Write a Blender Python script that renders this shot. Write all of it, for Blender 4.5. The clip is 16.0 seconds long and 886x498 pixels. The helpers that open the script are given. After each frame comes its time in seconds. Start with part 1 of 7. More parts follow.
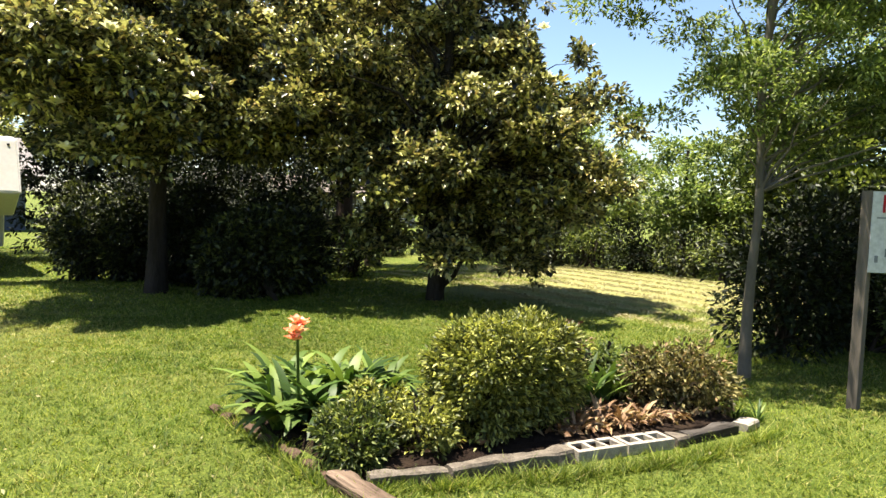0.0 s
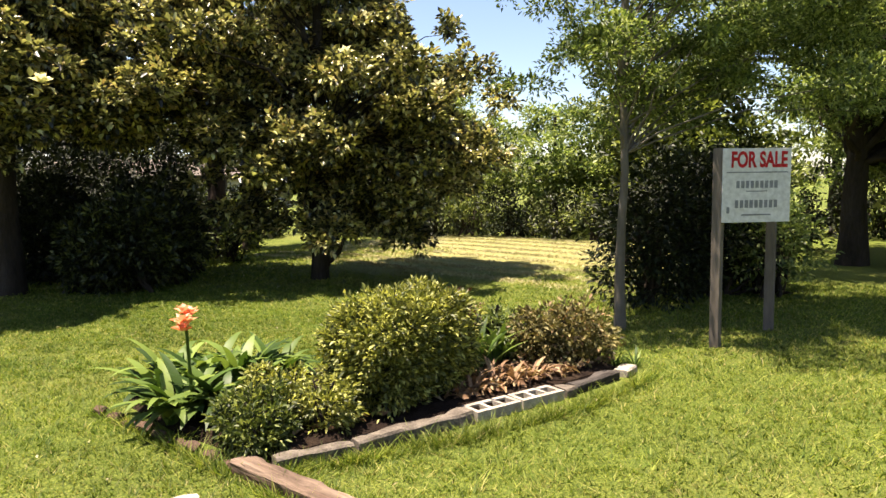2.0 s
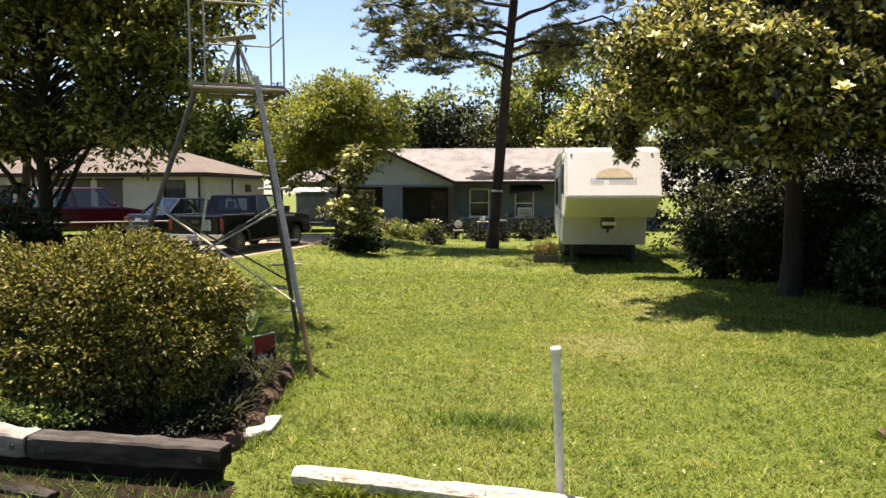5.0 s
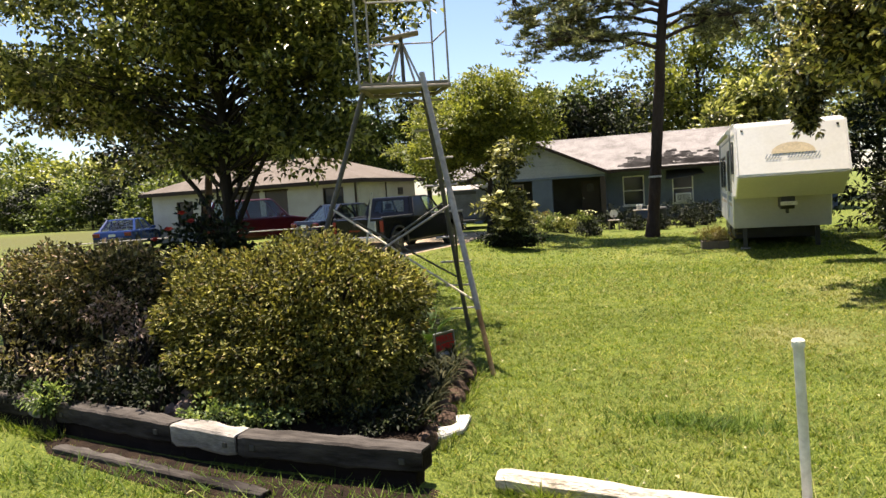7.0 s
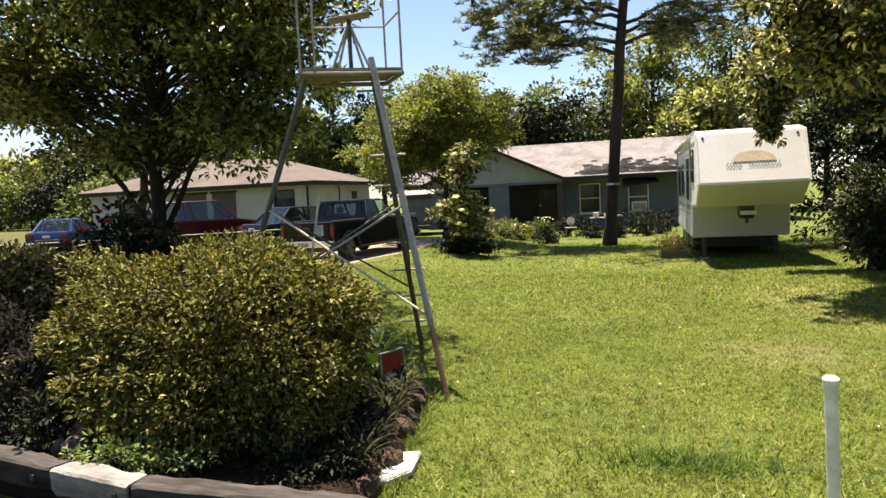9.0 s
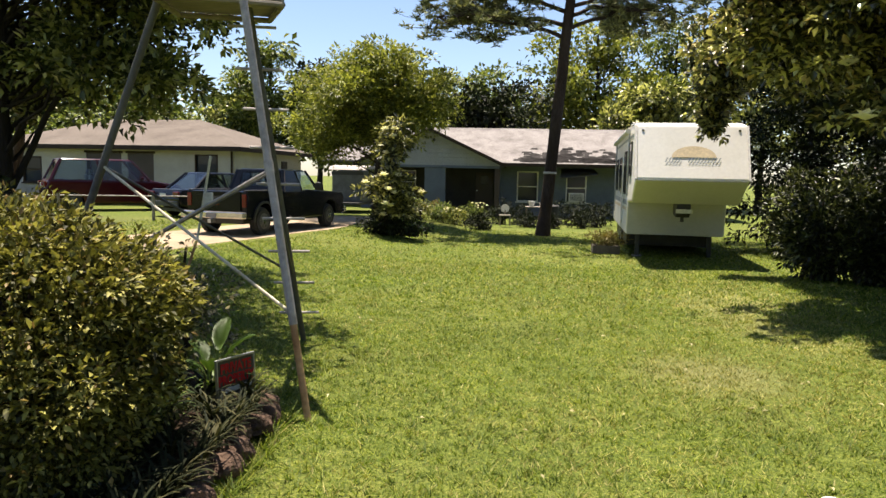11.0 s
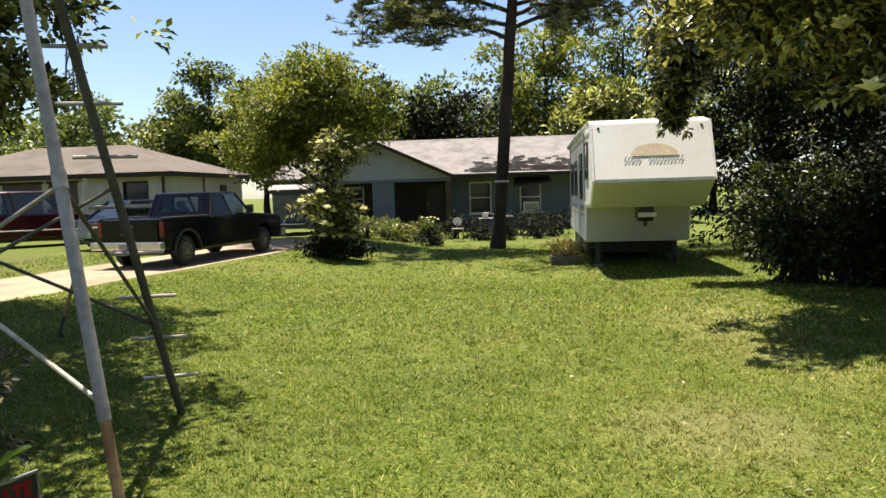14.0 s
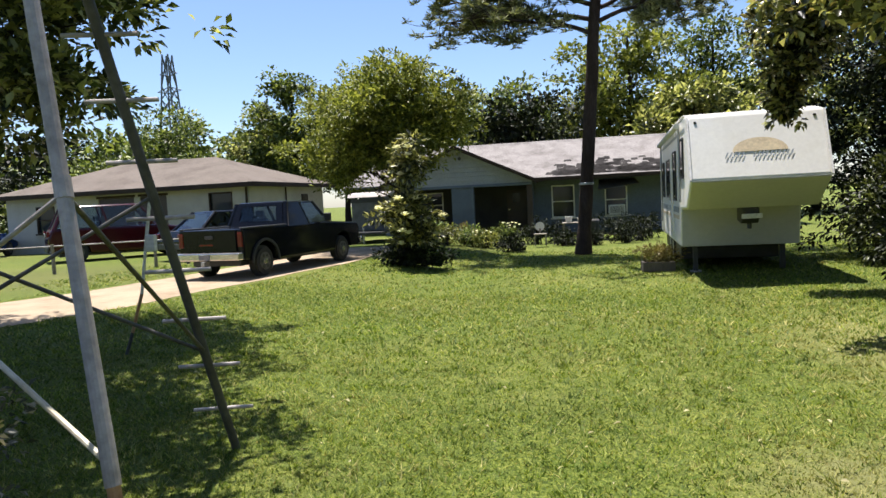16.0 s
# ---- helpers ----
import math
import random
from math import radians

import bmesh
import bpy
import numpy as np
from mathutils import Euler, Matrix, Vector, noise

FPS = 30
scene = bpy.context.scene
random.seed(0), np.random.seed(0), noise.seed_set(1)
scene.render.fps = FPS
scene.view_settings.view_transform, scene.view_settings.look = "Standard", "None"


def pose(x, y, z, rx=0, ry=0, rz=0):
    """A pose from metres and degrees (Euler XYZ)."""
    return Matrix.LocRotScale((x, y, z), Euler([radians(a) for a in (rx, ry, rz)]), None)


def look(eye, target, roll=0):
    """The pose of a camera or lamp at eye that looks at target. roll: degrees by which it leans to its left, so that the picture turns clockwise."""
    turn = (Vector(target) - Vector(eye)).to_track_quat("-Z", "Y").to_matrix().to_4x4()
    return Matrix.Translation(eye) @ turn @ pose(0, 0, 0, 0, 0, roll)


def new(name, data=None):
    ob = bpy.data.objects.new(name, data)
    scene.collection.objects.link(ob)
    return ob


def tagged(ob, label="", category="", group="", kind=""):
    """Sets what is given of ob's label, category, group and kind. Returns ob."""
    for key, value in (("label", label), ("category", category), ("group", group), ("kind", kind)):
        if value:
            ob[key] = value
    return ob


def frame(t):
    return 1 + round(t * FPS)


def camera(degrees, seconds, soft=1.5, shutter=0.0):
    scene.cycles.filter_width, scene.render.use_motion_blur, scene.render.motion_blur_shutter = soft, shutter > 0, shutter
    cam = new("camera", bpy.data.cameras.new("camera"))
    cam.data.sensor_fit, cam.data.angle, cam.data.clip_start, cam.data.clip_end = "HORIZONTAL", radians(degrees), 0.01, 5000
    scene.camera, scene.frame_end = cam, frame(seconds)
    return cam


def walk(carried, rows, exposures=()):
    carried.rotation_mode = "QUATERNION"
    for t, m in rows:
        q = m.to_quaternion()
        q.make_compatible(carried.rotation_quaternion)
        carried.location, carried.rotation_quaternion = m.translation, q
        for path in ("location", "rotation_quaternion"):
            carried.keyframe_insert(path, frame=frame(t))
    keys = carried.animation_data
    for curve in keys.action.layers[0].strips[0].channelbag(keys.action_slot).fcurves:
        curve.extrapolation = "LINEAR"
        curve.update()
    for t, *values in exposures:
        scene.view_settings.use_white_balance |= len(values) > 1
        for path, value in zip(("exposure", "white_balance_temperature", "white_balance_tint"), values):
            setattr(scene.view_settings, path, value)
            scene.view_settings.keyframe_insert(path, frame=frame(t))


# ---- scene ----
cam = camera(64.9, 16.0)
PATH = [
    (0, (1.024, 0.04, 1.666), (2.294, 1.581, 1.543), 2.3),
    (0.5, (0.996, 0.039, 1.668), (2.321, 1.521, 1.446), 0.2),
    (1, (0.963, 0.051, 1.67), (2.316, 1.501, 1.413), -0.9),
    (1.5, (0.932, 0.07, 1.665), (2.285, 1.525, 1.435), -2.3),
    (2, (0.937, 0.051, 1.666), (2.449, 1.346, 1.474), -0.8),
    (2.2, (0.94, 0.041, 1.659), (2.519, 1.254, 1.481), -0.5),
    (2.5, (0.924, 0.037, 1.664), (2.461, 1.305, 1.496), -0.6),
    (3, (0.86, 0.066, 1.673), (2.094, 1.633, 1.517), -1.2),
    (3.3, (0.821, 0.043, 1.685), (1.872, 1.737, 1.518), -1.7),
    (3.5, (0.788, 0.073, 1.685), (1.733, 1.828, 1.52), -1.5),
    (4, (0.741, 0.111, 1.677), (1.267, 2.033, 1.509), -0.7),
    (4.2, (0.717, 0.123, 1.676), (1.048, 2.087, 1.495), -0.2),
    (4.5, (0.711, 0.145, 1.674), (0.773, 2.134, 1.475), -0.2),
    (5, (0.714, 0.133, 1.698), (0.432, 2.107, 1.537), -0.1),
    (5.2, (0.714, 0.157, 1.692), (0.293, 2.108, 1.562), -0.1),
    (7.3, (0.363, 0.401, 1.641), (-0.345, 2.264, 1.477), -3.2),
    (7.5, (0.373, 0.472, 1.633), (-0.34, 2.336, 1.495), -2.1),
    (8, (0.366, 0.645, 1.618), (-0.317, 2.518, 1.447), -0.4),
    (8.5, (0.227, 0.822, 1.601), (-0.487, 2.687, 1.482), -1.4),
    (9, (0.177, 1.027, 1.604), (-0.389, 2.939, 1.455), -2.8),
    (9.2, (0.196, 1.125, 1.59), (-0.335, 3.047, 1.429), -3.2),
    (11.3, (0.275, 2.454, 1.517), (-0.121, 4.403, 1.3), 1.6),
    (11.5, (0.269, 2.566, 1.504), (-0.161, 4.502, 1.241), 1.0),
    (12, (0.216, 2.834, 1.487), (0.038, 4.816, 1.289), -1.4),
    (12.5, (0.248, 3.065, 1.461), (0.112, 5.042, 1.188), -1.8),
    (13, (0.299, 3.335, 1.484), (-0.085, 5.284, 1.25), 0.8),
    (13.5, (0.296, 3.566, 1.455), (-0.127, 5.51, 1.252), -1.4),
    (14, (0.284, 3.82, 1.474), (0.001, 5.793, 1.312), -1.7),
    (14.5, (0.312, 4.082, 1.469), (-0.036, 6.039, 1.25), -0.5),
    (15, (0.35, 4.314, 1.482), (-0.067, 6.262, 1.307), 1.2),
    (15.5, (0.277, 4.442, 1.464), (-0.154, 6.389, 1.315), -0.6),
    (16, (0.141, 4.541, 1.46), (-0.368, 6.47, 1.323), -2.9),
]
walk(cam, [(t, look(eye, target, roll)) for t, eye, target, roll in PATH], [(0, 1.83, 6500, 11), (1.0, 1.78, 6700, 14), (3.0, 1.83, 7000, 22), (3.5, 2.01, 7000, 22), (5.0, 1.63, 6750, 19), (9, 1.56, 6650, 16), (12.5, 1.37, 6600, 14), (14.5, 1.38, 6350, 13), (16, 1.29, 5950, 15)])

# ---- light ----
SUN_SHIFT = Vector((0.18, -0.20, -1.0))          # where a shadow falls for each metre of height
SUN_DIR = -SUN_SHIFT.normalized()
SUN_EL = math.asin(SUN_DIR.z)
SUN_AZ = math.atan2(SUN_DIR.x, SUN_DIR.y)
world = bpy.data.worlds.new("sky")
scene.world = world
world.use_nodes = True
wn = world.node_tree
sky = wn.nodes.new("ShaderNodeTexSky")
sky.sky_type, sky.sun_disc = "NISHITA", False
sky.sun_elevation, sky.sun_rotation = SUN_EL, SUN_AZ
sky.air_density, sky.dust_density, sky.ozone_density = 1.0, 0.5, 2.2
bg = wn.nodes["Background"]
bg.inputs["Strength"].default_value = 0.068
wn.links.new(sky.outputs["Color"], bg.inputs["Color"])
sun = new("sun", bpy.data.lights.new("sun", "SUN"))
sun.data.energy, sun.data.angle, sun.data.color = 5.0, radians(0.5), (1.0, 0.915, 0.77)
sun.matrix_world = look((0, 0, 60), Vector((0, 0, 60)) + SUN_SHIFT)

# ---- materials ----
def nodes_of(name):
    m = bpy.data.materials.new(name)
    m.use_nodes = True
    nt = m.node_tree
    return m, nt, nt.nodes["Principled BSDF"]


def ramp_of(nt, fac, stops):
    r = nt.nodes.new("ShaderNodeValToRGB")
    els = r.color_ramp.elements
    while len(els) < len(stops):
        els.new(0.5)
    for e, (p, c) in zip(els, stops):
        e.position, e.color = p, (*c, 1)
    nt.links.new(fac, r.inputs["Fac"])
    return r.outputs["Color"]


def coords(nt, scale=(1, 1, 1), kind="Object"):
    tc = nt.nodes.new("ShaderNodeTexCoord")
    mp = nt.nodes.new("ShaderNodeMapping")
    mp.inputs["Scale"].default_value = scale
    nt.links.new(tc.outputs[kind], mp.inputs["Vector"])
    return mp.outputs["Vector"]


def noise_of(nt, vec, scale, detail=4.0, rough=0.6):
    n = nt.nodes.new("ShaderNodeTexNoise")
    n.inputs["Scale"].default_value, n.inputs["Detail"].default_value = scale, detail
    n.inputs["Roughness"].default_value = rough
    nt.links.new(vec, n.inputs["Vector"])
    return n.outputs["Fac"]


def mix_of(nt, fac, a, b, mode="MIX"):
    m = nt.nodes.new("ShaderNodeMix")
    m.data_type, m.blend_type = "RGBA", mode
    for sock, v in ((m.inputs[0], fac), (m.inputs[6], a), (m.inputs[7], b)):
        if hasattr(v, "is_linked"):
            nt.links.new(v, sock)
        elif isinstance(v, tuple):
            sock.default_value = (*v, 1)
        else:
            sock.default_value = v
    return m.outputs[2]


def bump_of(nt, bsdf, height, strength=0.4, dist=0.01):
    b = nt.nodes.new("ShaderNodeBump")
    b.inputs["Strength"].default_value, b.inputs["Distance"].default_value = strength, dist
    nt.links.new(height, b.inputs["Height"])
    nt.links.new(b.outputs["Normal"], bsdf.inputs["Normal"])


def surface(name, base, stain, rough=0.7, fine=40.0, large=2.0, metal=0.0, bump=0.3, dist=0.004, scale=(1, 1, 1), spread=0.25, spec=0.5):
    """Painted, stony or wooden surface: base colour, a stain colour in large patches, fine grain and relief."""
    m, nt, b = nodes_of(name)
    v = coords(nt, scale)
    big, small = noise_of(nt, v, large, 5), noise_of(nt, v, fine, 3)
    c = mix_of(nt, ramp_of(nt, big, [(0.42, (0, 0, 0)), (0.72, (1, 1, 1))]), base, stain)
    g = ramp_of(nt, small, [(0.3, (1 - spread,) * 3), (0.7, (1 + spread * 0.4,) * 3)])
    nt.links.new(mix_of(nt, 1.0, c, g, "MULTIPLY"), b.inputs["Base Color"])
    b.inputs["Roughness"].default_value, b.inputs["Metallic"].default_value = rough, metal
    b.inputs["Specular IOR Level"].default_value = spec
    bump_of(nt, b, small, bump, dist)
    return m


def leafy(name, dark, mid, light, rough=0.45, through_light=0.25, spec=0.5, odd=None, at=(0.48, 0.90)):
    """Leaves: colour by leaf, some light passing through."""
    m, nt, b = nodes_of(name)
    geo = nt.nodes.new("ShaderNodeNewGeometry")
    stops = [(0.0, dark), (at[0], mid), (at[1], light)] + ([(0.98, odd)] if odd else [])
    c = ramp_of(nt, geo.outputs["Random Per Island"], stops)
    v = coords(nt)
    c = mix_of(nt, 1.0, c, ramp_of(nt, noise_of(nt, v, 0.9, 3), [(0.3, (0.72, 0.72, 0.72)), (0.7, (1.2, 1.2, 1.1))]), "MULTIPLY")
    nt.links.new(c, b.inputs["Base Color"])
    b.inputs["Roughness"].default_value = rough
    b.inputs["Specular IOR Level"].default_value = spec
    tr = nt.nodes.new("ShaderNodeBsdfTranslucent")
    nt.links.new(mix_of(nt, 1.0, c, (1.15, 1.15, 0.75), "MULTIPLY"), tr.inputs["Color"])
    mx = nt.nodes.new("ShaderNodeMixShader")
    mx.inputs["Fac"].default_value = through_light
    nt.links.new(b.outputs["BSDF"], mx.inputs[1])
    nt.links.new(tr.outputs["BSDF"], mx.inputs[2])
    nt.links.new(mx.outputs["Shader"], nt.nodes["Material Output"].inputs["Surface"])
    return m


def glass_dark(name, tint=(0.02, 0.025, 0.03)):
    m, nt, b = nodes_of(name)
    b.inputs["Base Color"].default_value = (*tint, 1)
    b.inputs["Roughness"].default_value, b.inputs["Specular IOR Level"].default_value = 0.08, 0.3
    return m


def clear_glass(name, tint=(0.80, 0.84, 0.85)):
    """Thin tinted glass: lets light through, with gloss at grazing angles."""
    m, nt, b = nodes_of(name)
    tr, gl, fr, mx = (nt.nodes.new(k) for k in ("ShaderNodeBsdfTransparent", "ShaderNodeBsdfGlossy", "ShaderNodeLayerWeight", "ShaderNodeMixShader"))
    tr.inputs["Color"].default_value = (*tint, 1)
    gl.inputs["Roughness"].default_value = 0.05
    pw, ad = nt.nodes.new("ShaderNodeMath"), nt.nodes.new("ShaderNodeMath")
    pw.operation, ad.operation = "POWER", "MULTIPLY_ADD"
    pw.inputs[1].default_value = 5.0
    ad.inputs[1].default_value, ad.inputs[2].default_value = 0.9, 0.035
    nt.links.new(fr.outputs["Facing"], pw.inputs[0])
    nt.links.new(pw.outputs[0], ad.inputs[0])
    nt.links.new(ad.outputs[0], mx.inputs["Fac"])
    nt.links.new(tr.outputs["BSDF"], mx.inputs[1])
    nt.links.new(gl.outputs["BSDF"], mx.inputs[2])
    nt.links.new(mx.outputs["Shader"], nt.nodes["Material Output"].inputs["Surface"])
    nt.nodes.remove(b)
    return m


def ground_material():
    m, nt, b = nodes_of("lawn_soil")
    v = coords(nt)
    fine, mid, big = noise_of(nt, v, 45, 4, 0.7), noise_of(nt, v, 3.5, 4), noise_of(nt, v, 0.35, 4)
    c = ramp_of(nt, fine, [(0.34, (0.022, 0.034, 0.006)), (0.5, (0.085, 0.115, 0.016)), (0.66, (0.22, 0.235, 0.045))])
    c = mix_of(nt, ramp_of(nt, big, [(0.45, (0, 0, 0)), (0.7, (0.55, 0.55, 0.55))]), c, (0.19, 0.19, 0.05))
    c = mix_of(nt, ramp_of(nt, mid, [(0.4, (0, 0, 0)), (0.75, (0.4, 0.4, 0.4))]), c, (0.06, 0.095, 0.014))
    # worn, bleached patches, and duller, darker ones on the far left
    for (x, y, rx, ry, colour) in ((1.35, 8.3, 0.9, 0.9, (0.20, 0.185, 0.085)), (2.4, 11.5, 1.2, 3.5, (0.22, 0.205, 0.08)), (-15, 19, 7, 6, (0.10, 0.095, 0.033)), (-50, 46, 48, 36, (0.08, 0.078, 0.027)), (-50, 45, 46, 34, (0.075, 0.07, 0.027)), (14.0, 10.5, 5.5, 8.0, (0.30, 0.275, 0.11)), (14.5, 11, 5.0, 7.0, (0.30, 0.275, 0.11))):
        gv = nt.nodes.new("ShaderNodeMapping")
        gv.inputs["Location"].default_value = (-x / rx, -y / ry, 0)
        gv.inputs["Scale"].default_value = (1 / rx, 1 / ry, 1)
        tc = nt.nodes.new("ShaderNodeTexCoord")
        nt.links.new(tc.outputs["Object"], gv.inputs["Vector"])
        gr = nt.nodes.new("ShaderNodeTexGradient")
        gr.gradient_type = "SPHERICAL"
        nt.links.new(gv.outputs["Vector"], gr.inputs["Vector"])
        ma = nt.nodes.new("ShaderNodeMath")
        ma.operation = "MULTIPLY"
        nt.links.new(gr.outputs["Fac"], ma.inputs[0])
        nt.links.new(mid, ma.inputs[1])
        c = mix_of(nt, ramp_of(nt, ma.outputs[0], [(0.08, (0, 0, 0)), (0.35, (0.5, 0.5, 0.5))]), c, colour)
    nt.links.new(c, b.inputs["Base Color"])
    b.inputs["Roughness"].default_value, b.inputs["Specular IOR Level"].default_value = 0.9, 0.15
    bump_of(nt, b, fine, 0.8, 0.03)
    return m


M_GROUND = ground_material()
M_GRASS = leafy("grass_blades", (0.048, 0.082, 0.008), (0.116, 0.172, 0.018), (0.295, 0.335, 0.06), 0.6, 0.45, 0.25, (0.36, 0.33, 0.13))
M_DRYGRASS = leafy("dry_grass_blades", (0.10, 0.12, 0.02), (0.215, 0.222, 0.048), (0.40, 0.37, 0.13), 0.65, 0.35, 0.25)
M_STRAW = leafy("straw_clippings", (0.286, 0.258, 0.122), (0.374, 0.34, 0.177), (0.449, 0.408, 0.245), 0.7, 0.2, 0.3)
M_LUSH = leafy("lush_grass_blades", (0.026, 0.052, 0.007), (0.07, 0.125, 0.016), (0.15, 0.22, 0.035), 0.65, 0.4, 0.2)
M_SAND = surface("drive_sand", (0.37, 0.29, 0.20), (0.25, 0.19, 0.125), 0.95, 60, 1.3, 0, 0.6, 0.02, spec=0.1)
# cream and near-black leaf tones paint in sun highlights and dark crown gaps
M_MAGNOLIA = leafy("magnolia_leaves", (0.004, 0.006, 0.003), (0.058, 0.066, 0.017), (0.64, 0.63, 0.27), 0.30, 0.18, 0.55, (0.36, 0.27, 0.11), (0.44, 0.78))
# leaf colours lowered to near black, putting deep foliage shade into the colour
M_SHADEDARKLEAF = leafy("shade_darkened_leaves", (0.00392, 0.00616, 0.00224), (0.00896, 0.0146, 0.00448), (0.0308, 0.0403, 0.0112), 0.6, 0.08, 0.2)
M_HEDGE = leafy("boxy_hedge_leaves", (0.022, 0.024, 0.005), (0.11, 0.108, 0.022), (0.38, 0.355, 0.095), 0.6, 0.25, 0.25, (0.22, 0.15, 0.06))
M_BROWNHEDGE = leafy("brownish_hedge_leaves", (0.025, 0.022, 0.008), (0.085, 0.076, 0.026), (0.30, 0.26, 0.10), 0.55, 0.25, 0.3, (0.50, 0.34, 0.27))
M_AZALEA = leafy("azalea_leaves", (0.030, 0.042, 0.008), (0.155, 0.175, 0.032), (0.48, 0.48, 0.12), 0.5, 0.32)
M_PECAN = leafy("feathery_leaves", (0.034, 0.062, 0.016), (0.115, 0.168, 0.042), (0.32, 0.38, 0.13), 0.5, 0.46)
M_BROAD = leafy("broad_tree_leaves", (0.018, 0.030, 0.008), (0.066, 0.094, 0.02), (0.24, 0.28, 0.07), 0.5, 0.32, 0.35)
M_SHADELEAF = leafy("shade_tree_leaves", (0.014, 0.020, 0.006), (0.088, 0.11, 0.022), (0.50, 0.50, 0.19), 0.34, 0.42, 0.5)
M_YELLOWTREE = leafy("yellow_green_leaves", (0.051, 0.068, 0.0122), (0.143, 0.167, 0.0286), (0.299, 0.313, 0.068), 0.5, 0.38, 0.35)
M_NEEDLE = leafy("pine_needles", (0.045, 0.056, 0.022), (0.12, 0.135, 0.05), (0.34, 0.35, 0.15), 0.5, 0.25)
M_STRAP = leafy("strap_leaves", (0.014, 0.034, 0.006), (0.050, 0.098, 0.015), (0.17, 0.24, 0.048), 0.5, 0.3, 0.3)
M_LIRIOPE = leafy("liriope_leaves", (0.008, 0.012, 0.004), (0.022, 0.028, 0.009), (0.075, 0.07, 0.03), 0.7, 0.15, 0.12)
M_DRY = leafy("dry_leaves", (0.109, 0.0544, 0.0272), (0.218, 0.122, 0.0612), (0.34, 0.245, 0.136), 0.7, 0.2)
M_CORAL = leafy("coral_petals", (0.80, 0.22, 0.13), (0.90, 0.36, 0.25), (0.95, 0.60, 0.48), 0.5, 0.3)
M_RED = leafy("red_petals", (0.45, 0.03, 0.03), (0.6, 0.04, 0.04), (0.7, 0.1, 0.08), 0.5, 0.2)
M_BLOOM = leafy("cream_petals", (0.76, 0.72, 0.58), (0.82, 0.79, 0.66), (0.86, 0.84, 0.74), 0.5, 0.3)
M_BARK = surface("grey_brown_bark", (0.0306, 0.0245, 0.019), (0.0578, 0.0476, 0.0381), 0.95, 35, 3, 0, 1.0, 0.03, (1, 1, 0.25), spec=0.1)
M_PINEBARK = surface("pine_bark", (0.0408, 0.0286, 0.0224), (0.068, 0.051, 0.0408), 0.95, 18, 3, 0, 1.0, 0.04, (1, 1, 0.35), spec=0.1)
M_PALEBARK = surface("pale_smooth_bark", (0.136, 0.116, 0.0884), (0.0816, 0.068, 0.0544), 0.85, 40, 5, 0, 0.6, 0.01, (1, 1, 0.4))
M_MULCH = surface("bark_mulch", (0.016, 0.010, 0.007), (0.04, 0.026, 0.016), 0.95, 50, 6, 0, 1.0, 0.03, spec=0.1)
M_CONCRETE = surface("old_concrete", (0.17, 0.145, 0.115), (0.06, 0.05, 0.04), 0.95, 70, 8, 0, 0.7, 0.01, spread=0.4, spec=0.1)
M_BLOCK = surface("sunlit_block_concrete", (0.40, 0.36, 0.30), (0.24, 0.20, 0.16), 0.95, 80, 9, 0, 0.6, 0.008, spread=0.35, spec=0.1)
M_WHITELOG = surface("white_painted_log", (0.66, 0.58, 0.46), (0.27, 0.21, 0.15), 0.9, 38, 7, 0, 1.0, 0.02, (0.35, 1, 1), spread=0.5)
M_GREYTIMBER = surface("weathered_grey_timber", (0.085, 0.075, 0.066), (0.013, 0.010, 0.008), 0.9, 30, 5, 0, 0.9, 0.012, (0.2, 1, 1), spread=0.5, spec=0.1)
M_PALETIMBER = surface("bleached_timber", (0.31, 0.285, 0.25), (0.10, 0.088, 0.075), 0.9, 30, 7, 0, 0.9, 0.012, (0.3, 1, 1), spread=0.45)
# near-black wood: deep shade painted on the lower timbers; also dark end grain
M_SHADETIMBER = surface("shade_dark_timber", (0.010, 0.007, 0.006), (0.03, 0.02, 0.016), 0.9, 30, 3, 0, 0.8, 0.01, (0.15, 1, 1), spec=0.1)
M_REDTIMBER = surface("weathered_brown_timber", (0.20, 0.145, 0.105), (0.06, 0.035, 0.025), 0.9, 34, 9, 0, 1.0, 0.016, (0.12, 1, 1), spread=0.6, spec=0.1)
M_PVC = surface("white_pvc", (0.72, 0.70, 0.65), (0.6, 0.57, 0.5), 0.5, 20, 4, 0, 0.1)
M_GREYPOLE = surface("grey_painted_pole", (0.40, 0.36, 0.335), (0.26, 0.22, 0.19), 0.6, 25, 4, 0, 0.3)
M_PALEPOLE = surface("cream_painted_rod", (0.62, 0.56, 0.40), (0.42, 0.34, 0.2), 0.6, 25, 4, 0, 0.3)
M_DARKPOLE = surface("dark_grey_pole", (0.0896, 0.084, 0.0728), (0.056, 0.0504, 0.0448), 0.65, 25, 4, 0, 0.3)
M_RUST = surface("rusty_bare_pole", (0.50, 0.29, 0.14), (0.32, 0.16, 0.07), 0.8, 30, 5, 0, 0.5)
M_POST = surface("weathered_post_wood", (0.14, 0.115, 0.091), (0.084, 0.07, 0.056), 0.9, 30, 4, 0, 0.6, 0.006, (1, 1, 0.2))
M_RAWWOOD = surface("weathered_plywood", (0.266, 0.231, 0.182), (0.182, 0.154, 0.119), 0.85, 30, 3, 0, 0.5, 0.005, (0.14, 0.7, 0.7))
M_ROOF = surface("bleached_shingles", (0.27, 0.25, 0.235), (0.16, 0.145, 0.135), 0.95, 22, 1.4, 0, 0.8, 0.02, spread=0.4, spec=0.1)
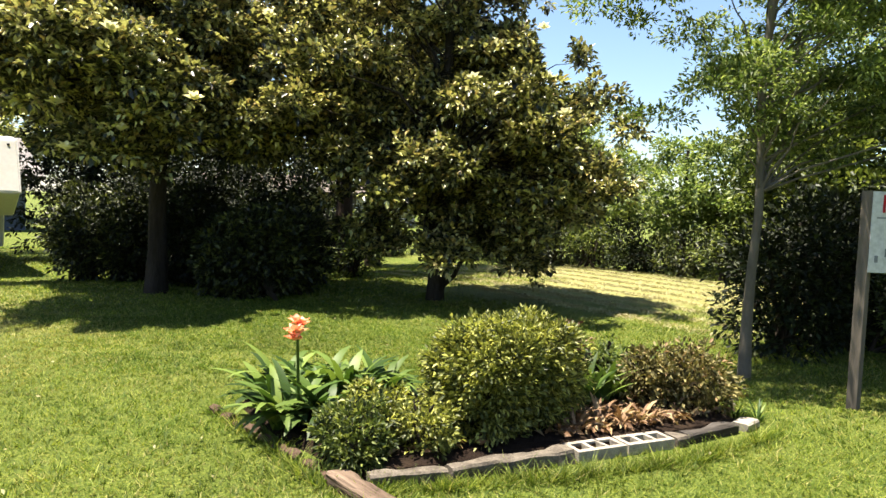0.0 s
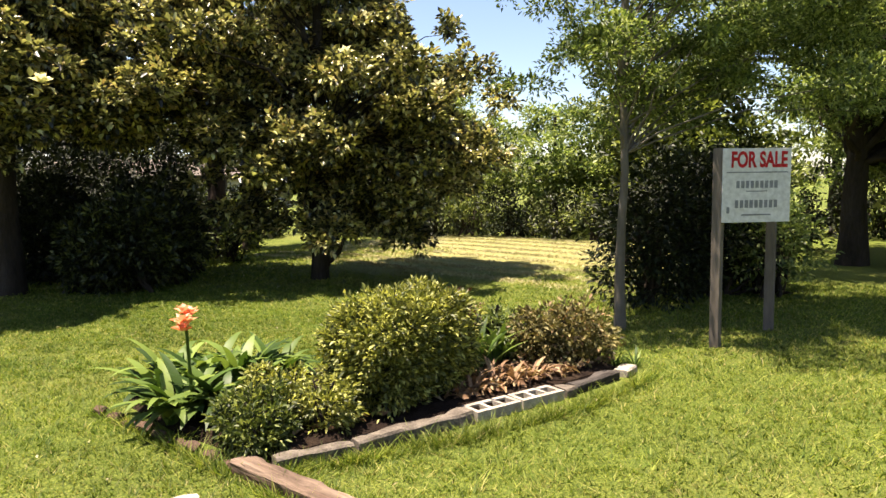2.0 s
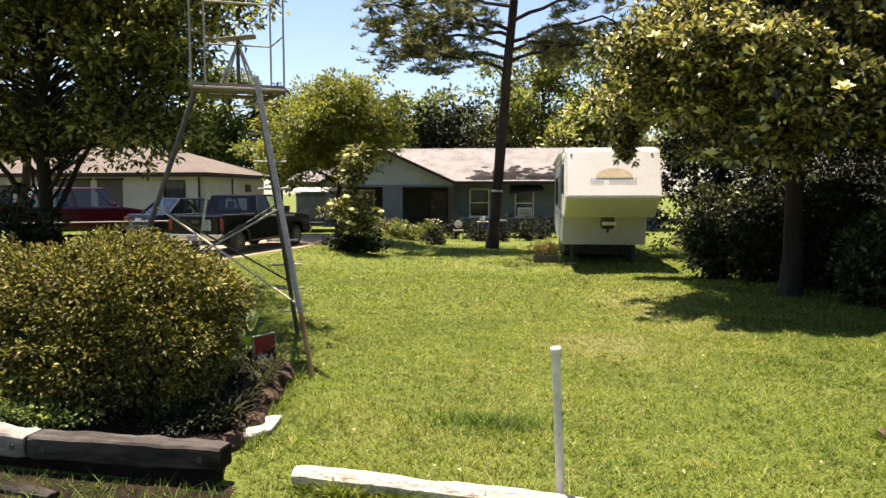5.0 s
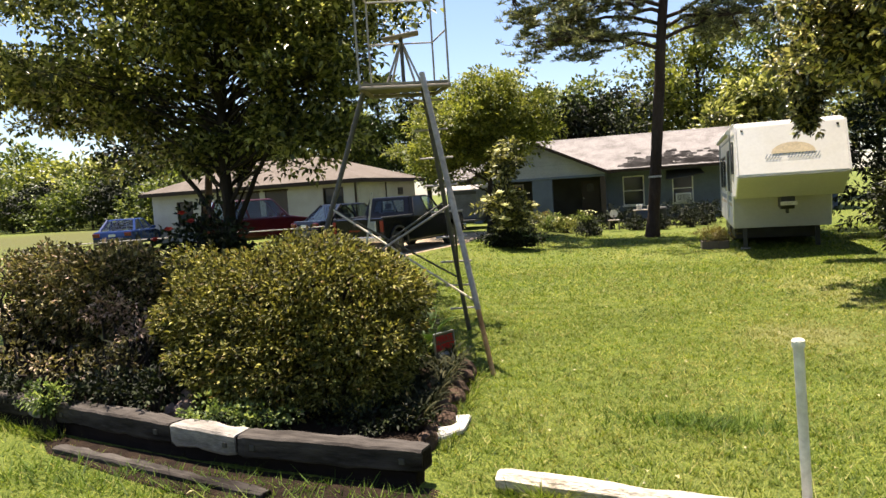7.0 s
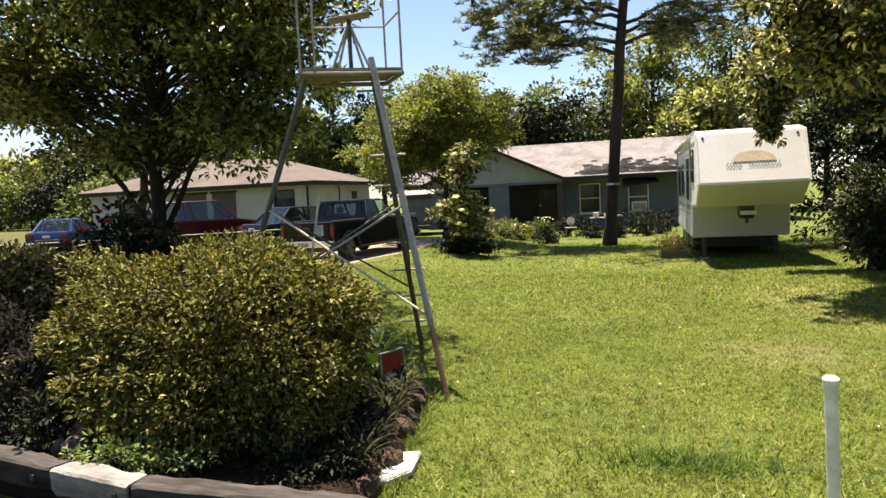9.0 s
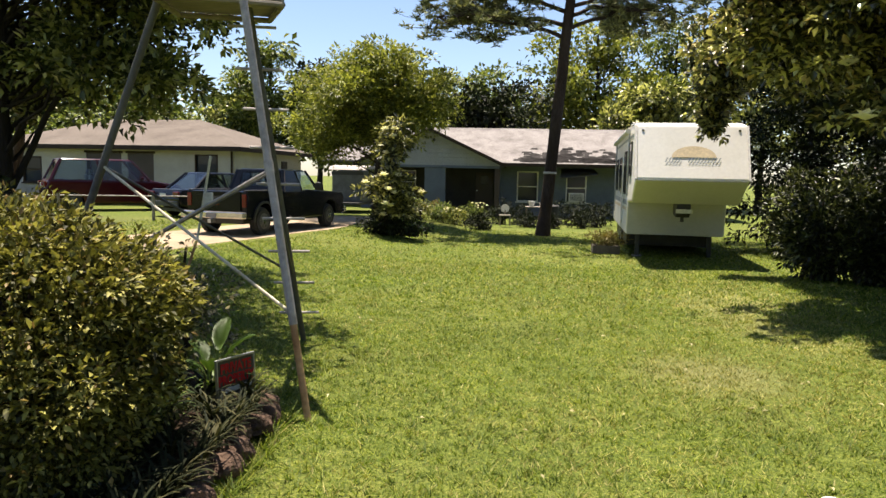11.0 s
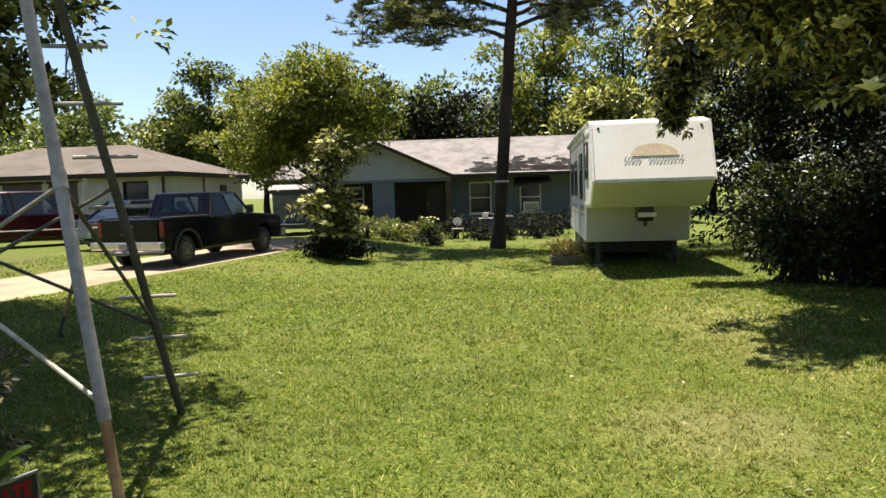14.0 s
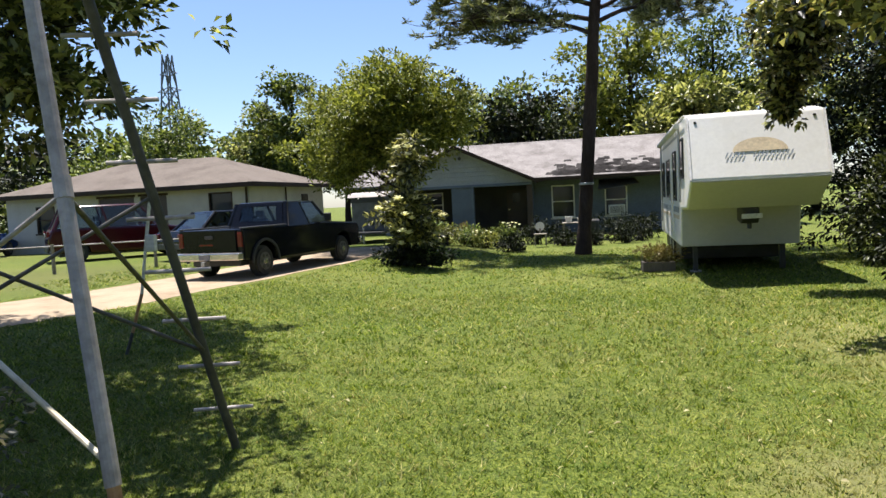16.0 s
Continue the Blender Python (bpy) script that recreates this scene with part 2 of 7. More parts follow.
M_ROOFBROWN = surface("brown_shingles", (0.165, 0.14, 0.118), (0.115, 0.096, 0.08), 0.95, 22, 0.8, 0, 0.8, 0.02, spread=0.35, spec=0.1)
M_BLUEWALL = surface("pale_blue_siding", (0.112, 0.136, 0.18), (0.085, 0.102, 0.136), 0.75, 25, 1.2, 0, 0.15)
M_GREYSIDING = surface("pale_grey_siding", (0.313, 0.32, 0.32), (0.258, 0.265, 0.265), 0.75, 25, 1.2, 0, 0.15)
M_CREAMWALL = surface("cream_stucco", (0.448, 0.42, 0.371), (0.364, 0.336, 0.287), 0.85, 40, 1.0, 0, 0.3)
M_TRIMDARK = surface("dark_brown_trim", (0.0392, 0.028, 0.0224), (0.0616, 0.0448, 0.0364), 0.7, 30, 2, spec=0.1)
M_TRIMWHITE = surface("white_trim", (0.72, 0.70, 0.66), (0.58, 0.56, 0.52), 0.6, 30, 2, 0, 0.1)
M_DOORDARK = surface("dark_brown_door", (0.0336, 0.0196, 0.0168), (0.0504, 0.028, 0.0224), 0.5, 20, 2)
M_RVWHITE = surface("white_fibreglass", (0.80, 0.78, 0.72), (0.72, 0.69, 0.61), 0.35, 15, 0.8, 0, 0.03, 0.002, spread=0.06)
M_RVSHADE = surface("shade_grey_fibreglass", (0.46, 0.455, 0.47), (0.40, 0.40, 0.415), 0.5, 15, 0.8, 0, 0.03, 0.002, spread=0.06)
M_PORCH = surface("dim_porch_boards", (0.0616, 0.0588, 0.056), (0.042, 0.0392, 0.0381), 0.8, 25, 1.2, spec=0.1)
M_RVGREYDARK = surface("dull_grey_sheet_metal", (0.14, 0.145, 0.15), (0.08, 0.08, 0.082), 0.6, 30, 3, 0.2, 0.1)
M_RVGREY = surface("grey_stripe_vinyl", (0.28, 0.32, 0.34), (0.22, 0.25, 0.27), 0.4, 20, 2, 0, 0.03)
M_RVTAN = surface("tan_stripe_vinyl", (0.70, 0.58, 0.38), (0.62, 0.5, 0.33), 0.4, 20, 2, 0, 0.03)
M_BLACKPLASTIC = surface("black_plastic", (0.025, 0.025, 0.025), (0.04, 0.04, 0.04), 0.5, 30, 3, 0, 0.2)
M_RUBBER = surface("tyre_rubber", (0.02, 0.02, 0.02), (0.05, 0.045, 0.04), 0.85, 60, 5, 0, 0.5)
M_CHROME = surface("dull_chrome", (0.62, 0.60, 0.57), (0.45, 0.42, 0.4), 0.25, 30, 3, 0.9, 0.05)
M_PYLON = surface("dull_dark_steel", (0.13, 0.14, 0.15), (0.08, 0.085, 0.09), 0.7, 30, 3, 0.3, 0.1)
M_STEEL = surface("galvanised_steel", (0.45, 0.45, 0.45), (0.33, 0.33, 0.32), 0.45, 30, 3, 0.8, 0.1)
M_BLACKPAINT = surface("black_car_paint", (0.006, 0.007, 0.010), (0.010, 0.010, 0.014), 0.12, 30, 2, 0, 0.02, 0.001, spec=0.22)
M_REDPAINT = surface("dark_red_car_paint", (0.045, 0.004, 0.007), (0.036, 0.003, 0.006), 0.15, 30, 2, 0, 0.02, 0.001, spec=0.35)
M_BLUEPAINT = surface("blue_car_paint", (0.02, 0.04, 0.13), (0.015, 0.03, 0.10), 0.18, 30, 2, 0, 0.02, 0.001, spec=0.2)
M_TAIL = surface("red_lens", (0.12, 0.006, 0.006), (0.09, 0.005, 0.005), 0.2, 30, 3, 0, 0.05)
M_GLASS = glass_dark("dark_glass")
M_WHEELRIM = surface("brake_dusted_rim", (0.16, 0.155, 0.15), (0.07, 0.065, 0.06), 0.5, 30, 3, 0.6, 0.1)
M_CARGLASS = clear_glass("car_glass")
M_SIGNWHITE = surface("white_sign_board", (0.576, 0.576, 0.576), (0.512, 0.512, 0.512), 0.5, 20, 2, 0, 0.05)
M_SIGNRED = surface("red_lettering", (0.42, 0.012, 0.016), (0.34, 0.01, 0.016), 0.6, 20, 2, 0, 0.05, spec=0.2)
M_SIGNGREY = surface("grey_lettering", (0.16, 0.17, 0.19), (0.2, 0.21, 0.23), 0.5, 20, 2, 0, 0.05)
M_SIGNBLACK = surface("black_sign_board", (0.03, 0.028, 0.028), (0.045, 0.04, 0.04), 0.5, 20, 2, 0, 0.05)
M_PALESTONE = surface("sunbleached_flat_stone", (0.62, 0.60, 0.55), (0.40, 0.38, 0.34), 0.9, 45, 6, 0, 0.6, 0.008, spread=0.3)
# glossy leaves, toned down in colour for shrubs under the magnolia's shadow
M_SHADESHRUB = leafy("shade_toned_shrub_leaves", (0.006, 0.010, 0.003), (0.022, 0.032, 0.008), (0.15, 0.17, 0.05), 0.45, 0.2, 0.4, None, (0.58, 0.94))
M_PINKSTONE = surface("pinkish_broken_stone", (0.25, 0.185, 0.15), (0.12, 0.085, 0.065), 0.95, 30, 5, 0, 1.0, 0.03, spec=0.1)
M_DARKSHINGLE = surface("dark_shingles", (0.035, 0.032, 0.03), (0.07, 0.064, 0.06), 0.95, 22, 3, 0, 0.8, 0.02, spec=0.1)
M_STONE = surface("rough_edging_stone", (0.112, 0.0735, 0.0525), (0.056, 0.0385, 0.028), 0.95, 30, 4, 0, 1.0, 0.03, spec=0.1)
M_YELLOWPLANT = leafy("dry_yellow_plant", (0.109, 0.0884, 0.0204), (0.19, 0.15, 0.0408), (0.272, 0.224, 0.0816), 0.6, 0.3)

# ---- builders ----
rng = np.random.default_rng(7)


def gz(x, y):
    """Height of the ground: the lawn falls a little towards the house."""
    s = np.clip((np.asarray(y, float) - 11.5) / 7.0, 0, 1)
    k = np.clip((np.asarray(x, float) + 7.2) / 4.0, 0, 1)
    r = np.clip((26.0 - np.asarray(x, float)) / 14.0, 0, 1)
    x = np.asarray(x, float)
    n = np.clip((np.asarray(y, float) - 4.2) / 2.4, 0, 1) * np.clip((3.2 - x) / 1.5, 0, 1) * np.clip((x + 7.0) / 2.5, 0, 1)
    return -0.26 * s * s * (3 - 2 * s) * k * k * (3 - 2 * k) * r - 0.055 * n * n * (3 - 2 * n)


def mesh_of(name, verts, faces, mat, smooth=False):
    """A mesh from arrays; all faces have the same number of corners."""
    verts, faces = np.asarray(verts, np.float32), np.asarray(faces, np.int32)
    me = bpy.data.meshes.new(name)
    k = faces.shape[1]
    me.vertices.add(len(verts))
    me.vertices.foreach_set("co", verts.ravel())
    me.loops.add(faces.size)
    me.loops.foreach_set("vertex_index", faces.ravel())
    me.polygons.add(len(faces))
    me.polygons.foreach_set("loop_start", np.arange(0, faces.size, k, dtype=np.int32))
    if smooth:
        me.polygons.foreach_set("use_smooth", np.ones(len(faces), bool))
    me.update(calc_edges=True)
    me.materials.append(mat)
    return me


def thing(name, m, label, category, group=""):
    ob = new(name)
    ob.empty_display_size = 0.1
    ob.matrix_world = m
    return tagged(ob, label, category, group)


def child(name, me, parent, label="", m=None):
    ob = new(name, me)
    ob.parent = parent
    if m is not None:
        ob.matrix_local = m
    if label:
        tagged(ob, label)
    return ob


def part(name, bm, mat, parent, label="", smooth=False, m=None):
    me = bpy.data.meshes.new(name)
    bm.to_mesh(me)
    bm.free()
    if smooth:
        for p in me.polygons:
            p.use_smooth = True
    me.materials.append(mat)
    return child(name, me, parent, label, m)


def box(bm, x0, x1, y0, y1, z0, z1, bevel=0.0, m=None):
    g = bmesh.ops.create_cube(bm, size=1.0)
    vs = g["verts"]
    for v in vs:
        v.co = Vector(((x0 + x1) / 2 + v.co.x * (x1 - x0), (y0 + y1) / 2 + v.co.y * (y1 - y0), (z0 + z1) / 2 + v.co.z * (z1 - z0)))
    if bevel:
        es = list({e for v in vs for e in v.link_edges})
        r = bmesh.ops.bevel(bm, geom=es, offset=bevel, segments=2, affect="EDGES", profile=0.5)
        vs = list({v for f in r["faces"] for v in f.verts} | {v for v in vs if v.is_valid})
    if m is not None:
        bmesh.ops.transform(bm, matrix=m, verts=[v for v in vs if v.is_valid])
    return vs


def box_bm(x0, x1, y0, y1, z0, z1, bevel=0.0, m=None):
    bm = bmesh.new()
    box(bm, x0, x1, y0, y1, z0, z1, bevel, m)
    return bm


def cyl_bm(a, b, r0, r1=None, sides=14, bevel=0.0):
    """A rod from a to b."""
    bm = bmesh.new()
    a, b = Vector(a), Vector(b)
    bmesh.ops.create_cone(bm, cap_ends=True, segments=sides, radius1=r0, radius2=r1 if r1 is not None else r0, depth=(b - a).length)
    q = (b - a).to_track_quat("Z", "Y").to_matrix().to_4x4()
    if bevel:
        es = [e for e in bm.edges if len({round(v.co.z, 5) for v in e.verts}) == 1]
        bmesh.ops.bevel(bm, geom=es, offset=bevel, segments=2, affect="EDGES")
    bmesh.ops.transform(bm, matrix=Matrix.Translation((a + b) / 2) @ q, verts=bm.verts)
    return bm


def prism_bm(profile, x0, x1, bevel=0.0):
    """A side outline (y, z), counter-clockwise, extruded from x0 to x1."""
    bm = bmesh.new()
    a = [bm.verts.new((x0, y, z)) for y, z in profile]
    b = [bm.verts.new((x1, y, z)) for y, z in profile]
    n = len(profile)
    bm.faces.new(a)
    bm.faces.new(list(reversed(b)))
    for i in range(n):
        bm.faces.new((a[i], b[i], b[(i + 1) % n], a[(i + 1) % n]))
    bmesh.ops.recalc_face_normals(bm, faces=bm.faces)
    if bevel:
        bmesh.ops.bevel(bm, geom=list(bm.edges), offset=bevel, segments=2, affect="EDGES", profile=0.6)
    return bm


def poly_bm(rings):
    """Closed solid lofted through rings of equally many points."""
    bm = bmesh.new()
    vs = [[bm.verts.new(p) for p in r] for r in rings]
    n = len(vs[0])
    for a, b in zip(vs, vs[1:]):
        for i in range(n):
            bm.faces.new((a[i], a[(i + 1) % n], b[(i + 1) % n], b[i]))
    bm.faces.new(list(reversed(vs[0])))
    bm.faces.new(vs[-1])
    bmesh.ops.recalc_face_normals(bm, faces=bm.faces)
    return bm


class Tubes:
    """Gathers tapered limbs into one mesh."""

    def __init__(self, sides=8):
        self.v, self.f, self.n, self.sides = [], [], 0, sides

    def add(self, pts, radii, rough=0.0):
        pts = np.asarray(pts, float)
        radii = np.asarray(radii, float)
        k, s = len(pts), self.sides
        t = np.gradient(pts, axis=0)
        t /= np.linalg.norm(t, axis=1)[:, None] + 1e-9
        up = np.array((0.31, 0.95, 0.02))
        u = np.cross(t, up)
        u /= np.linalg.norm(u, axis=1)[:, None] + 1e-9
        w = np.cross(t, u)
        a = np.linspace(0, 2 * np.pi, s, endpoint=False)
        r = radii[:, None] * (1 + rough * rng.standard_normal((k, s)))
        ring = pts[:, None] + r[..., None] * (np.cos(a)[None, :, None] * u[:, None] + np.sin(a)[None, :, None] * w[:, None])
        self.v.append(ring.reshape(-1, 3))
        i, j = np.meshgrid(np.arange(k - 1), np.arange(s), indexing="ij")
        q = np.stack([i * s + j, i * s + (j + 1) % s, (i + 1) * s + (j + 1) % s, (i + 1) * s + j], -1).reshape(-1, 4)
        self.f.append(q + self.n)
        self.n += k * s

    def mesh(self, name, mat):
        return mesh_of(name, np.concatenate(self.v), np.concatenate(self.f), mat, True)


def bend(a, b, steps=8, sag=0.0, wobble=0.0):
    """A limb's line from a to b, bowed and uneven."""
    a, b = np.asarray(a, float), np.asarray(b, float)
    s = np.linspace(0, 1, steps)[:, None]
    p = a + (b - a) * s
    L = np.linalg.norm(b - a)
    p[:, 2] += (sag * L * np.sin(np.pi * s))[:, 0]
    w = rng.standard_normal((steps, 3)) * wobble * L
    w[0] = 0
    return p + w * np.sin(np.pi * np.clip(s, 0.0, 1.0) * 0.9)


def leaf_arrays(pos, axis, normal, length, width, fold=0.25, droop=0.15):
    """Folded pointed leaves: four corners and two triangles each."""
    n = len(pos)
    axis = axis / (np.linalg.norm(axis, axis=1)[:, None] + 1e-9)
    side = np.cross(axis, normal)
    side /= np.linalg.norm(side, axis=1)[:, None] + 1e-9
    nn = np.cross(side, axis)
    L, W = np.broadcast_to(length, n)[:, None], np.broadcast_to(width, n)[:, None]
    base, tip = pos, pos + axis * L - nn * L * droop
    mid = pos + axis * L * 0.5 + nn * W * fold
    v = np.stack([base, mid + side * W * 0.5, tip, mid - side * W * 0.5], 1).reshape(-1, 3)
    i = np.arange(n)[:, None] * 4
    f = np.concatenate([i + np.array([[0, 1, 2]]), i + np.array([[0, 2, 3]])], 0)
    return v, f


def unit(n):
    v = rng.standard_normal((n, 3))
    return v / np.linalg.norm(v, axis=1)[:, None]


def lobe_points(lobes, count, shell=0.45, lump=0.25, box_power=0.0, floor_dir=-1.0):
    """Uneven points in the outer shell of several rounded or boxy lobes (cx, cy, cz, rx, ry, rz)."""
    lobes = np.asarray(lobes, float)
    vol = np.prod(lobes[:, 3:], axis=1) ** (2 / 3)
    pick = rng.choice(len(lobes), count, p=vol / vol.sum())
    d = unit(count)
    low = d[:, 2] < floor_dir
    d[low, 2] *= -1
    c, r = lobes[pick, :3], lobes[pick, 3:]
    rad = 1 - shell * rng.random(count) ** 1.6
    ph = lobes[pick, 0] * 3.7 + lobes[pick, 1] * 2.9
    wave = 1 + lump * np.sin(d[:, 0] * 5.1 + ph) * np.sin(d[:, 1] * 4.3 + ph * 0.6) + lump * 0.6 * np.sin(d[:, 2] * 7.7 + d[:, 0] * 6.1 + ph * 1.3)
    if box_power:
        rad = rad / (np.abs(d) ** box_power).sum(1) ** (1 / box_power)
    return c + d * r * (rad * wave)[:, None], d


def foliage(name, lobes, clumps, per, leaf, wide, clump_r, mat, parent, shell=0.45, lump=0.25, up=0.5, flat=0.7, zmin=-0.2, keep=None, label="", box_power=0.0, boughs=None):
    """A crown of leaf clumps: each clump holds `per` leaves round its middle, tips outwards.
    boughs = (count, half width, half height): the clumps gather on flattened boughs with gaps between."""
    joints = None
    if boughs:
        bc, bd = lobe_points(lobes, boughs[0], shell, lump)
        lo = np.asarray(lobes, float)
        bc = bc + unit(len(bc)) * 0.12 * lo[:, 3].mean()
        k = (0.65 + 0.7 * rng.random(len(bc)))[:, None]
        joints = bc
        c, d = lobe_points(np.concatenate([bc, np.array([[boughs[1], boughs[1], boughs[2]]]) * k], 1), clumps, 0.6, 0.3, 0.0, -0.35)
    else:
        c, d = lobe_points(lobes, clumps, shell, lump, box_power)
    if keep is not None:
        ok = keep(c)
        c, d = c[ok], d[ok]
    k = len(c)
    off = unit(k * per)
    r = clump_r * (0.35 + 0.65 * rng.random(k * per))[:, None]
    pos = np.repeat(c, per, 0) + off * r * np.array((1, 1, flat))
    axis = off * 0.8 + np.repeat(d, per, 0) * 0.5 + rng.standard_normal((k * per, 3)) * 0.35
    nor = unit(k * per) * (1 - up) + np.array((0, 0, 1.0)) * up + off * 0.3
    size = leaf * (0.65 + 0.7 * rng.random(k * per))
    ok = pos[:, 2] > zmin
    v, f = leaf_arrays(pos[ok], axis[ok], nor[ok], size[ok], size[ok] * wide)
    return child(name, mesh_of(name, v, f, mat), parent, label), c, (c if joints is None else joints)


def blossoms(name, centres, size, petals, mat, parent, label=""):
    k = len(centres)
    a = np.tile(np.linspace(0, 2 * np.pi, petals, endpoint=False), k) + np.repeat(rng.random(k) * 6, petals)
    axis = np.stack([np.cos(a), np.sin(a), np.tile(np.where(np.arange(petals) % 2, 1.5, 0.5), k) + 0.25 * rng.random(k * petals)], 1)
    nor = np.stack([-np.cos(a) * 0.6, -np.sin(a) * 0.6, np.ones(k * petals)], 1)
    v, f = leaf_arrays(np.repeat(np.asarray(centres), petals, 0), axis, nor, np.full(k * petals, size), np.full(k * petals, size * 0.75))
    return child(name, mesh_of(name, v, f, mat), parent, label)

# ---- ground ----
def ground_sheet():
    xs = np.unique(np.concatenate([np.linspace(-900, -40, 14), np.linspace(-40, 40, 161), np.linspace(40, 900, 14)]))
    ys = np.unique(np.concatenate([np.linspace(-900, -30, 14), np.linspace(-30, 60, 181), np.linspace(60, 900, 14)]))
    X, Y = np.meshgrid(xs, ys, indexing="ij")
    Z = gz(X, Y)
    n, m = X.shape
    i, j = np.meshgrid(np.arange(n - 1), np.arange(m - 1), indexing="ij")
    f = np.stack([i * m + j, (i + 1) * m + j, (i + 1) * m + j + 1, i * m + j + 1], -1).reshape(-1, 4)
    return mesh_of("ground", np.stack([X, Y, Z], -1).reshape(-1, 3), f, M_GROUND)


tagged(new("ground", ground_sheet()), "sunlit mown lawn, yellow-green with worn patches", "lawn", kind="structure")


def strip(name, centre, widths, z, mat, label, category):
    """A track laid on the ground along a line, with uneven edges and a slight crown."""
    c = np.asarray(centre, float)
    s = np.linspace(0, len(c) - 1, (len(c) - 1) * 14 + 1)
    px, py = np.interp(s, range(len(c)), c[:, 0]), np.interp(s, range(len(c)), c[:, 1])
    w = np.interp(s, range(len(c)), widths)
    t = np.gradient(np.stack([px, py], 1), axis=0)
    t /= np.linalg.norm(t, axis=1)[:, None]
    nrm = np.stack([-t[:, 1], t[:, 0]], 1)
    cols = []
    for k in np.linspace(-1, 1, 7):
        e = w * 0.5 * k * (1 + (abs(k) == 1) * 0.06 * np.sin(s * 3.1 + 4 * k) + (abs(k) == 1) * 0.03 * np.sin(s * 7.0))
        cols.append(np.stack([px + nrm[:, 0] * e, py + nrm[:, 1] * e, gz(px + nrm[:, 0] * e, py + nrm[:, 1] * e) + z + 0.012 * (1 - k * k)], 1))
    V = np.stack(cols, 1)
    n, m = V.shape[:2]
    i, j = np.meshgrid(np.arange(n - 1), np.arange(m - 1), indexing="ij")
    f = np.stack([i * m + j, i * m + j + 1, (i + 1) * m + j + 1, (i + 1) * m + j], -1).reshape(-1, 4)
    return tagged(new(name, mesh_of(name, V.reshape(-1, 3), f, mat)), label, category, kind="structure")


strip("driveway", [(-14, 4), (-11.2, 9.5), (-9.4, 14.5), (-8.6, 18), (-8.3, 22), (-8.3, 27)], [3.4, 3.4, 3.2, 2.9, 2.9, 2.9], 0.006, M_SAND, "pale sandy gravel driveway through the lawn", "driveway")

# ---- trees ----
def limbs(tb, base, top, r0, r1, clumps, count, start=0.3, wobble=0.004, thin=0.25):
    """A trunk from base to top and limbs from it to some of the clumps."""
    trunk = bend(base, top, 12, 0, wobble)
    rad = np.linspace(r0, r1, 12)
    rad[0] *= 1.3
    rad[1] *= 1.08
    tb.add(trunk, rad, 0.05)
    pick = rng.choice(len(clumps), min(count, len(clumps)), replace=False)
    for c in clumps[pick]:
        zrel = (c[2] - base[2]) / (top[2] - base[2] + 1e-6)
        s = np.clip(zrel - 0.18, start, 0.95)
        a = np.array([np.interp(s * 11, range(12), trunk[:, k]) for k in range(3)])
        r = np.interp(s * 11, range(12), rad) * 0.32
        tb.add(bend(a, c, 7, 0.06, 0.03), np.linspace(r, r * thin * 0.5, 7))


def tree(name, base, top, r0, r1, lobes, clumps, per, leaf, wide, clump_r, mat, bark, label, category="tree", limb_count=40, sides=9, blooms=0, bloom_size=0.15, group="", **kw):
    base = (base[0], base[1], float(gz(base[0], base[1])) - 0.02)
    th = thing(name, Matrix.Identity(4), label, category, group)
    crown, cl, joints = foliage("crown", lobes, clumps, per, leaf, wide, clump_r, mat, th, **kw)
    tb = Tubes(sides)
    limbs(tb, np.array(base, float), np.array(top, float), r0, r1, joints, limb_count)
    child("trunk", tb.mesh("trunk", bark), th)
    if blooms:
        mid = cl.mean(0)
        out = cl[rng.choice(len(cl), min(blooms * 5, len(cl) - 1), replace=False)]
        out = out[(out[:, 1] < mid[1] - 0.3 * cl[:, 1].std()) & (out[:, 2] < 6.0)][:blooms]
        away = (out - mid) / (np.linalg.norm(out - mid, axis=1)[:, None] + 1e-6)
        blossoms("blossom", out + away * clump_r * 1.3 + np.array((0, -clump_r * 0.8, clump_r * 0.4)), bloom_size, 9, M_BLOOM, th, "cream-white magnolia blossoms")
    return th


M1 = tree("magnolia_tree", (4.78, 12.25, 0), (5.1, 12.7, 8.2), 0.16, 0.06,
     [(5.12, 13.35, 6.2, 2.6, 1.8, 0.9), (6.62, 13.25, 5, 2, 1.5, 0.8), (4.12, 13.45, 5, 1.4, 1.2, 0.7), (3.12, 11.55, 3.5, 1.7, 1.5, 0.8), (4.12, 10.65, 2.9, 1.6, 1.3, 0.75), (6.92, 12.15, 3.4, 2.1, 1.8, 1), (5.62, 11.75, 4.2, 1.5, 1.1, 0.7), (4.92, 13.45, 3.6, 1.8, 1.5, 1), (5.22, 13.35, 7.7, 2, 1.5, 0.8), (5.92, 10.95, 2.7, 1.3, 1, 0.6), (3.42, 14.75, 4.2, 1, 1, 0.7), (4.02, 14.35, 5.4, 1.3, 1.2, 0.7)],
     6000, 24, 0.112, 0.60, 0.135, M_MAGNOLIA, M_BARK, "large southern magnolia with glossy leaves and cream blossoms", limb_count=130, blooms=46, bloom_size=0.15, shell=0.7, up=0.8, boughs=(400, 0.48, 0.30))
foliage("hanging_branch", [(2.58, 16.35, 2.75, 0.28, 0.26, 0.34), (2.62, 16.3, 3.25, 0.50, 0.40, 0.30), (2.75, 16.3, 3.8, 0.75, 0.55, 0.38), (3.0, 16.2, 4.4, 0.85, 0.6, 0.4)], 330, 22, 0.115, 0.6, 0.14, M_MAGNOLIA, M1, shell=0.9, up=0.8, label="low branch hanging before the trailer")
tbh = Tubes(8)
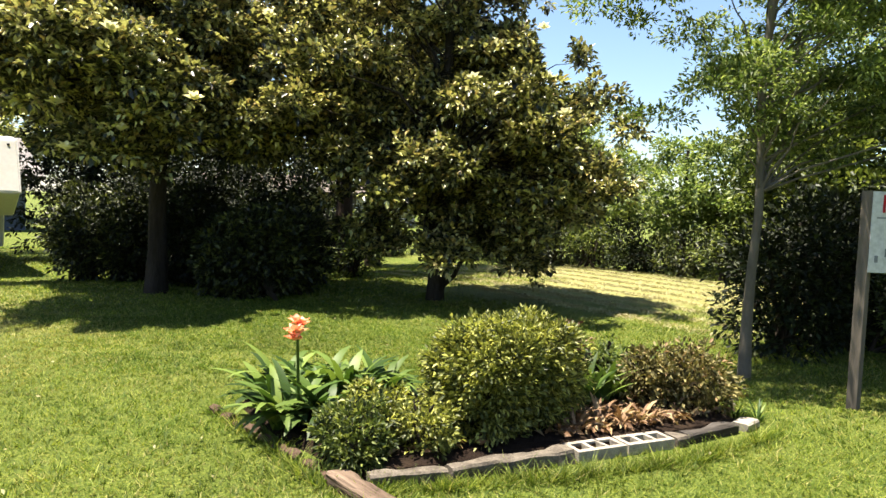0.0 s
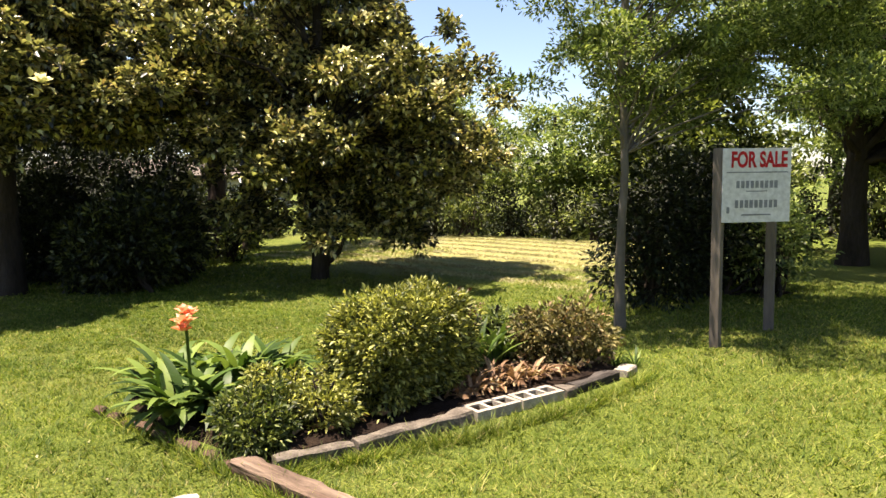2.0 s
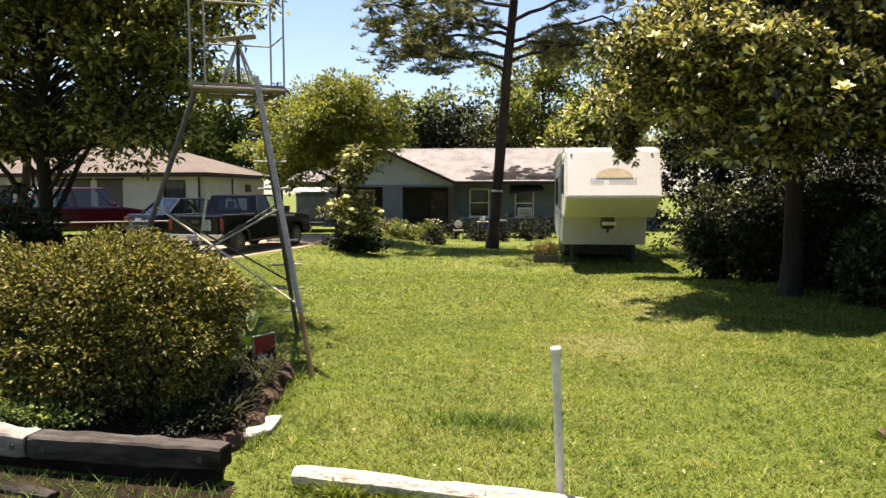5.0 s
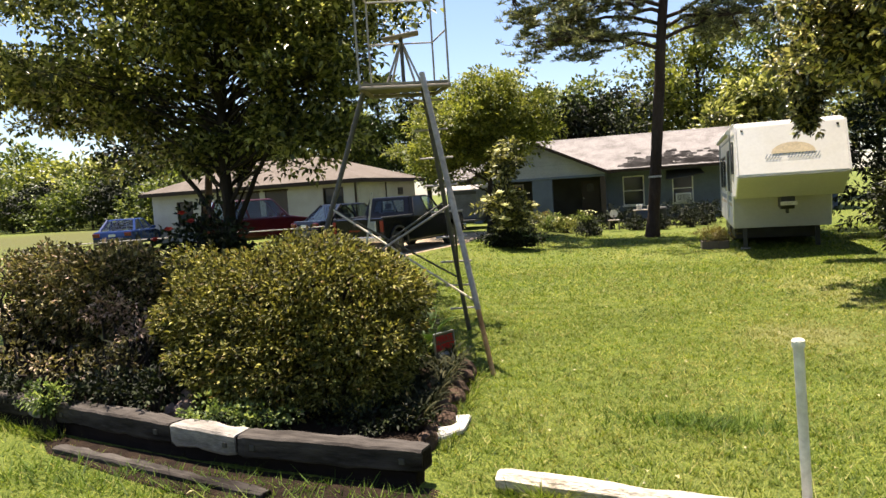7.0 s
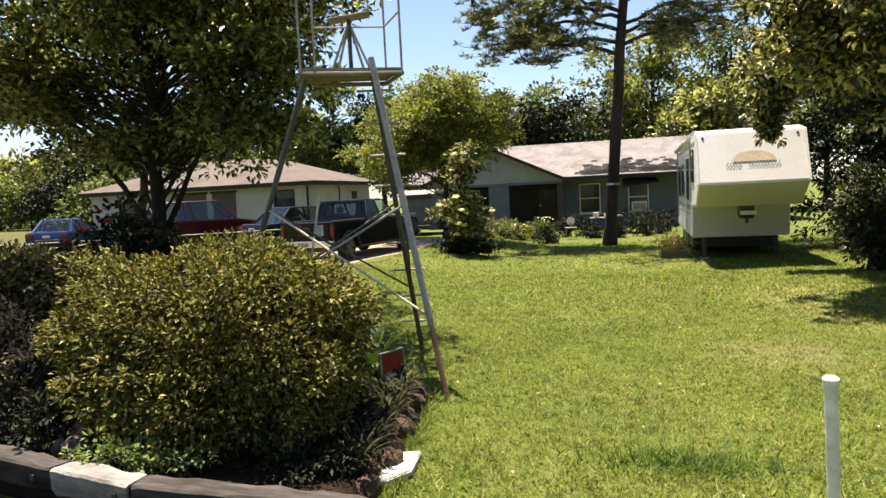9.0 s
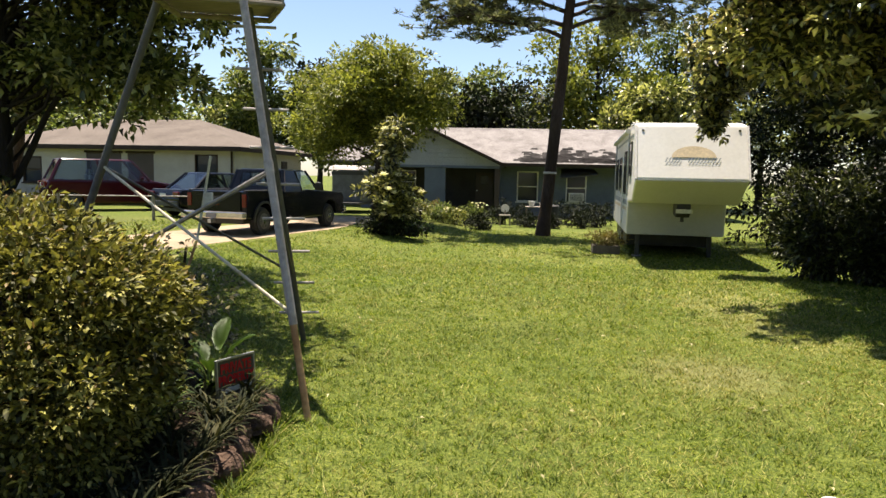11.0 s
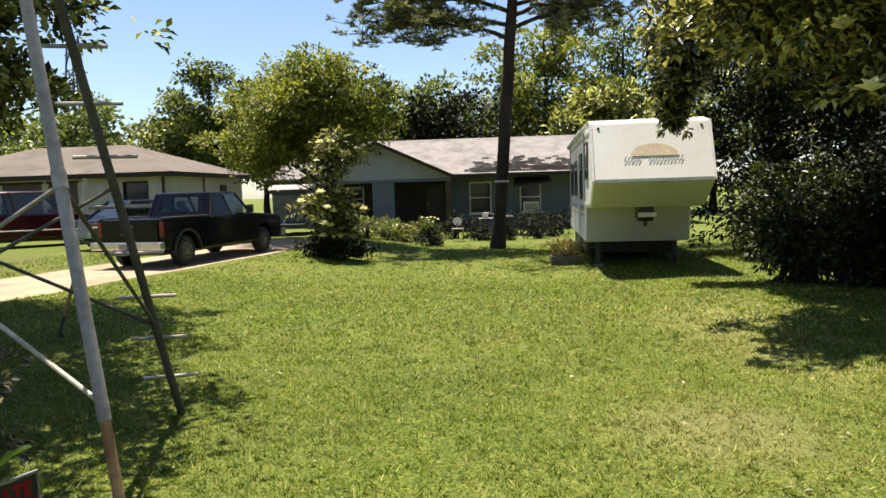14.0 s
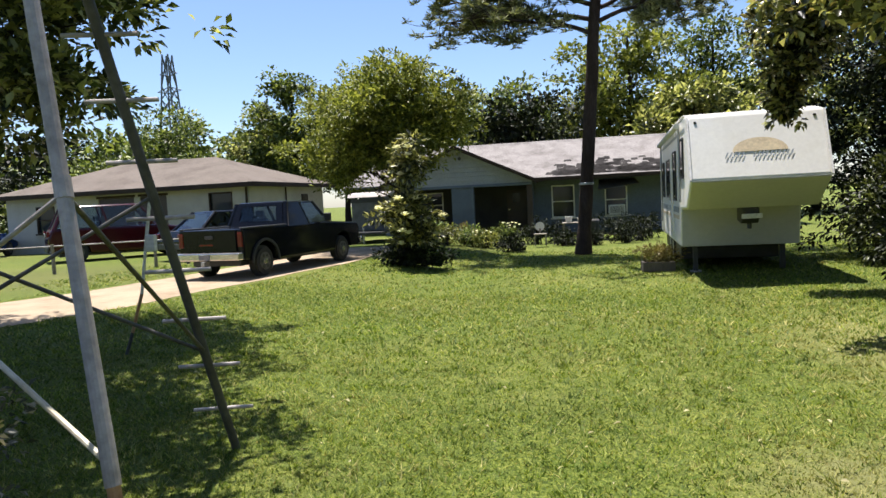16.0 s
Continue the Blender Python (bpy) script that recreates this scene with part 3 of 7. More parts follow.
tbh.add(bend((4.9, 12.5, 3.4), (3.0, 16.1, 4.4), 9, 0.05, 0.01), np.linspace(0.07, 0.03, 9), 0.04)
tbh.add(bend((3.0, 16.1, 4.4), (2.6, 16.35, 2.8), 7, 0.03, 0.02), np.linspace(0.03, 0.01, 7), 0.04)
child("branch", tbh.mesh("branch", M_BARK), M1)
M2 = tree("magnolia_tree", (8.75, 9.6, 0), (9.0, 9.7, 7.6), 0.13, 0.05,
     [(9.7, 9.0, 0.85, 1.1, 0.9, 0.35), (8.5, 8.9, 1.0, 0.9, 0.8, 0.3), (8.9, 9.7, 1.5, 1.9, 1.9, 0.6), (9.9, 8.6, 1.5, 1.4, 1.3, 0.8), (7.7, 10.6, 2.7, 1.3, 1.1, 0.8), (10.2, 8.4, 2.6, 1.3, 1.2, 0.8), (8.2, 9.2, 2.2, 1.7, 1.5, 0.7), (9.7, 9.6, 2.9, 2.3, 2.2, 0.8), (8.2, 10.3, 3.6, 2.3, 1.9, 0.75), (10.4, 8.9, 3.6, 1.5, 1.4, 0.7),
      (10.2, 10.2, 4.5, 2.1, 1.8, 0.8), (8.7, 10.5, 5.3, 2.3, 1.7, 0.7), (9.8, 10.5, 6.2, 2.1, 1.6, 0.7), (9.2, 10.3, 7.2, 1.7, 1.4, 0.7)],
     4800, 24, 0.108, 0.60, 0.135, M_MAGNOLIA, M_BARK, "low-branched southern magnolia with dark glossy leaves", limb_count=150, blooms=26, bloom_size=0.14, shell=0.7, up=0.8, boughs=(260, 0.44, 0.30))
tb3 = Tubes(9)
for b, r in (((8.2, 9.8, 2.6), 0.07), ((9.3, 9.3, 2.4), 0.065), ((9.1, 10.2, 3.0), 0.06), ((9.9, 9.1, 1.6), 0.045)):
    tb3.add(bend((8.78, 9.58, 0.05), b, 9, 0.03, 0.02), np.linspace(r, r * 0.5, 9), 0.05)
child("side_stem", tb3.mesh("side_stem", M_BARK), M2)
# tall dark trees between and behind the magnolias
tree("tall_dark_tree", (10.4, 15.5, 0), (10.6, 15.6, 9.0), 0.23, 0.10, [(10.2, 15.4, 6.6, 2.8, 2.0, 1.6), (8.8, 15.6, 5.4, 1.8, 1.5, 1.0), (11.8, 15.2, 5.2, 1.9, 1.6, 1.0)],
     900, 16, 0.16, 0.4, 0.22, M_MAGNOLIA, M_PINEBARK, "tall dark tree with a bare trunk behind the magnolias", limb_count=60, shell=0.8, up=0.7, boughs=(90, 0.6, 0.3), group="tall trees behind the magnolias")
tree("tall_dark_tree", (12.9, 17.8, 0), (12.8, 17.8, 9.0), 0.20, 0.10, [(12.8, 17.8, 6.8, 2.4, 2.0, 1.6), (13.8, 17.4, 5.6, 1.6, 1.5, 1.0)],
     600, 16, 0.18, 0.4, 0.24, M_BROAD, M_PINEBARK, "tall tree with a bare trunk beyond the side lot", limb_count=50, shell=0.8, up=0.7, boughs=(60, 0.6, 0.3), group="tall trees behind the magnolias")
tree("young_magnolia", (-5.4, 21.6, 0), (-5.1, 21.6, 3.0), 0.07, 0.02,
     [(-5.2, 21.6, 2.3, 0.62, 0.6, 0.8), (-5.3, 21.5, 1.2, 0.85, 0.7, 0.5), (-4.9, 21.4, 0.7, 0.8, 0.6, 0.35)], 230, 15, 0.16, 0.45, 0.19, leafy("light_magnolia_leaves", (0.014, 0.018, 0.005), (0.075, 0.08, 0.018), (0.42, 0.40, 0.14), 0.4, 0.25), M_BARK,
     "young magnolia with large pale blossoms before the house", limb_count=25, blooms=16, bloom_size=0.15, shell=0.9, boughs=(40, 0.34, 0.2))


def pine():
    th = thing("pine_tree", Matrix.Identity(4), "tall pine with a bare dark trunk and tufted needles", "tree")
    tb = Tubes(14)
    base, top = np.array((-1.1, 25.4, -0.30)), np.array((0.35, 25.4, 17.0))
    trunk = bend(base, top, 24, 0, 0.0008)
    rad = np.linspace(0.205, 0.10, 24)
    rad[0] *= 1.3
    tb.add(trunk, rad, 0.04)
    tufts = []
    for z, ang, L in [(7.0, 178, 4.6), (7.6, 200, 5.0), (8.4, 160, 4.2), (7.2, 8, 5.0), (7.9, -15, 4.6), (6.9, 30, 3.4), (7.4, 190, 3.0), (6.6, 172, 4.4), (6.2, 205, 3.6), (6.5, -8, 3.2), (9.8, 90, 3.5), (10.5, 250, 4.0), (10.8, 20, 4.4), (11.5, 170, 4.0), (12.5, 300, 3.4), (12.2, 100, 3.6), (13.5, 30, 3.0), (14.0, 200, 3.0), (15, 320, 2.4), (15.6, 120, 2.4), (8.4, 275, 3.4), (9.0, 330, 4.2)]:
        a = np.array([np.interp(z / 17 * 23, range(24), trunk[:, k]) for k in range(3)])
        d = np.array((math.cos(radians(ang)), math.sin(radians(ang)), 0.12))
        b = a + d * L
        line = bend(a, b, 9, 0.07, 0.03)
        tb.add(line, np.linspace(0.07, 0.02, 9))
        for s in (0.45, 0.72, 1.0):
            p = np.array([np.interp(s * 8, range(9), line[:, k]) for k in range(3)])
            for _ in range(5 if z < 9.5 else 1):
                q = p + rng.standard_normal(3) * np.array((0.40, 0.40, 0.32)) + np.array((0, 0, -0.08))
                tb.add(bend(p, q, 4, 0, 0.05), np.linspace(0.022, 0.010, 4))
                for _ in range(9):
                    e = q + rng.standard_normal(3) * np.array((0.27, 0.27, 0.13))
                    tb.add(bend(q, e, 3, 0, 0.05), np.linspace(0.010, 0.006, 3))
                    tufts.append(e)
    child("trunk", tb.mesh("trunk", M_PINEBARK), th)
    tufts = np.array(tufts)
    per = 24
    off = unit(len(tufts) * per)
    off[:, 2] = np.abs(off[:, 2]) * 0.8 - 0.15
    pos = np.repeat(tufts, per, 0)
    size = 0.23 * (0.7 + 0.5 * rng.random(len(pos)))
    v, f = leaf_arrays(pos, off, unit(len(pos)), size, np.full(len(pos), 0.023), 0.1, 0.2)
    child("crown", mesh_of("crown", v, f, M_NEEDLE), th)
    band = poly_bm([[(math.cos(a) * r - 0.93, math.sin(a) * r + 25.4, z) for a in np.linspace(0, 2 * math.pi, 16, endpoint=False)] for z, r in ((1.72, 0.20), (1.73, 0.218), (1.78, 0.218), (1.79, 0.20))])
    part("metal_band", band, M_STEEL, th, "pale metal band round the trunk")


pine()

tree("slender_tree", (8.02, 3.54, 0), (8.15, 3.55, 6.5), 0.055, 0.022,
     [(8.5, 3.2, 4.7, 1.9, 1.8, 1.3), (9.5, 3.0, 3.2, 1.7, 1.5, 1.0), (8.8, 2.4, 6.2, 2.0, 2.0, 1.5), (7.2, 4.6, 3.9, 1.0, 0.9, 0.4), (7.55, 3.9, 2.9, 0.65, 0.65, 0.6), (10.3, 2.6, 4.2, 1.9, 1.8, 1.5), (8.3, 3.6, 2.5, 0.8, 0.7, 0.7)],
     4200, 22, 0.062, 0.40, 0.14, M_PECAN, M_PALEBARK, "slender young tree with feathery bright green leaves", limb_count=60, shell=0.9, flat=0.5, up=0.7, boughs=(230, 0.38, 0.15))
tree("spreading_tree", (15.9, 2.7, 0), (15.9, 2.6, 6.5), 0.24, 0.07,
     [(15.8, 2.6, 5.2, 3.4, 3.2, 1.7), (14.3, 2.0, 3.4, 2.2, 2.0, 1.1), (17.0, 1.6, 3.6, 2.6, 2.2, 1.2), (15.2, 0.6, 4.0, 2.4, 2.0, 1.3), (14.0, 3.6, 4.6, 1.8, 1.8, 1.2), (16.5, 0.5, 2.4, 2.0, 1.8, 0.8), (18.0, 3.0, 2.4, 1.6, 1.8, 0.9)],
     3200, 20, 0.11, 0.42, 0.22, M_PECAN, M_BARK, "broad tree with layered bright green foliage", limb_count=90, shell=0.8, up=0.75, boughs=(150, 0.75, 0.28))
sh = tree("shade_tree", (-6.24, 9.08, 0), (-6.1, 9.0, 5.0), 0.115, 0.04,
     [(-6.4, 9.0, 4.3, 3.0, 2.4, 1.2), (-4.9, 9.5, 3.7, 1.2, 1.4, 1.0), (-5.1, 9.3, 2.7, 0.8, 0.9, 0.6), (-7.8, 8.9, 3.1, 2.0, 1.6, 0.9), (-5.8, 8.7, 5.5, 2.8, 2.3, 1.0), (-9.5, 9.2, 3.8, 1.9, 1.6, 1.0), (-8.2, 8.4, 5.4, 1.8, 1.4, 0.8), (-6.2, 10.0, 2.7, 1.4, 1.2, 0.6), (-6.6, 11.6, 4.6, 1.5, 1.4, 0.8)],
     5000, 17, 0.098, 0.55, 0.18, M_SHADELEAF, M_BARK, "dense broad-leaved shade tree with a forked trunk", limb_count=130, blooms=0, shell=0.85, up=0.7, boughs=(310, 0.56, 0.22))
tree("shade_tree", (-10.6, 13.4, 0), (-8.2, 13.0, 7.0), 0.10, 0.04,
     [(-6.7, 12.4, 6.3, 1.5, 1.4, 0.8), (-7.7, 13.2, 6.7, 2.0, 1.7, 0.9), (-9.0, 13.3, 6.2, 1.5, 1.5, 0.9)],
     1500, 17, 0.12, 0.55, 0.24, M_SHADELEAF, M_BARK, "second shade tree with a slanting trunk", limb_count=60, shell=0.8, up=0.7, boughs=(120, 0.6, 0.25))
tb2 = Tubes(9)
for b, r in (((-7.9, 9.2, 3.2), 0.05), ((-5.0, 9.4, 3.4), 0.045), ((-6.6, 9.6, 3.8), 0.045)):
    tb2.add(bend((-6.26, 9.09, 1.15), b, 9, 0.03, 0.015), np.linspace(r, r * 0.4, 9), 0.04)
child("fork", tb2.mesh("fork", M_BARK), sh)
tree("round_tree", (-7.2, 26.5, 0), (-7.0, 26.5, 4.6), 0.13, 0.04,
     [(-7.6, 26.5, 3.7, 2.4, 2.4, 1.4), (-5.7, 26.3, 3.9, 1.4, 1.4, 0.85), (-9.2, 26.3, 3.4, 1.5, 1.5, 0.8), (-7.2, 26.4, 5.0, 1.5, 1.5, 0.8), (-8.4, 26.4, 4.4, 1.2, 1.2, 0.7), (-8.1, 27.0, 2.6, 1.8, 1.5, 0.8)],
     2700, 16, 0.14, 0.5, 0.28, M_YELLOWTREE, M_BARK, "rounded yellow-green tree before the house", limb_count=60, shell=0.6, up=0.7, boughs=(110, 0.75, 0.55))


def shrub(name, lobes, clumps, per, leaf, wide, clump_r, mat, label, category="shrub", stems=14, stem_mat=None, group="", **kw):
    th = thing(name, Matrix.Identity(4), label, category, group)
    g0 = float(gz(lobes[0][0], lobes[0][1]))
    lobes = [(l[0], l[1], l[2] + g0, *l[3:]) for l in lobes]
    kw["zmin"] = kw.get("zmin", 0.03) + g0
    crown, cl, joints = foliage("leaves", lobes, clumps, per, leaf, wide, clump_r, mat, th, **kw)
    tb = Tubes(6)
    lb = np.asarray(lobes, float)
    for i in range(stems):
        l = lb[i % len(lb)]
        b = np.array((l[0] + rng.normal() * l[3] * 0.25, l[1] + rng.normal() * l[4] * 0.25, g0))
        near = cl[np.argsort(np.linalg.norm(cl[:, :2] - l[:2], axis=1))[: max(6, len(cl) // 3)]]
        for c in near[rng.choice(len(near), 3)]:
            tb.add(bend(b, c, 6, 0.03, 0.04), np.linspace(0.018, 0.006, 6) * (1 + l[5]))
    child("woody_frame", tb.mesh("woody_frame", stem_mat or M_BARK), th)
    return th


shrub("dark_shrub", [(9.7, 16.6, 0.8, 1.0, 0.9, 0.85), (10.9, 17.4, 0.7, 1.0, 0.9, 0.75)], 420, 18, 0.12, 0.45, 0.2, M_SHADEDARKLEAF, "dark shrub at the foot of the tall trees", shell=0.5)
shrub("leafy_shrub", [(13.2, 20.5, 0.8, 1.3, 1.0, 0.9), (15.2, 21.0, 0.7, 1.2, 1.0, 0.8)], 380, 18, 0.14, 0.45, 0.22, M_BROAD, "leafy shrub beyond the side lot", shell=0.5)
shrub("dark_shrub", [(11.6, 24.5, 1.0, 1.6, 1.2, 1.1), (14.5, 25.5, 1.0, 1.6, 1.2, 1.1), (17.5, 25.0, 1.0, 1.6, 1.2, 1.1)], 500, 16, 0.17, 0.45, 0.26, M_SHADEDARKLEAF, "dark shrubs before the low house", shell=0.5)
shrub("dark_shrub", [(8.6, 19.2, 1.5, 1.7, 1.1, 1.6), (11.0, 19.6, 1.5, 1.7, 1.1, 1.6)], 620, 16, 0.15, 0.45, 0.26, M_SHADEDARKLEAF, "tall dark shrubs screening the low house", shell=0.5)
shrub("leafy_shrub", [(4.5, 15.9, 0.75, 0.7, 0.6, 0.8), (5.1, 15.2, 0.7, 0.6, 0.5, 0.75)], 420, 20, 0.105, 0.45, 0.17, M_SHADESHRUB, "loose green shrub between trailer and magnolia", shell=0.55)
# dark shrubs round the magnolias and by the trailer
shrub("leafy_shrub", [(6.05, 10.95, 0.75, 0.72, 0.7, 0.80), (6.75, 11.4, 0.75, 0.8, 0.7, 0.82), (5.6, 11.3, 0.6, 0.5, 0.5, 0.6)], 620, 20, 0.105, 0.45, 0.15, M_SHADESHRUB, "dense green rounded shrub beside the magnolia trunk", shell=0.45)
shrub("dark_shrub", [(5.9, 13.4, 0.9, 0.8, 0.8, 1.0), (7.6, 13.2, 0.8, 0.9, 0.8, 0.9)], 700, 20, 0.10, 0.45, 0.18, M_SHADEDARKLEAF, "very dark shrub in the magnolia's shade", shell=0.5)
shrub("dark_shrub", [(6.0, 15.2, 1.0, 1.5, 1.0, 1.1), (7.6, 15.2, 0.9, 1.2, 0.9, 1.0)], 700, 20, 0.11, 0.45, 0.2, M_SHADEDARKLEAF, "dark shaded shrub behind the magnolia trunk", shell=0.5)
shrub("leafy_shrub", [(5.4, 20.4, 1.0, 0.8, 0.9, 1.1), (6.5, 20.0, 1.1, 1.2, 1.1, 1.2)], 600, 18, 0.12, 0.45, 0.22, M_SHADESHRUB, "leafy green shrub beside the trailer", shell=0.5)
tree("tall_evergreen", (6.0, 22.6, 0), (6.1, 22.6, 5.0), 0.12, 0.04,
     [(5.4, 22.6, 2.0, 1.5, 1.3, 2.2), (7.0, 22.0, 2.4, 1.8, 1.5, 2.5), (9.0, 21.6, 2.3, 1.9, 1.5, 2.4), (6.2, 22.8, 4.7, 1.8, 1.5, 1.5), (8.6, 22.6, 4.8, 2.0, 1.6, 1.6), (11.0, 21.0, 2.4, 1.9, 1.6, 2.4)], 1900, 16, 0.15, 0.45, 0.28, M_SHADEDARKLEAF, M_BARK, "tall dark evergreen screen behind the trailer", limb_count=40, shell=0.4)
shrub("dark_shrub", [(9.7, 3.9, 0.85, 0.9, 0.7, 1.0), (10.9, 3.9, 1.0, 1.0, 0.8, 1.15), (12.2, 3.8, 0.9, 1.0, 0.8, 1.1)], 900, 20, 0.09, 0.45, 0.2, M_SHADEDARKLEAF, "tall dark shrub behind the sale board", shell=0.5)
shrub("leafy_shrub", [(11.4, 2.9, 0.8, 0.7, 0.6, 0.75)], 150, 16, 0.09, 0.45, 0.18, M_PECAN, "bright yellow-green shrub in the sun", shell=0.5)
shrub("dark_shrub", [(8.6, 13.9, 0.6, 0.6, 0.5, 0.6), (9.6, 13.6, 0.5, 0.6, 0.5, 0.5)], 150, 16, 0.10, 0.45, 0.18, M_BROAD, "small shrub between the magnolias", shell=0.5)

# hedgerow across the back of the side lot, and the wood behind it
def hedgerow(name, line, n, h, r, kinds, label, leaf=0.12, per=16, clumps=90):
    c = np.asarray(line, float)
    s = np.linspace(0, len(c) - 1, n)
    for i, k in enumerate(s):
        mat = kinds[i % len(kinds)]
        x, y = np.interp(k, range(len(c)), c[:, 0]), np.interp(k, range(len(c)), c[:, 1])
        hh = h * (0.8 + 0.4 * rng.random())
        shrub(name, [(x, y, hh * 0.5, r, r, hh * 0.55), (x + 0.3 * r, y - 0.4 * r, hh * 0.35, r * 0.8, r * 0.8, hh * 0.4)], clumps, per, leaf, 0.45, 0.25, mat, label, "hedge", stems=6, group="hedge across the side lot", shell=0.6)


hedgerow("hedge_shrub", [(22.5, -5), (22.5, 4)], 7, 2.4, 1.4, (M_SHADEDARKLEAF, M_BROAD), "tall dark hedge shrub beyond the spreading tree", 0.16)
hedgerow("hedge_shrub", [(18.0, 4.5), (18.4, 9), (17.8, 14), (17.0, 19)], 12, 1.5, 0.95, (M_SHADEDARKLEAF, M_BROAD, M_SHADESHRUB), "unclipped mixed hedge shrub at the lot's edge")


def far_tree(x, y, h, r, mat, leaf=0.3, clumps=260, per=12, label="leafy tree in the wood behind the houses", group="trees behind the houses", low=0.25):
    top = h * 0.92
    lobes = [(x, y, h * 0.62, r, r * 0.9, h * 0.36), (x + r * 0.5, y - r * 0.3, h * 0.48, r * 0.7, r * 0.7, h * 0.24), (x - r * 0.5, y - r * 0.2, h * 0.52, r * 0.7, r * 0.7, h * 0.26), (x + r * 0.1, y, h * 0.85, r * 0.6, r * 0.6, h * 0.15)]
    if low < 0.2:
        lobes += [(x, y - r * 0.2, h * 0.25, r * 0.95, r * 0.8, h * 0.27)]
    tree("woodland_tree", (x, y, 0), (x, y, top), 0.018 * h + 0.05, 0.05, lobes, clumps, per, leaf, 0.62, leaf * 1.9, mat, M_BARK, label, group=group, limb_count=26, sides=6, shell=0.6, up=0.65, boughs=(70, r * 0.27, r * 0.15))


mats = [M_BROAD, M_SHADELEAF, M_BROAD, M_SHADEDARKLEAF, M_YELLOWTREE]
# behind the houses
for i, (x, y, h, r) in enumerate([(-34, 52, 9, 4), (-28, 55, 7, 4), (-24.3, 54, 12.2, 2.6), (-20.6, 55, 10.6, 2.8), (-28, 56, 9.6, 2.4), (-16.5, 53, 9.0, 3.4), (-12, 54, 9.5, 4), (-7, 50, 9.0, 3.8), (-2.5, 54, 9.0, 4), (0.6, 50, 12.0, 3.4), (6, 54, 12.5, 4.2), (11, 50, 9.5, 4), (16, 54, 11, 4.5), (22, 56, 11, 4.5), (28, 52, 10, 4.5), (35, 50, 11, 5), (4, 46, 7.5, 3), (-15, 47, 6.5, 3), (-5, 46, 7, 3)]):
    far_tree(x, y, h, r, mats[i % 5], 0.31, 760, 9)
# far tree line beyond the open ground on the left
for i in range(11):
    k = i / 10
    far_tree(-112 + 66 * k, 78 - 15 * k, 5.6 + 0.9 * math.sin(i * 2.2), 4.2, [M_BROAD, M_SHADEDARKLEAF, M_BROAD][i % 3], 0.45, 380, 10, "dense leafy bush in the far tree line", "far tree line", 0.1)
for i in range(7):
    k = i / 6
    far_tree(-122 + 72 * k, 92 - 15 * k, 12.0 + 2.0 * math.sin(i * 1.9), 7.5, mats[(i * 2) % 5], 0.8, 330, 9, "tall leafy tree in the far tree line", "far tree line", 0.1)
# right side: behind the hedge and along the road
for i, (x, y, h, r) in enumerate([(21, 7.5, 5.2, 2.4), (20.5, 12, 4.0, 2.2), (20.5, 16, 4.0, 2.4), (26, 22, 7, 3.4), (20, 22, 6, 2.8), (25, 3, 8.0, 3.2), (22.5, 10, 4.6, 2.2), (20, -2.5, 8, 3.0), (27, -3, 9, 4), (23, 19, 4.8, 2.4), (15.5, -1.5, 7.0, 2.6), (19.0, 1.0, 7.5, 2.8), (23, -7, 9, 4), (31, 6, 10, 4), (30, 14, 10, 4)]):
    far_tree(x, y, h, r, [M_BROAD, M_PECAN, M_BROAD, M_SHADELEAF][i % 4], 0.14 if x < 21 else 0.18, 900, 13, "leafy tree beside the side lot", "trees beside the side lot", 0.1)
# behind the camera, to close the place
for x, y in ((-18, -16), (-6, -19), (7, -18), (19, -15), (-28, -6), (30, -12)):
    far_tree(x, y, 9, 5, M_BROAD, 0.6, 110, 10, "leafy tree across the road", "trees across the road", 0.1)

# ---- house ----
def wall_with_holes(parent, name, x0, x1, z0, z1, y0, y1, holes, mat, label=""):
    """A wall along x, with thickness from y0 to y1 and openings (x0, x1, z0, z1) through it."""
    bm = bmesh.new()
    xs = sorted({x0, x1, *[h[0] for h in holes], *[h[1] for h in holes]})
    for a, b in zip(xs, xs[1:]):
        cuts = sorted([(h[2], h[3]) for h in holes if h[0] <= a + 1e-6 and h[1] >= b - 1e-6])
        z = z0
        for c0, c1 in cuts:
            if c0 > z + 1e-6:
                box(bm, a, b, y0, y1, z, c0)
            z = max(z, c1)
        if z1 > z + 1e-6:
            box(bm, a, b, y0, y1, z, z1)
    bmesh.ops.remove_doubles(bm, verts=bm.verts, dist=1e-5)
    return part(name, bm, mat, parent, label)


def window(parent, x0, x1, z0, z1, y, frame_mat, name="window", deep=0.08):
    w = part(name, box_bm(x0, x1, y + deep, y + deep + 0.02, z0, z1), M_GLASS, parent, "dark window glass")
    bm = bmesh.new()
    f = 0.06
    for b in ((x0, x0 + f, z0, z1), (x1 - f, x1, z0, z1), (x0 + f, x1 - f, z0, z0 + f), (x0 + f, x1 - f, z1 - f, z1), (x0 + f, x1 - f, (z0 + z1) / 2 - 0.025, (z0 + z1) / 2 + 0.025)):
        box(bm, b[0], b[1], y - 0.02, y + deep, b[2], b[3], 0.006)
    part("window_frame", bm, frame_mat, w)
    part("window_sill", box_bm(x0 - 0.06, x1 + 0.06, y - 0.08, y - 0.022, z0 - 0.06, z0 - 0.002, 0.008), frame_mat, w)
    return w


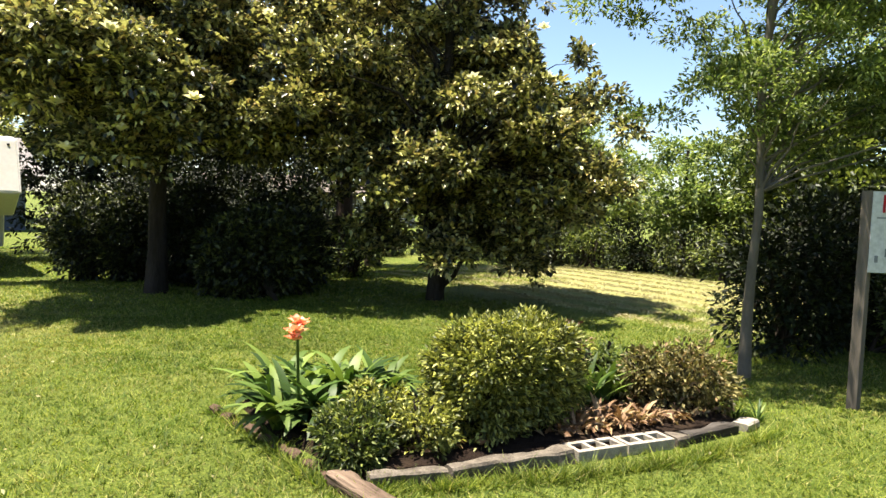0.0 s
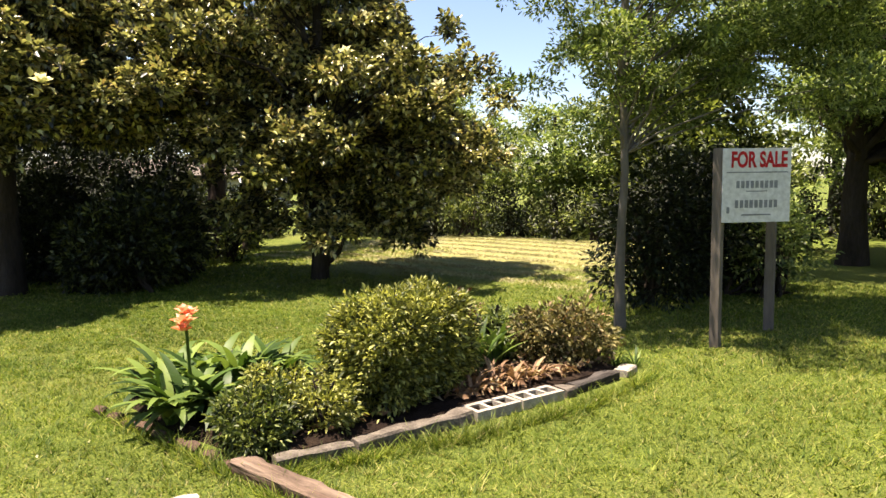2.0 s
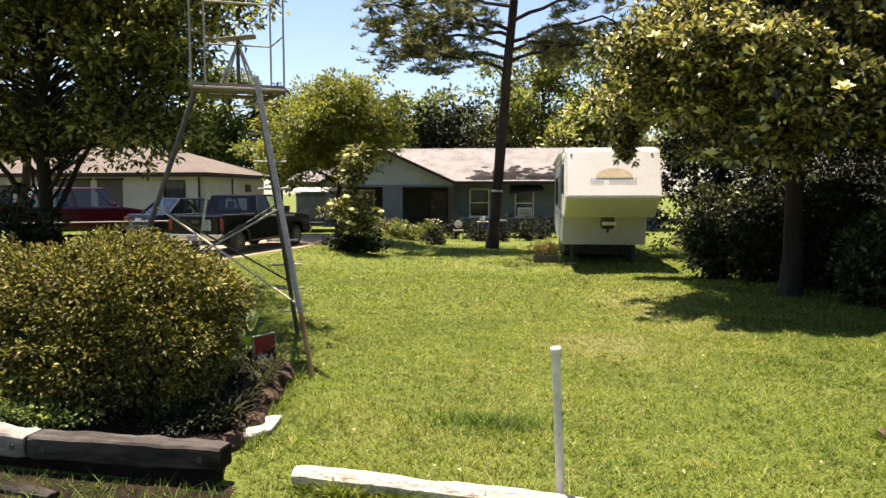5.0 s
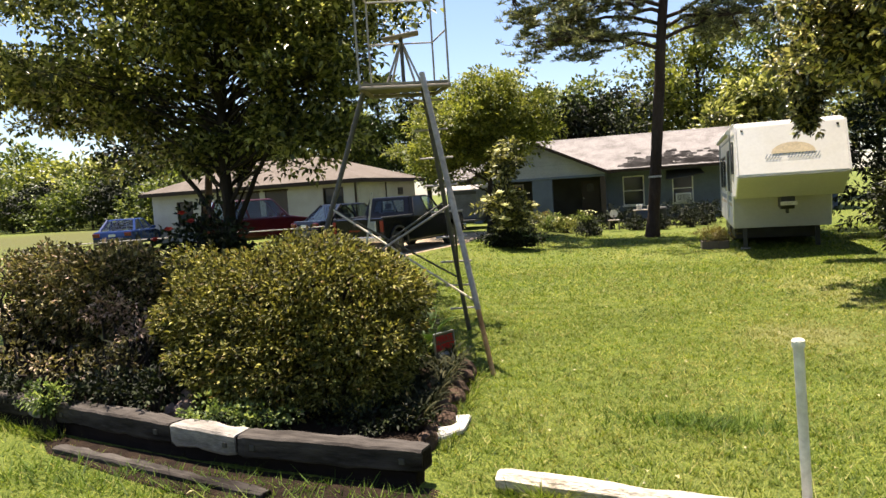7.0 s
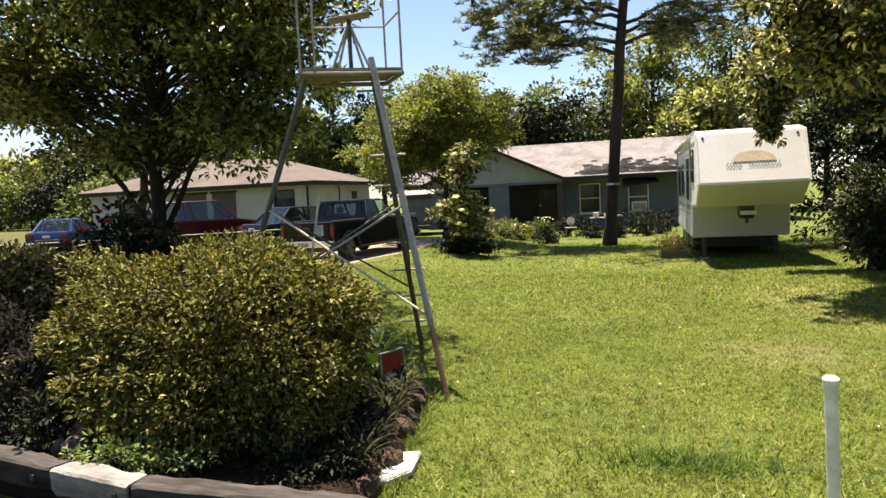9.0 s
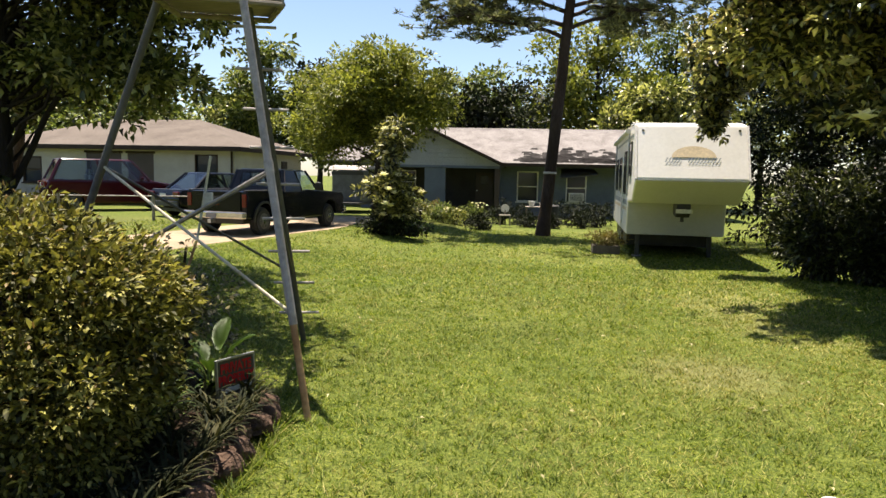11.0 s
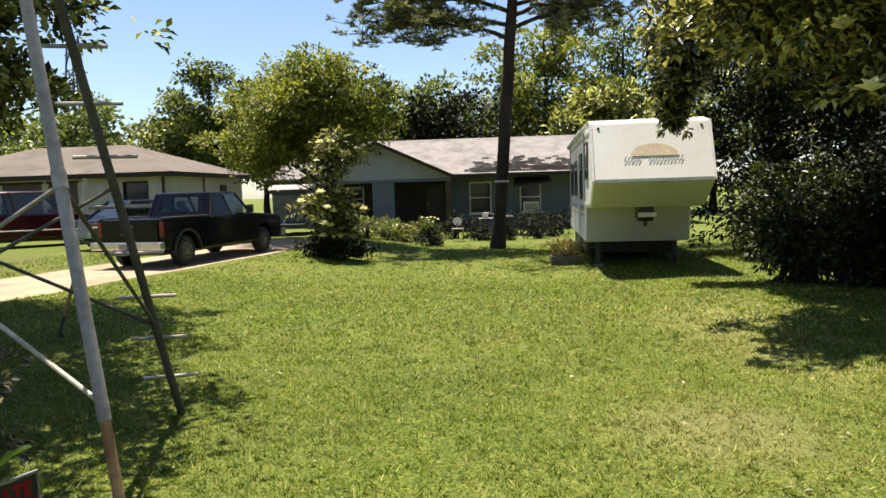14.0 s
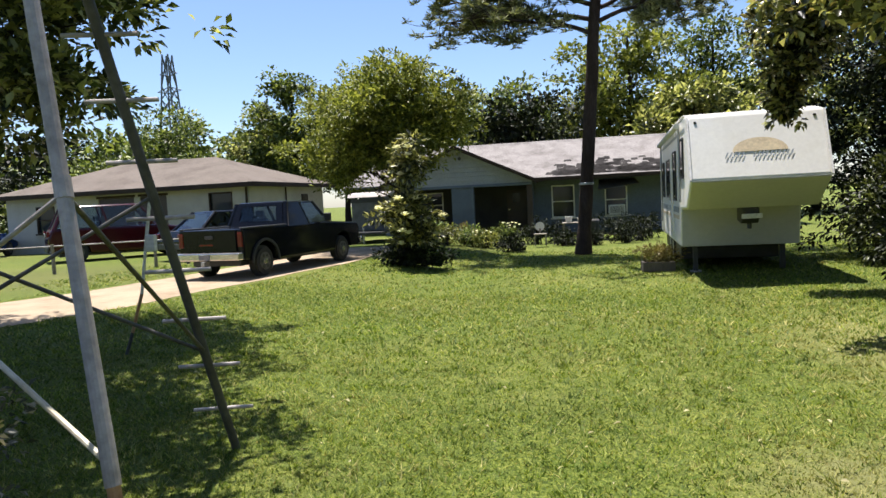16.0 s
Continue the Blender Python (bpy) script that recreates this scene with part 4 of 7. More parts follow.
def slab_bm(quad, thick):
    """A sheet of that thickness below four corners."""
    bm = bmesh.new()
    a = [bm.verts.new(p) for p in quad]
    b = [bm.verts.new((p[0], p[1], p[2] - thick)) for p in quad]
    n = len(quad)
    bm.faces.new(a)
    bm.faces.new(list(reversed(b)))
    for i in range(n):
        bm.faces.new((a[i], b[i], b[(i + 1) % n], a[(i + 1) % n]))
    bmesh.ops.recalc_face_normals(bm, faces=bm.faces)
    return bm


def blue_house():
    h = thing("house", pose(-7.12, 35.0, -0.13, 0, 0, 5), "single-storey pale blue house with bleached shingle roof", "house")
    E, A, R = 2.42, 3.98, 4.32
    # front gable wall above the porch, with horizontal boards
    for i in range(9):
        z0 = 2.22 + i * 0.2
        z1 = min(z0 + 0.195, A - 0.12)
        half = lambda z: 3.35 * (A - 0.08 - z) / (A - 0.08 - E) if z > E else 3.35
        a0, a1 = half(z0), half(z1)
        if a0 < 0.1:
            break
        bm = bmesh.new()
        q = [(-a0, 0, z0), (a0, 0, z0), (a1, 0.02, z1), (-a1, 0.02, z1)]
        f1 = [bm.verts.new(p) for p in q]
        f2 = [bm.verts.new((p[0], 0.12, p[2])) for p in q]
        bm.faces.new(f1)
        bm.faces.new(list(reversed(f2)))
        for k in range(4):
            bm.faces.new((f1[k], f2[k], f2[(k + 1) % 4], f1[(k + 1) % 4]))
        bmesh.ops.recalc_face_normals(bm, faces=bm.faces)
        part("siding_board", bm, M_GREYSIDING, h)
    part("gable_trim", box_bm(-3.35, 3.35, -0.05, 0.0, 2.12, 2.24, 0.01), M_BLUEWALL, h)
    part("porch_column", box_bm(-0.25, 0.75, 0.0, 0.25, -0.3, 2.12, 0.01), M_BLUEWALL, h, "wide pale blue porch column")
    part("porch_column", box_bm(-3.35, -2.9, 0.0, 0.25, -0.3, 2.12, 0.01), M_BLUEWALL, h)
    part("porch_column", box_bm(3.1, 3.35, 0.0, 0.25, -0.3, 2.12, 0.01), M_DOORDARK, h, "dark red-brown porch post")
    wall_with_holes(h, "porch_wall", -3.3, 3.3, -0.3, 2.4, 2.2, 2.35, [(2.05, 2.95, -0.12, 1.95), (-2.3, -1.0, 0.8, 2.0)], M_PORCH)
    d = part("door", box_bm(2.05, 2.95, 2.25, 2.3, -0.12, 1.95, 0.005), M_DOORDARK, h, "dark brown front door")
    part("door_pane", box_bm(2.32, 2.68, 2.235, 2.248, 1.35, 1.8, 0.004), M_GLASS, d)
    part("door_handle", cyl_bm((2.14, 2.19, 1.05), (2.14, 2.249, 1.05), 0.03), M_CHROME, d)
    window(h, -2.3, -1.0, 0.8, 2.0, 2.2, M_TRIMWHITE)
    part("porch_floor", box_bm(-3.3, 3.3, 0.27, 2.2, -0.3, -0.12, 0.01), M_CONCRETE, h)
    part("porch_ceiling", box_bm(-3.3, 3.3, 0.13, 2.2, 2.4, 2.45), M_GREYSIDING, h)
    part("porch_side_wall", box_bm(-3.35, -3.2, 0.25, 2.2, -0.3, 2.4), M_BLUEWALL, h)
    part("porch_side_wall", box_bm(3.2, 3.345, 0.25, 2.2, -0.3, 2.4), M_BLUEWALL, h)
    # main wall to the right
    holes = [(4.15, 5.2, 0.55, 2.05), (6.55, 7.55, 0.55, 2.0), (10.5, 11.6, 0.7, 2.0)]
    wall_with_holes(h, "wall", 3.35, 14.0, -0.3, 2.42, 1.7, 1.85, holes, M_BLUEWALL, "pale blue boarded front wall")
    for a in holes:
        window(h, *a, 1.7, M_TRIMWHITE)
    part("wall_side", box_bm(13.85, 14.0, 1.85, 8.6, -0.3, 2.42), M_BLUEWALL, h)
    part("wall_side", box_bm(-5.0, -4.85, 2.35, 8.6, -0.3, 2.42), M_BLUEWALL, h)
    part("wall_back", box_bm(-5.0, 14.0, 8.6, 8.75, -0.3, 2.42), M_BLUEWALL, h)
    part("wall", box_bm(-5.0, -3.35, 2.2, 2.35, -0.3, 2.42), M_BLUEWALL, h)
    # main roof, ridge along x
    ry = 4.7
    roof = part("roof", slab_bm([(-5.4, 0.35, E), (14.5, 0.35, E), (14.5, ry, R), (-4.0, ry, R)], 0.08), M_ROOF, h, "weathered grey shingle roof")
    part("roof_back", slab_bm([(-4.0, ry + 0.005, R), (14.5, ry + 0.005, R), (14.5, 9.1, E), (-5.4, 9.1, E)], 0.08), M_ROOF, h)
    part("roof_end", slab_bm([(-5.4, 0.36, E - 0.01), (-4.0, ry, R - 0.01), (-5.4, 9.1, E - 0.01)], 0.08), M_ROOF, h)
    part("ridge_cap", prism_bm([(ry - 0.14, R - 0.055), (ry + 0.14, R - 0.055), (ry, R + 0.03)], -4.0, 14.5), M_ROOF, h)
    part("fascia", box_bm(3.5, 14.5, 0.3, 0.345, E - 0.16, E - 0.004, 0.008), M_TRIMDARK, h, "dark weathered eave board")
    part("soffit", box_bm(3.35, 14.4, 0.35, 1.7, E - 0.14, E - 0.1), M_TRIMDARK, h)
    # gable roof, ridge along y
    for s in (-1, 1):
        q = [(0, -0.35, A), (0, 3.9, A), (s * 3.6, 3.9, E - 0.1), (s * 3.6, -0.35, E - 0.1)]
        part("gable_roof", slab_bm(q if s < 0 else list(reversed(q)), 0.07), M_ROOF, h)
        bm = slab_bm([(0, -0.42, A + 0.02), (0, -0.36, A + 0.02), (s * 3.64, -0.36, E - 0.1), (s * 3.64, -0.42, E - 0.1)], 0.17)
        part("barge_board", bm, M_TRIMDARK, h, "dark barge board along the gable")
    part("gable_lamp", box_bm(0.12, 0.24, -0.12, -0.002, 3.36, 3.5, 0.02), M_BLACKPLASTIC, h)
    # awning over the right window
    part("awning", slab_bm([(6.3, 1.68, 2.2), (7.9, 1.68, 2.2), (8.0, 0.6, 1.95), (6.2, 0.6, 1.75)], 0.03), M_DARKPOLE, h, "sagging dark window awning")
    return h


HOUSE = blue_house()
hm = HOUSE.matrix_world


def at_house(x, y, z, rz=0):
    return hm @ pose(x, y, z, 0, 0, rz)


ac = thing("air_conditioner", at_house(7.05, 1.52, 0.62), "boxy white window air conditioner in the wall", "air conditioner")
part("case", box_bm(-0.36, 0.36, -0.25, 0.24, 0, 0.42, 0.02), M_TRIMWHITE, ac)
for i in range(7):
    part("grille_bar", box_bm(-0.3, 0.3, -0.268, -0.252, 0.06 + i * 0.045, 0.08 + i * 0.045), M_BLACKPLASTIC, ac)
part("support", box_bm(-0.3, 0.3, -0.22, 0.16, -0.05, -0.002, 0.005), M_STEEL, ac)
part("support_leg", cyl_bm((-0.25, -0.2, -0.88), (-0.25, -0.2, 0.0), 0.02), M_STEEL, ac)
part("support_leg", cyl_bm((0.25, -0.2, -0.88), (0.25, -0.2, 0.0), 0.02), M_STEEL, ac)


def hip_house(name, m, w, d, e, r, over, wall_mat, roof_mat, label, front):
    """A plain house w wide, d deep with a hipped roof; front: openings (x0, x1, z0, z1, door)."""
    h = thing(name, m, label, "house")
    wall_with_holes(h, "wall", 0, w, 0, e, 0, 0.15, [f[:4] for f in front], wall_mat)
    part("wall_side", box_bm(0, 0.15, 0.15, d, 0, e), wall_mat, h)
    part("wall_side", box_bm(w - 0.15, w, 0.15, d, 0, e), wall_mat, h)
    part("wall_back", box_bm(0.15, w - 0.15, d - 0.15, d, 0, e), wall_mat, h)
    for x0, x1, z0, z1, door in front:
        if door:
            part("door", box_bm(x0, x1, 0.06, 0.11, z0, z1, 0.005), M_DOORDARK, h, "dark door")
            part("door_frame", box_bm(x0 - 0.08, x1 + 0.08, -0.02, -0.002, z1 + 0.002, z1 + 0.1, 0.005), M_TRIMDARK, h)
        else:
            window(h, x0, x1, z0, z1, 0, M_TRIMDARK)
    o, k = over, min(d, w) / 2
    A, B, C, D = (-o, -o, e), (w + o, -o, e), (w + o, d + o, e), (-o, d + o, e)
    P, Q = (k, d / 2, r), (w - k, d / 2, r)
    part("roof_front", slab_bm([A, B, Q, P], 0.1), roof_mat, h)
    part("roof_back", slab_bm([C, D, P, Q], 0.1), roof_mat, h)
    part("roof_end", slab_bm([B, C, Q], 0.1), roof_mat, h)
    part("roof_end", slab_bm([D, A, P], 0.1), roof_mat, h)
    bm = bmesh.new()
    box(bm, -o - 0.03, w + o + 0.03, -o - 0.04, -o - 0.004, e - 0.2, e - 0.02)
    part("fascia", bm, M_TRIMDARK, h)
    part("fascia", box_bm(w + o + 0.004, w + o + 0.04, -o, d + o, e - 0.2, e - 0.02), M_TRIMDARK, h)
    part("soffit", box_bm(-o, w + o, -o, d + o, e - 0.14, e - 0.1), M_TRIMDARK, h)
    return h


cream = hip_house("house", pose(-27.0, 30.2, 0, 0, 0, 1), 12.2, 7.5, 2.65, 4.1, 0.45, M_CREAMWALL, M_ROOFBROWN, "single-storey cream house with brown hipped roof",
          [(10.3, 11.4, 0.45, 2.3, False), (7.0, 8.3, 0.05, 2.3, True), (4.9, 6.7, 0.05, 2.3, True), (1.6, 2.6, 0.9, 2.1, False)])
part("downpipe", cyl_bm((12.08, -0.06, 0.05), (12.08, -0.06, 2.45), 0.045, sides=10), M_TRIMDARK, cream, "dark downpipe at the corner")
part("conduit", cyl_bm((12.26, 3.2, 0.9), (12.26, 3.2, 2.45), 0.035, sides=8), M_TRIMDARK, cream, "dark conduit on the side wall")
wv = part("wall_vent", box_bm(12.203, 12.24, 4.9, 5.6, 1.75, 2.15, 0.008), M_TRIMDARK, cream, "dark louvred wall vent")
for i in range(4):
    part("slat", box_bm(12.241, 12.256, 4.95, 5.55, 1.80 + 0.09 * i, 1.84 + 0.09 * i), M_BLACKPLASTIC, wv)
hip_house("house", pose(15.0, 41.0, 0, 0, 0, 0), 17.0, 8.0, 2.3, 3.4, 0.5, M_CREAMWALL, M_ROOFBROWN, "low pale house with grey roof behind the trees",
          [(2, 3.2, 0.9, 2.0, False), (6, 7.2, 0.9, 2.0, False), (11, 11.9, 0.05, 2.0, True)])


# ---- travel trailer ----
def travel_trailer():
    t = thing("travel_trailer", pose(1.27, 17.6, -0.30, 0, 0, 0.5), "white fifth-wheel travel trailer parked on the lawn", "trailer")
    W, T = 2.29, 3.12
    prof = [(0.0, 1.88), (0.85, 1.38), (2.2, 1.34), (2.3, 0.55), (8.8, 0.55), (8.9, 0.85), (8.8, T - 0.12), (8.6, T), (0.85, T), (0.50, T - 0.06)]
    part("body", prism_bm(prof, 0, W, 0.05), M_RVWHITE, t, "white fibreglass shell with sloping nose", False)
    # grey sheets over the white shell paint the shade below the nose
    part("nose_underside", slab_bm([(0.03, 0.005, 1.872), (0.03, 0.84, 1.373), (W - 0.03, 0.84, 1.373), (W - 0.03, 0.005, 1.872)], 0.012), M_RVSHADE, t, "panel under the nose, greyed as shade")
    part("lower_front", prism_bm([(2.19, 1.335), (2.205, 1.335), (2.30, 0.56), (2.288, 0.56)], 0.03, W - 0.03), M_RVSHADE, t, "lower front panel, greyed as shade")
    part("roof_edge", box_bm(-0.02, W + 0.02, 1.1, 8.7, T, T + 0.035, 0.012), M_TRIMWHITE, t)
    # emblem on the sloping nose: a half sun over slanted bars
    n0, n1 = Vector((0, 0.0, 1.88)), Vector((0, 0.50, T - 0.06))
    upv = (n1 - n0).normalized()
    out = Vector((0, -upv.z, upv.y))
    frm = Matrix(((1, 0, out.x, W / 2), (0, upv.y, out.y, n0.y), (0, upv.z, out.z, n0.z), (0, 0, 0, 1))).to_4x4()
    bm = bmesh.new()
    arc = [bm.verts.new(frm @ Vector((0.04 + 0.45 * math.cos(a), 0.52 + 0.26 * math.sin(a), 0.012))) for a in np.linspace(0, math.pi, 20)]
    bm.faces.new(arc)
    part("emblem_sun", bm, M_RVTAN, t, "tan half-sun emblem")
    for i in range(17):
        if i in (5, 6):
            continue
        x = -0.55 + i * 0.066
        q = [(x, 0.40), (x + 0.026, 0.40), (x + 0.074, 0.51), (x + 0.048, 0.51)]
        bm = bmesh.new()
        bm.faces.new([bm.verts.new(frm @ Vector((a, b, 0.016))) for a, b in q])
        part("emblem_bar", bm, M_RVGREY, t, "dark slanted emblem bar")
    for x in (0.12, W - 0.2):
        part("clearance_light", box_bm(x, x + 0.05, 0.43, 0.47, T - 0.20, T - 0.16, 0.008), M_BLACKPLASTIC, t, "small dark clearance light")
    # nose edge trims
    for s, x in ((0, -0.012), (1, W - 0.03)):
        part("corner_trim", slab_bm([(x, -0.012, 1.90), (x + 0.04, -0.012, 1.90), (x + 0.04, 0.485, T - 0.07), (x, 0.485, T - 0.07)], 0.03), M_TRIMWHITE, t)
    # left side: windows, stripes, slide trim
    for y0, y1, z0, z1 in ((1.2, 1.9, 2.0, 2.7), (3.0, 3.6, 1.55, 2.55), (4.6, 5.8, 1.6, 2.45), (6.8, 7.8, 1.6, 2.45)):
        w = part("window", box_bm(-0.025, -0.004, y0, y1, z0, z1, 0.008), M_GLASS, t, "dark side window")
        bm = bmesh.new()
        for b in ((y0 - 0.04, y0, z0 - 0.04, z1 + 0.04), (y1, y1 + 0.04, z0 - 0.04, z1 + 0.04), (y0, y1, z0 - 0.04, z0), (y0, y1, z1, z1 + 0.04)):
            box(bm, -0.035, -0.003, b[0], b[1], b[2], b[3])
        part("window_frame", bm, M_BLACKPLASTIC, w)
    for z0, z1, mt in ((1.26, 1.38, M_RVGREY), (1.12, 1.2, M_RVTAN), (2.84, 2.9, M_RVGREY)):
        part("stripe", box_bm(-0.008, -0.002, 2.5 if z0 < 2 else 0.9, 8.7, z0, z1), mt, t)
    d = part("door", box_bm(-0.03, -0.003, 3.95, 4.5, 0.75, 2.6, 0.01), M_RVWHITE, t, "white entrance door")
    part("door_handle", box_bm(-0.06, -0.031, 4.38, 4.44, 1.5, 1.65, 0.01), M_CHROME, d)
    part("awning_roll", cyl_bm((-0.1, 1.4, 2.98), (-0.1, 7.4, 2.98), 0.06, bevel=0.01), M_TRIMWHITE, t, "rolled white awning")
    part("awning_arm", cyl_bm((-0.06, 1.5, 1.5), (-0.06, 1.5, 2.96), 0.022), M_STEEL, t)
    part("awning_arm", cyl_bm((-0.06, 7.3, 0.9), (-0.06, 7.3, 2.96), 0.022), M_STEEL, t)
    # pin box and hitch
    hb = part("pin_box", prism_bm([(0.95, 1.36), (1.6, 1.34), (1.6, 1.10), (1.1, 1.05), (0.95, 1.14)], W / 2 - 0.15, W / 2 + 0.15, 0.02), M_BLACKPLASTIC, t, "black hitch pin box")
    part("hitch_plate", box_bm(W / 2 - 0.17, W / 2 + 0.19, 0.88, 0.94, 1.15, 1.24, 0.01), M_TRIMWHITE, hb, "pale hitch plate")
    part("king_pin", cyl_bm((W / 2, 1.15, 0.95), (W / 2, 1.15, 1.08), 0.04), M_BLACKPLASTIC, hb)
    for x in (0.25, W - 0.35):
        lg = part("landing_leg", box_bm(x, x + 0.1, 2.45, 2.56, 0.02, 0.75, 0.01), M_BLACKPLASTIC, t)
        part("foot_plate", box_bm(x - 0.06, x + 0.16, 2.38, 2.63, 0.0, 0.025, 0.004), M_STEEL, lg)
    for y in (5.6, 6.45):
        for x in (0.08, W - 0.3):
            wl = part("wheel", cyl_bm((x, y, 0.35), (x + 0.22, y, 0.35), 0.35, sides=24, bevel=0.04), M_RUBBER, t)
            part("rim", cyl_bm((x - 0.005, y, 0.35), (x + 0.225, y, 0.35), 0.19, sides=20), M_STEEL, wl)
    # frame enlarged to a black block that stands in for shade under the body
    part("underframe", box_bm(0.12, W - 0.12, 3.7, 8.6, 0.16, 0.545, 0.02), M_BLACKPLASTIC, t, "dark underframe, widened to fill the shaded space below")
    part("axle_guard", box_bm(0.3, W - 0.3, 5.0, 7.0, 0.12, 0.218, 0.02), M_BLACKPLASTIC, t)
    return t


travel_trailer()


# ---- vehicles ----
def wheel(parent, x, y, r, w, side):
    a, b = (x, y, r), (x + w * side, y, r)
    wl = part("wheel", cyl_bm(a, b, r, sides=28, bevel=0.05), M_RUBBER, parent)
    part("rim", cyl_bm((x - 0.012 * side, y, r), (x + 0.05 * side, y, r), r * 0.58, sides=20, bevel=0.01), M_WHEELRIM, wl)
    for k in range(6):
        a = k * math.pi / 3
        part("rim_slot", cyl_bm((x - 0.016 * side, y + r * 0.38 * math.cos(a), r + r * 0.38 * math.sin(a)), (x - 0.008 * side, y + r * 0.38 * math.cos(a), r + r * 0.38 * math.sin(a)), r * 0.11, sides=8), M_BLACKPLASTIC, wl)
    part("hub", cyl_bm((x - 0.03 * side, y, r), (x, y, r), r * 0.2, sides=12, bevel=0.008), M_CHROME, wl)


def cabin(parent, y0, y1, y2, y3, z0, z1, w0, w1, paint, name="cab", closed=False):
    """A greenhouse: base from y0 to y3, roof from y1 to y2, open between its pillars, with glass in the openings."""
    a, b = w0 / 2, w1 / 2
    bm = poly_bm([[(-b - 0.02, y1 - 0.03, z1 - 0.05), (b + 0.02, y1 - 0.03, z1 - 0.05), (b + 0.02, y2 + 0.04, z1 - 0.05), (-b - 0.02, y2 + 0.04, z1 - 0.05)],
                  [(-b + 0.06, y1 + 0.05, z1 + 0.02), (b - 0.06, y1 + 0.05, z1 + 0.02), (b - 0.06, y2 - 0.06, z1 + 0.02), (-b + 0.06, y2 - 0.06, z1 + 0.02)]])
    bmesh.ops.bevel(bm, geom=list(bm.edges), offset=0.03, segments=3, affect="EDGES", profile=0.5)
    c = part(name, bm, paint, parent, smooth=True)
    ym, yt, zt = (y0 + y3) / 2, (y1 + y2) / 2, z1 - 0.02

    def pillar(p, q, r):
        part("pillar", cyl_bm(p, q, r, r * 0.85, 8), paint, c)

    for s in (-1, 1):
        pillar((s * (a - 0.03), y0 + 0.05, z0 - 0.02), (s * b, y1 + 0.03, zt), 0.075)
        pillar((s * (a - 0.02), ym, z0 - 0.02), (s * b, yt, zt), 0.05)
        pillar((s * (a - 0.03), y3 - 0.03, z0 - 0.02), (s * b, y2, zt), 0.045)

    def pane(p, q, r, s, solid=""):
        P = [Vector(v) for v in (p, q, r, s)]
        n = (P[1] - P[0]).cross(P[3] - P[0]).normalized() * (0.02 if solid else 0.004)
        bm = bmesh.new()
        f, g = [bm.verts.new(v + n) for v in P], [bm.verts.new(v - n) for v in P]
        bm.faces.new(f)
        bm.faces.new(list(reversed(g)))
        for i in range(4):
            bm.faces.new((f[i], g[i], g[(i + 1) % 4], f[(i + 1) % 4]))
        bmesh.ops.recalc_face_normals(bm, faces=bm.faces)
        part(solid or "window", bm, paint if solid else M_CARGLASS, c, "" if solid else "tinted car glass")

    def back(u0, v0, u1, v1, solid=""):
        at = lambda u, v: Vector((-a + 0.1, y0 + 0.03, z0)).lerp(Vector((a - 0.1, y0 + 0.03, z0)), u).lerp(Vector((-b + 0.06, y1, zt)).lerp(Vector((b - 0.06, y1, zt)), u), v)
        pane(at(u0, v0), at(u1, v0), at(u1, v1), at(u0, v1), solid)

    if closed:
        for e in ((0, 0, 0.13, 1), (0.87, 0, 1, 1), (0.13, 0, 0.87, 0.22), (0.13, 0.87, 0.87, 1)):
            back(*e, "back_panel")
        back(0.13, 0.22, 0.87, 0.87)
    else:
        back(0, 0, 1, 1)
    pane((-a + 0.08, y3 - 0.03, z0), (a - 0.08, y3 - 0.03, z0), (b - 0.05, y2, zt), (-b + 0.05, y2, zt))
    for s in (-1, 1):
        pane((s * a, y0 + 0.1, z0), (s * a, ym - 0.05, z0), (s * b, yt - 0.05, zt), (s * b, y1 + 0.08, zt), "quarter_panel" if closed else "")
        pane((s * a, ym + 0.05, z0), (s * a, y3 - 0.08, z0), (s * b, y2 - 0.03, zt), (s * b, yt + 0.05, zt))
    for x in (-0.4, 0.4):
        st = part("seat_back", box_bm(x - 0.24, x + 0.24, yt - 0.2, yt - 0.06, z0 - 0.3, z0 + 0.22, 0.05), M_BLACKPLASTIC, c, "dark seat back")
        part("headrest", box_bm(x - 0.13, x + 0.13, yt - 0.19, yt - 0.09, z0 + 0.24, z0 + 0.42, 0.035), M_BLACKPLASTIC, st)
    return c


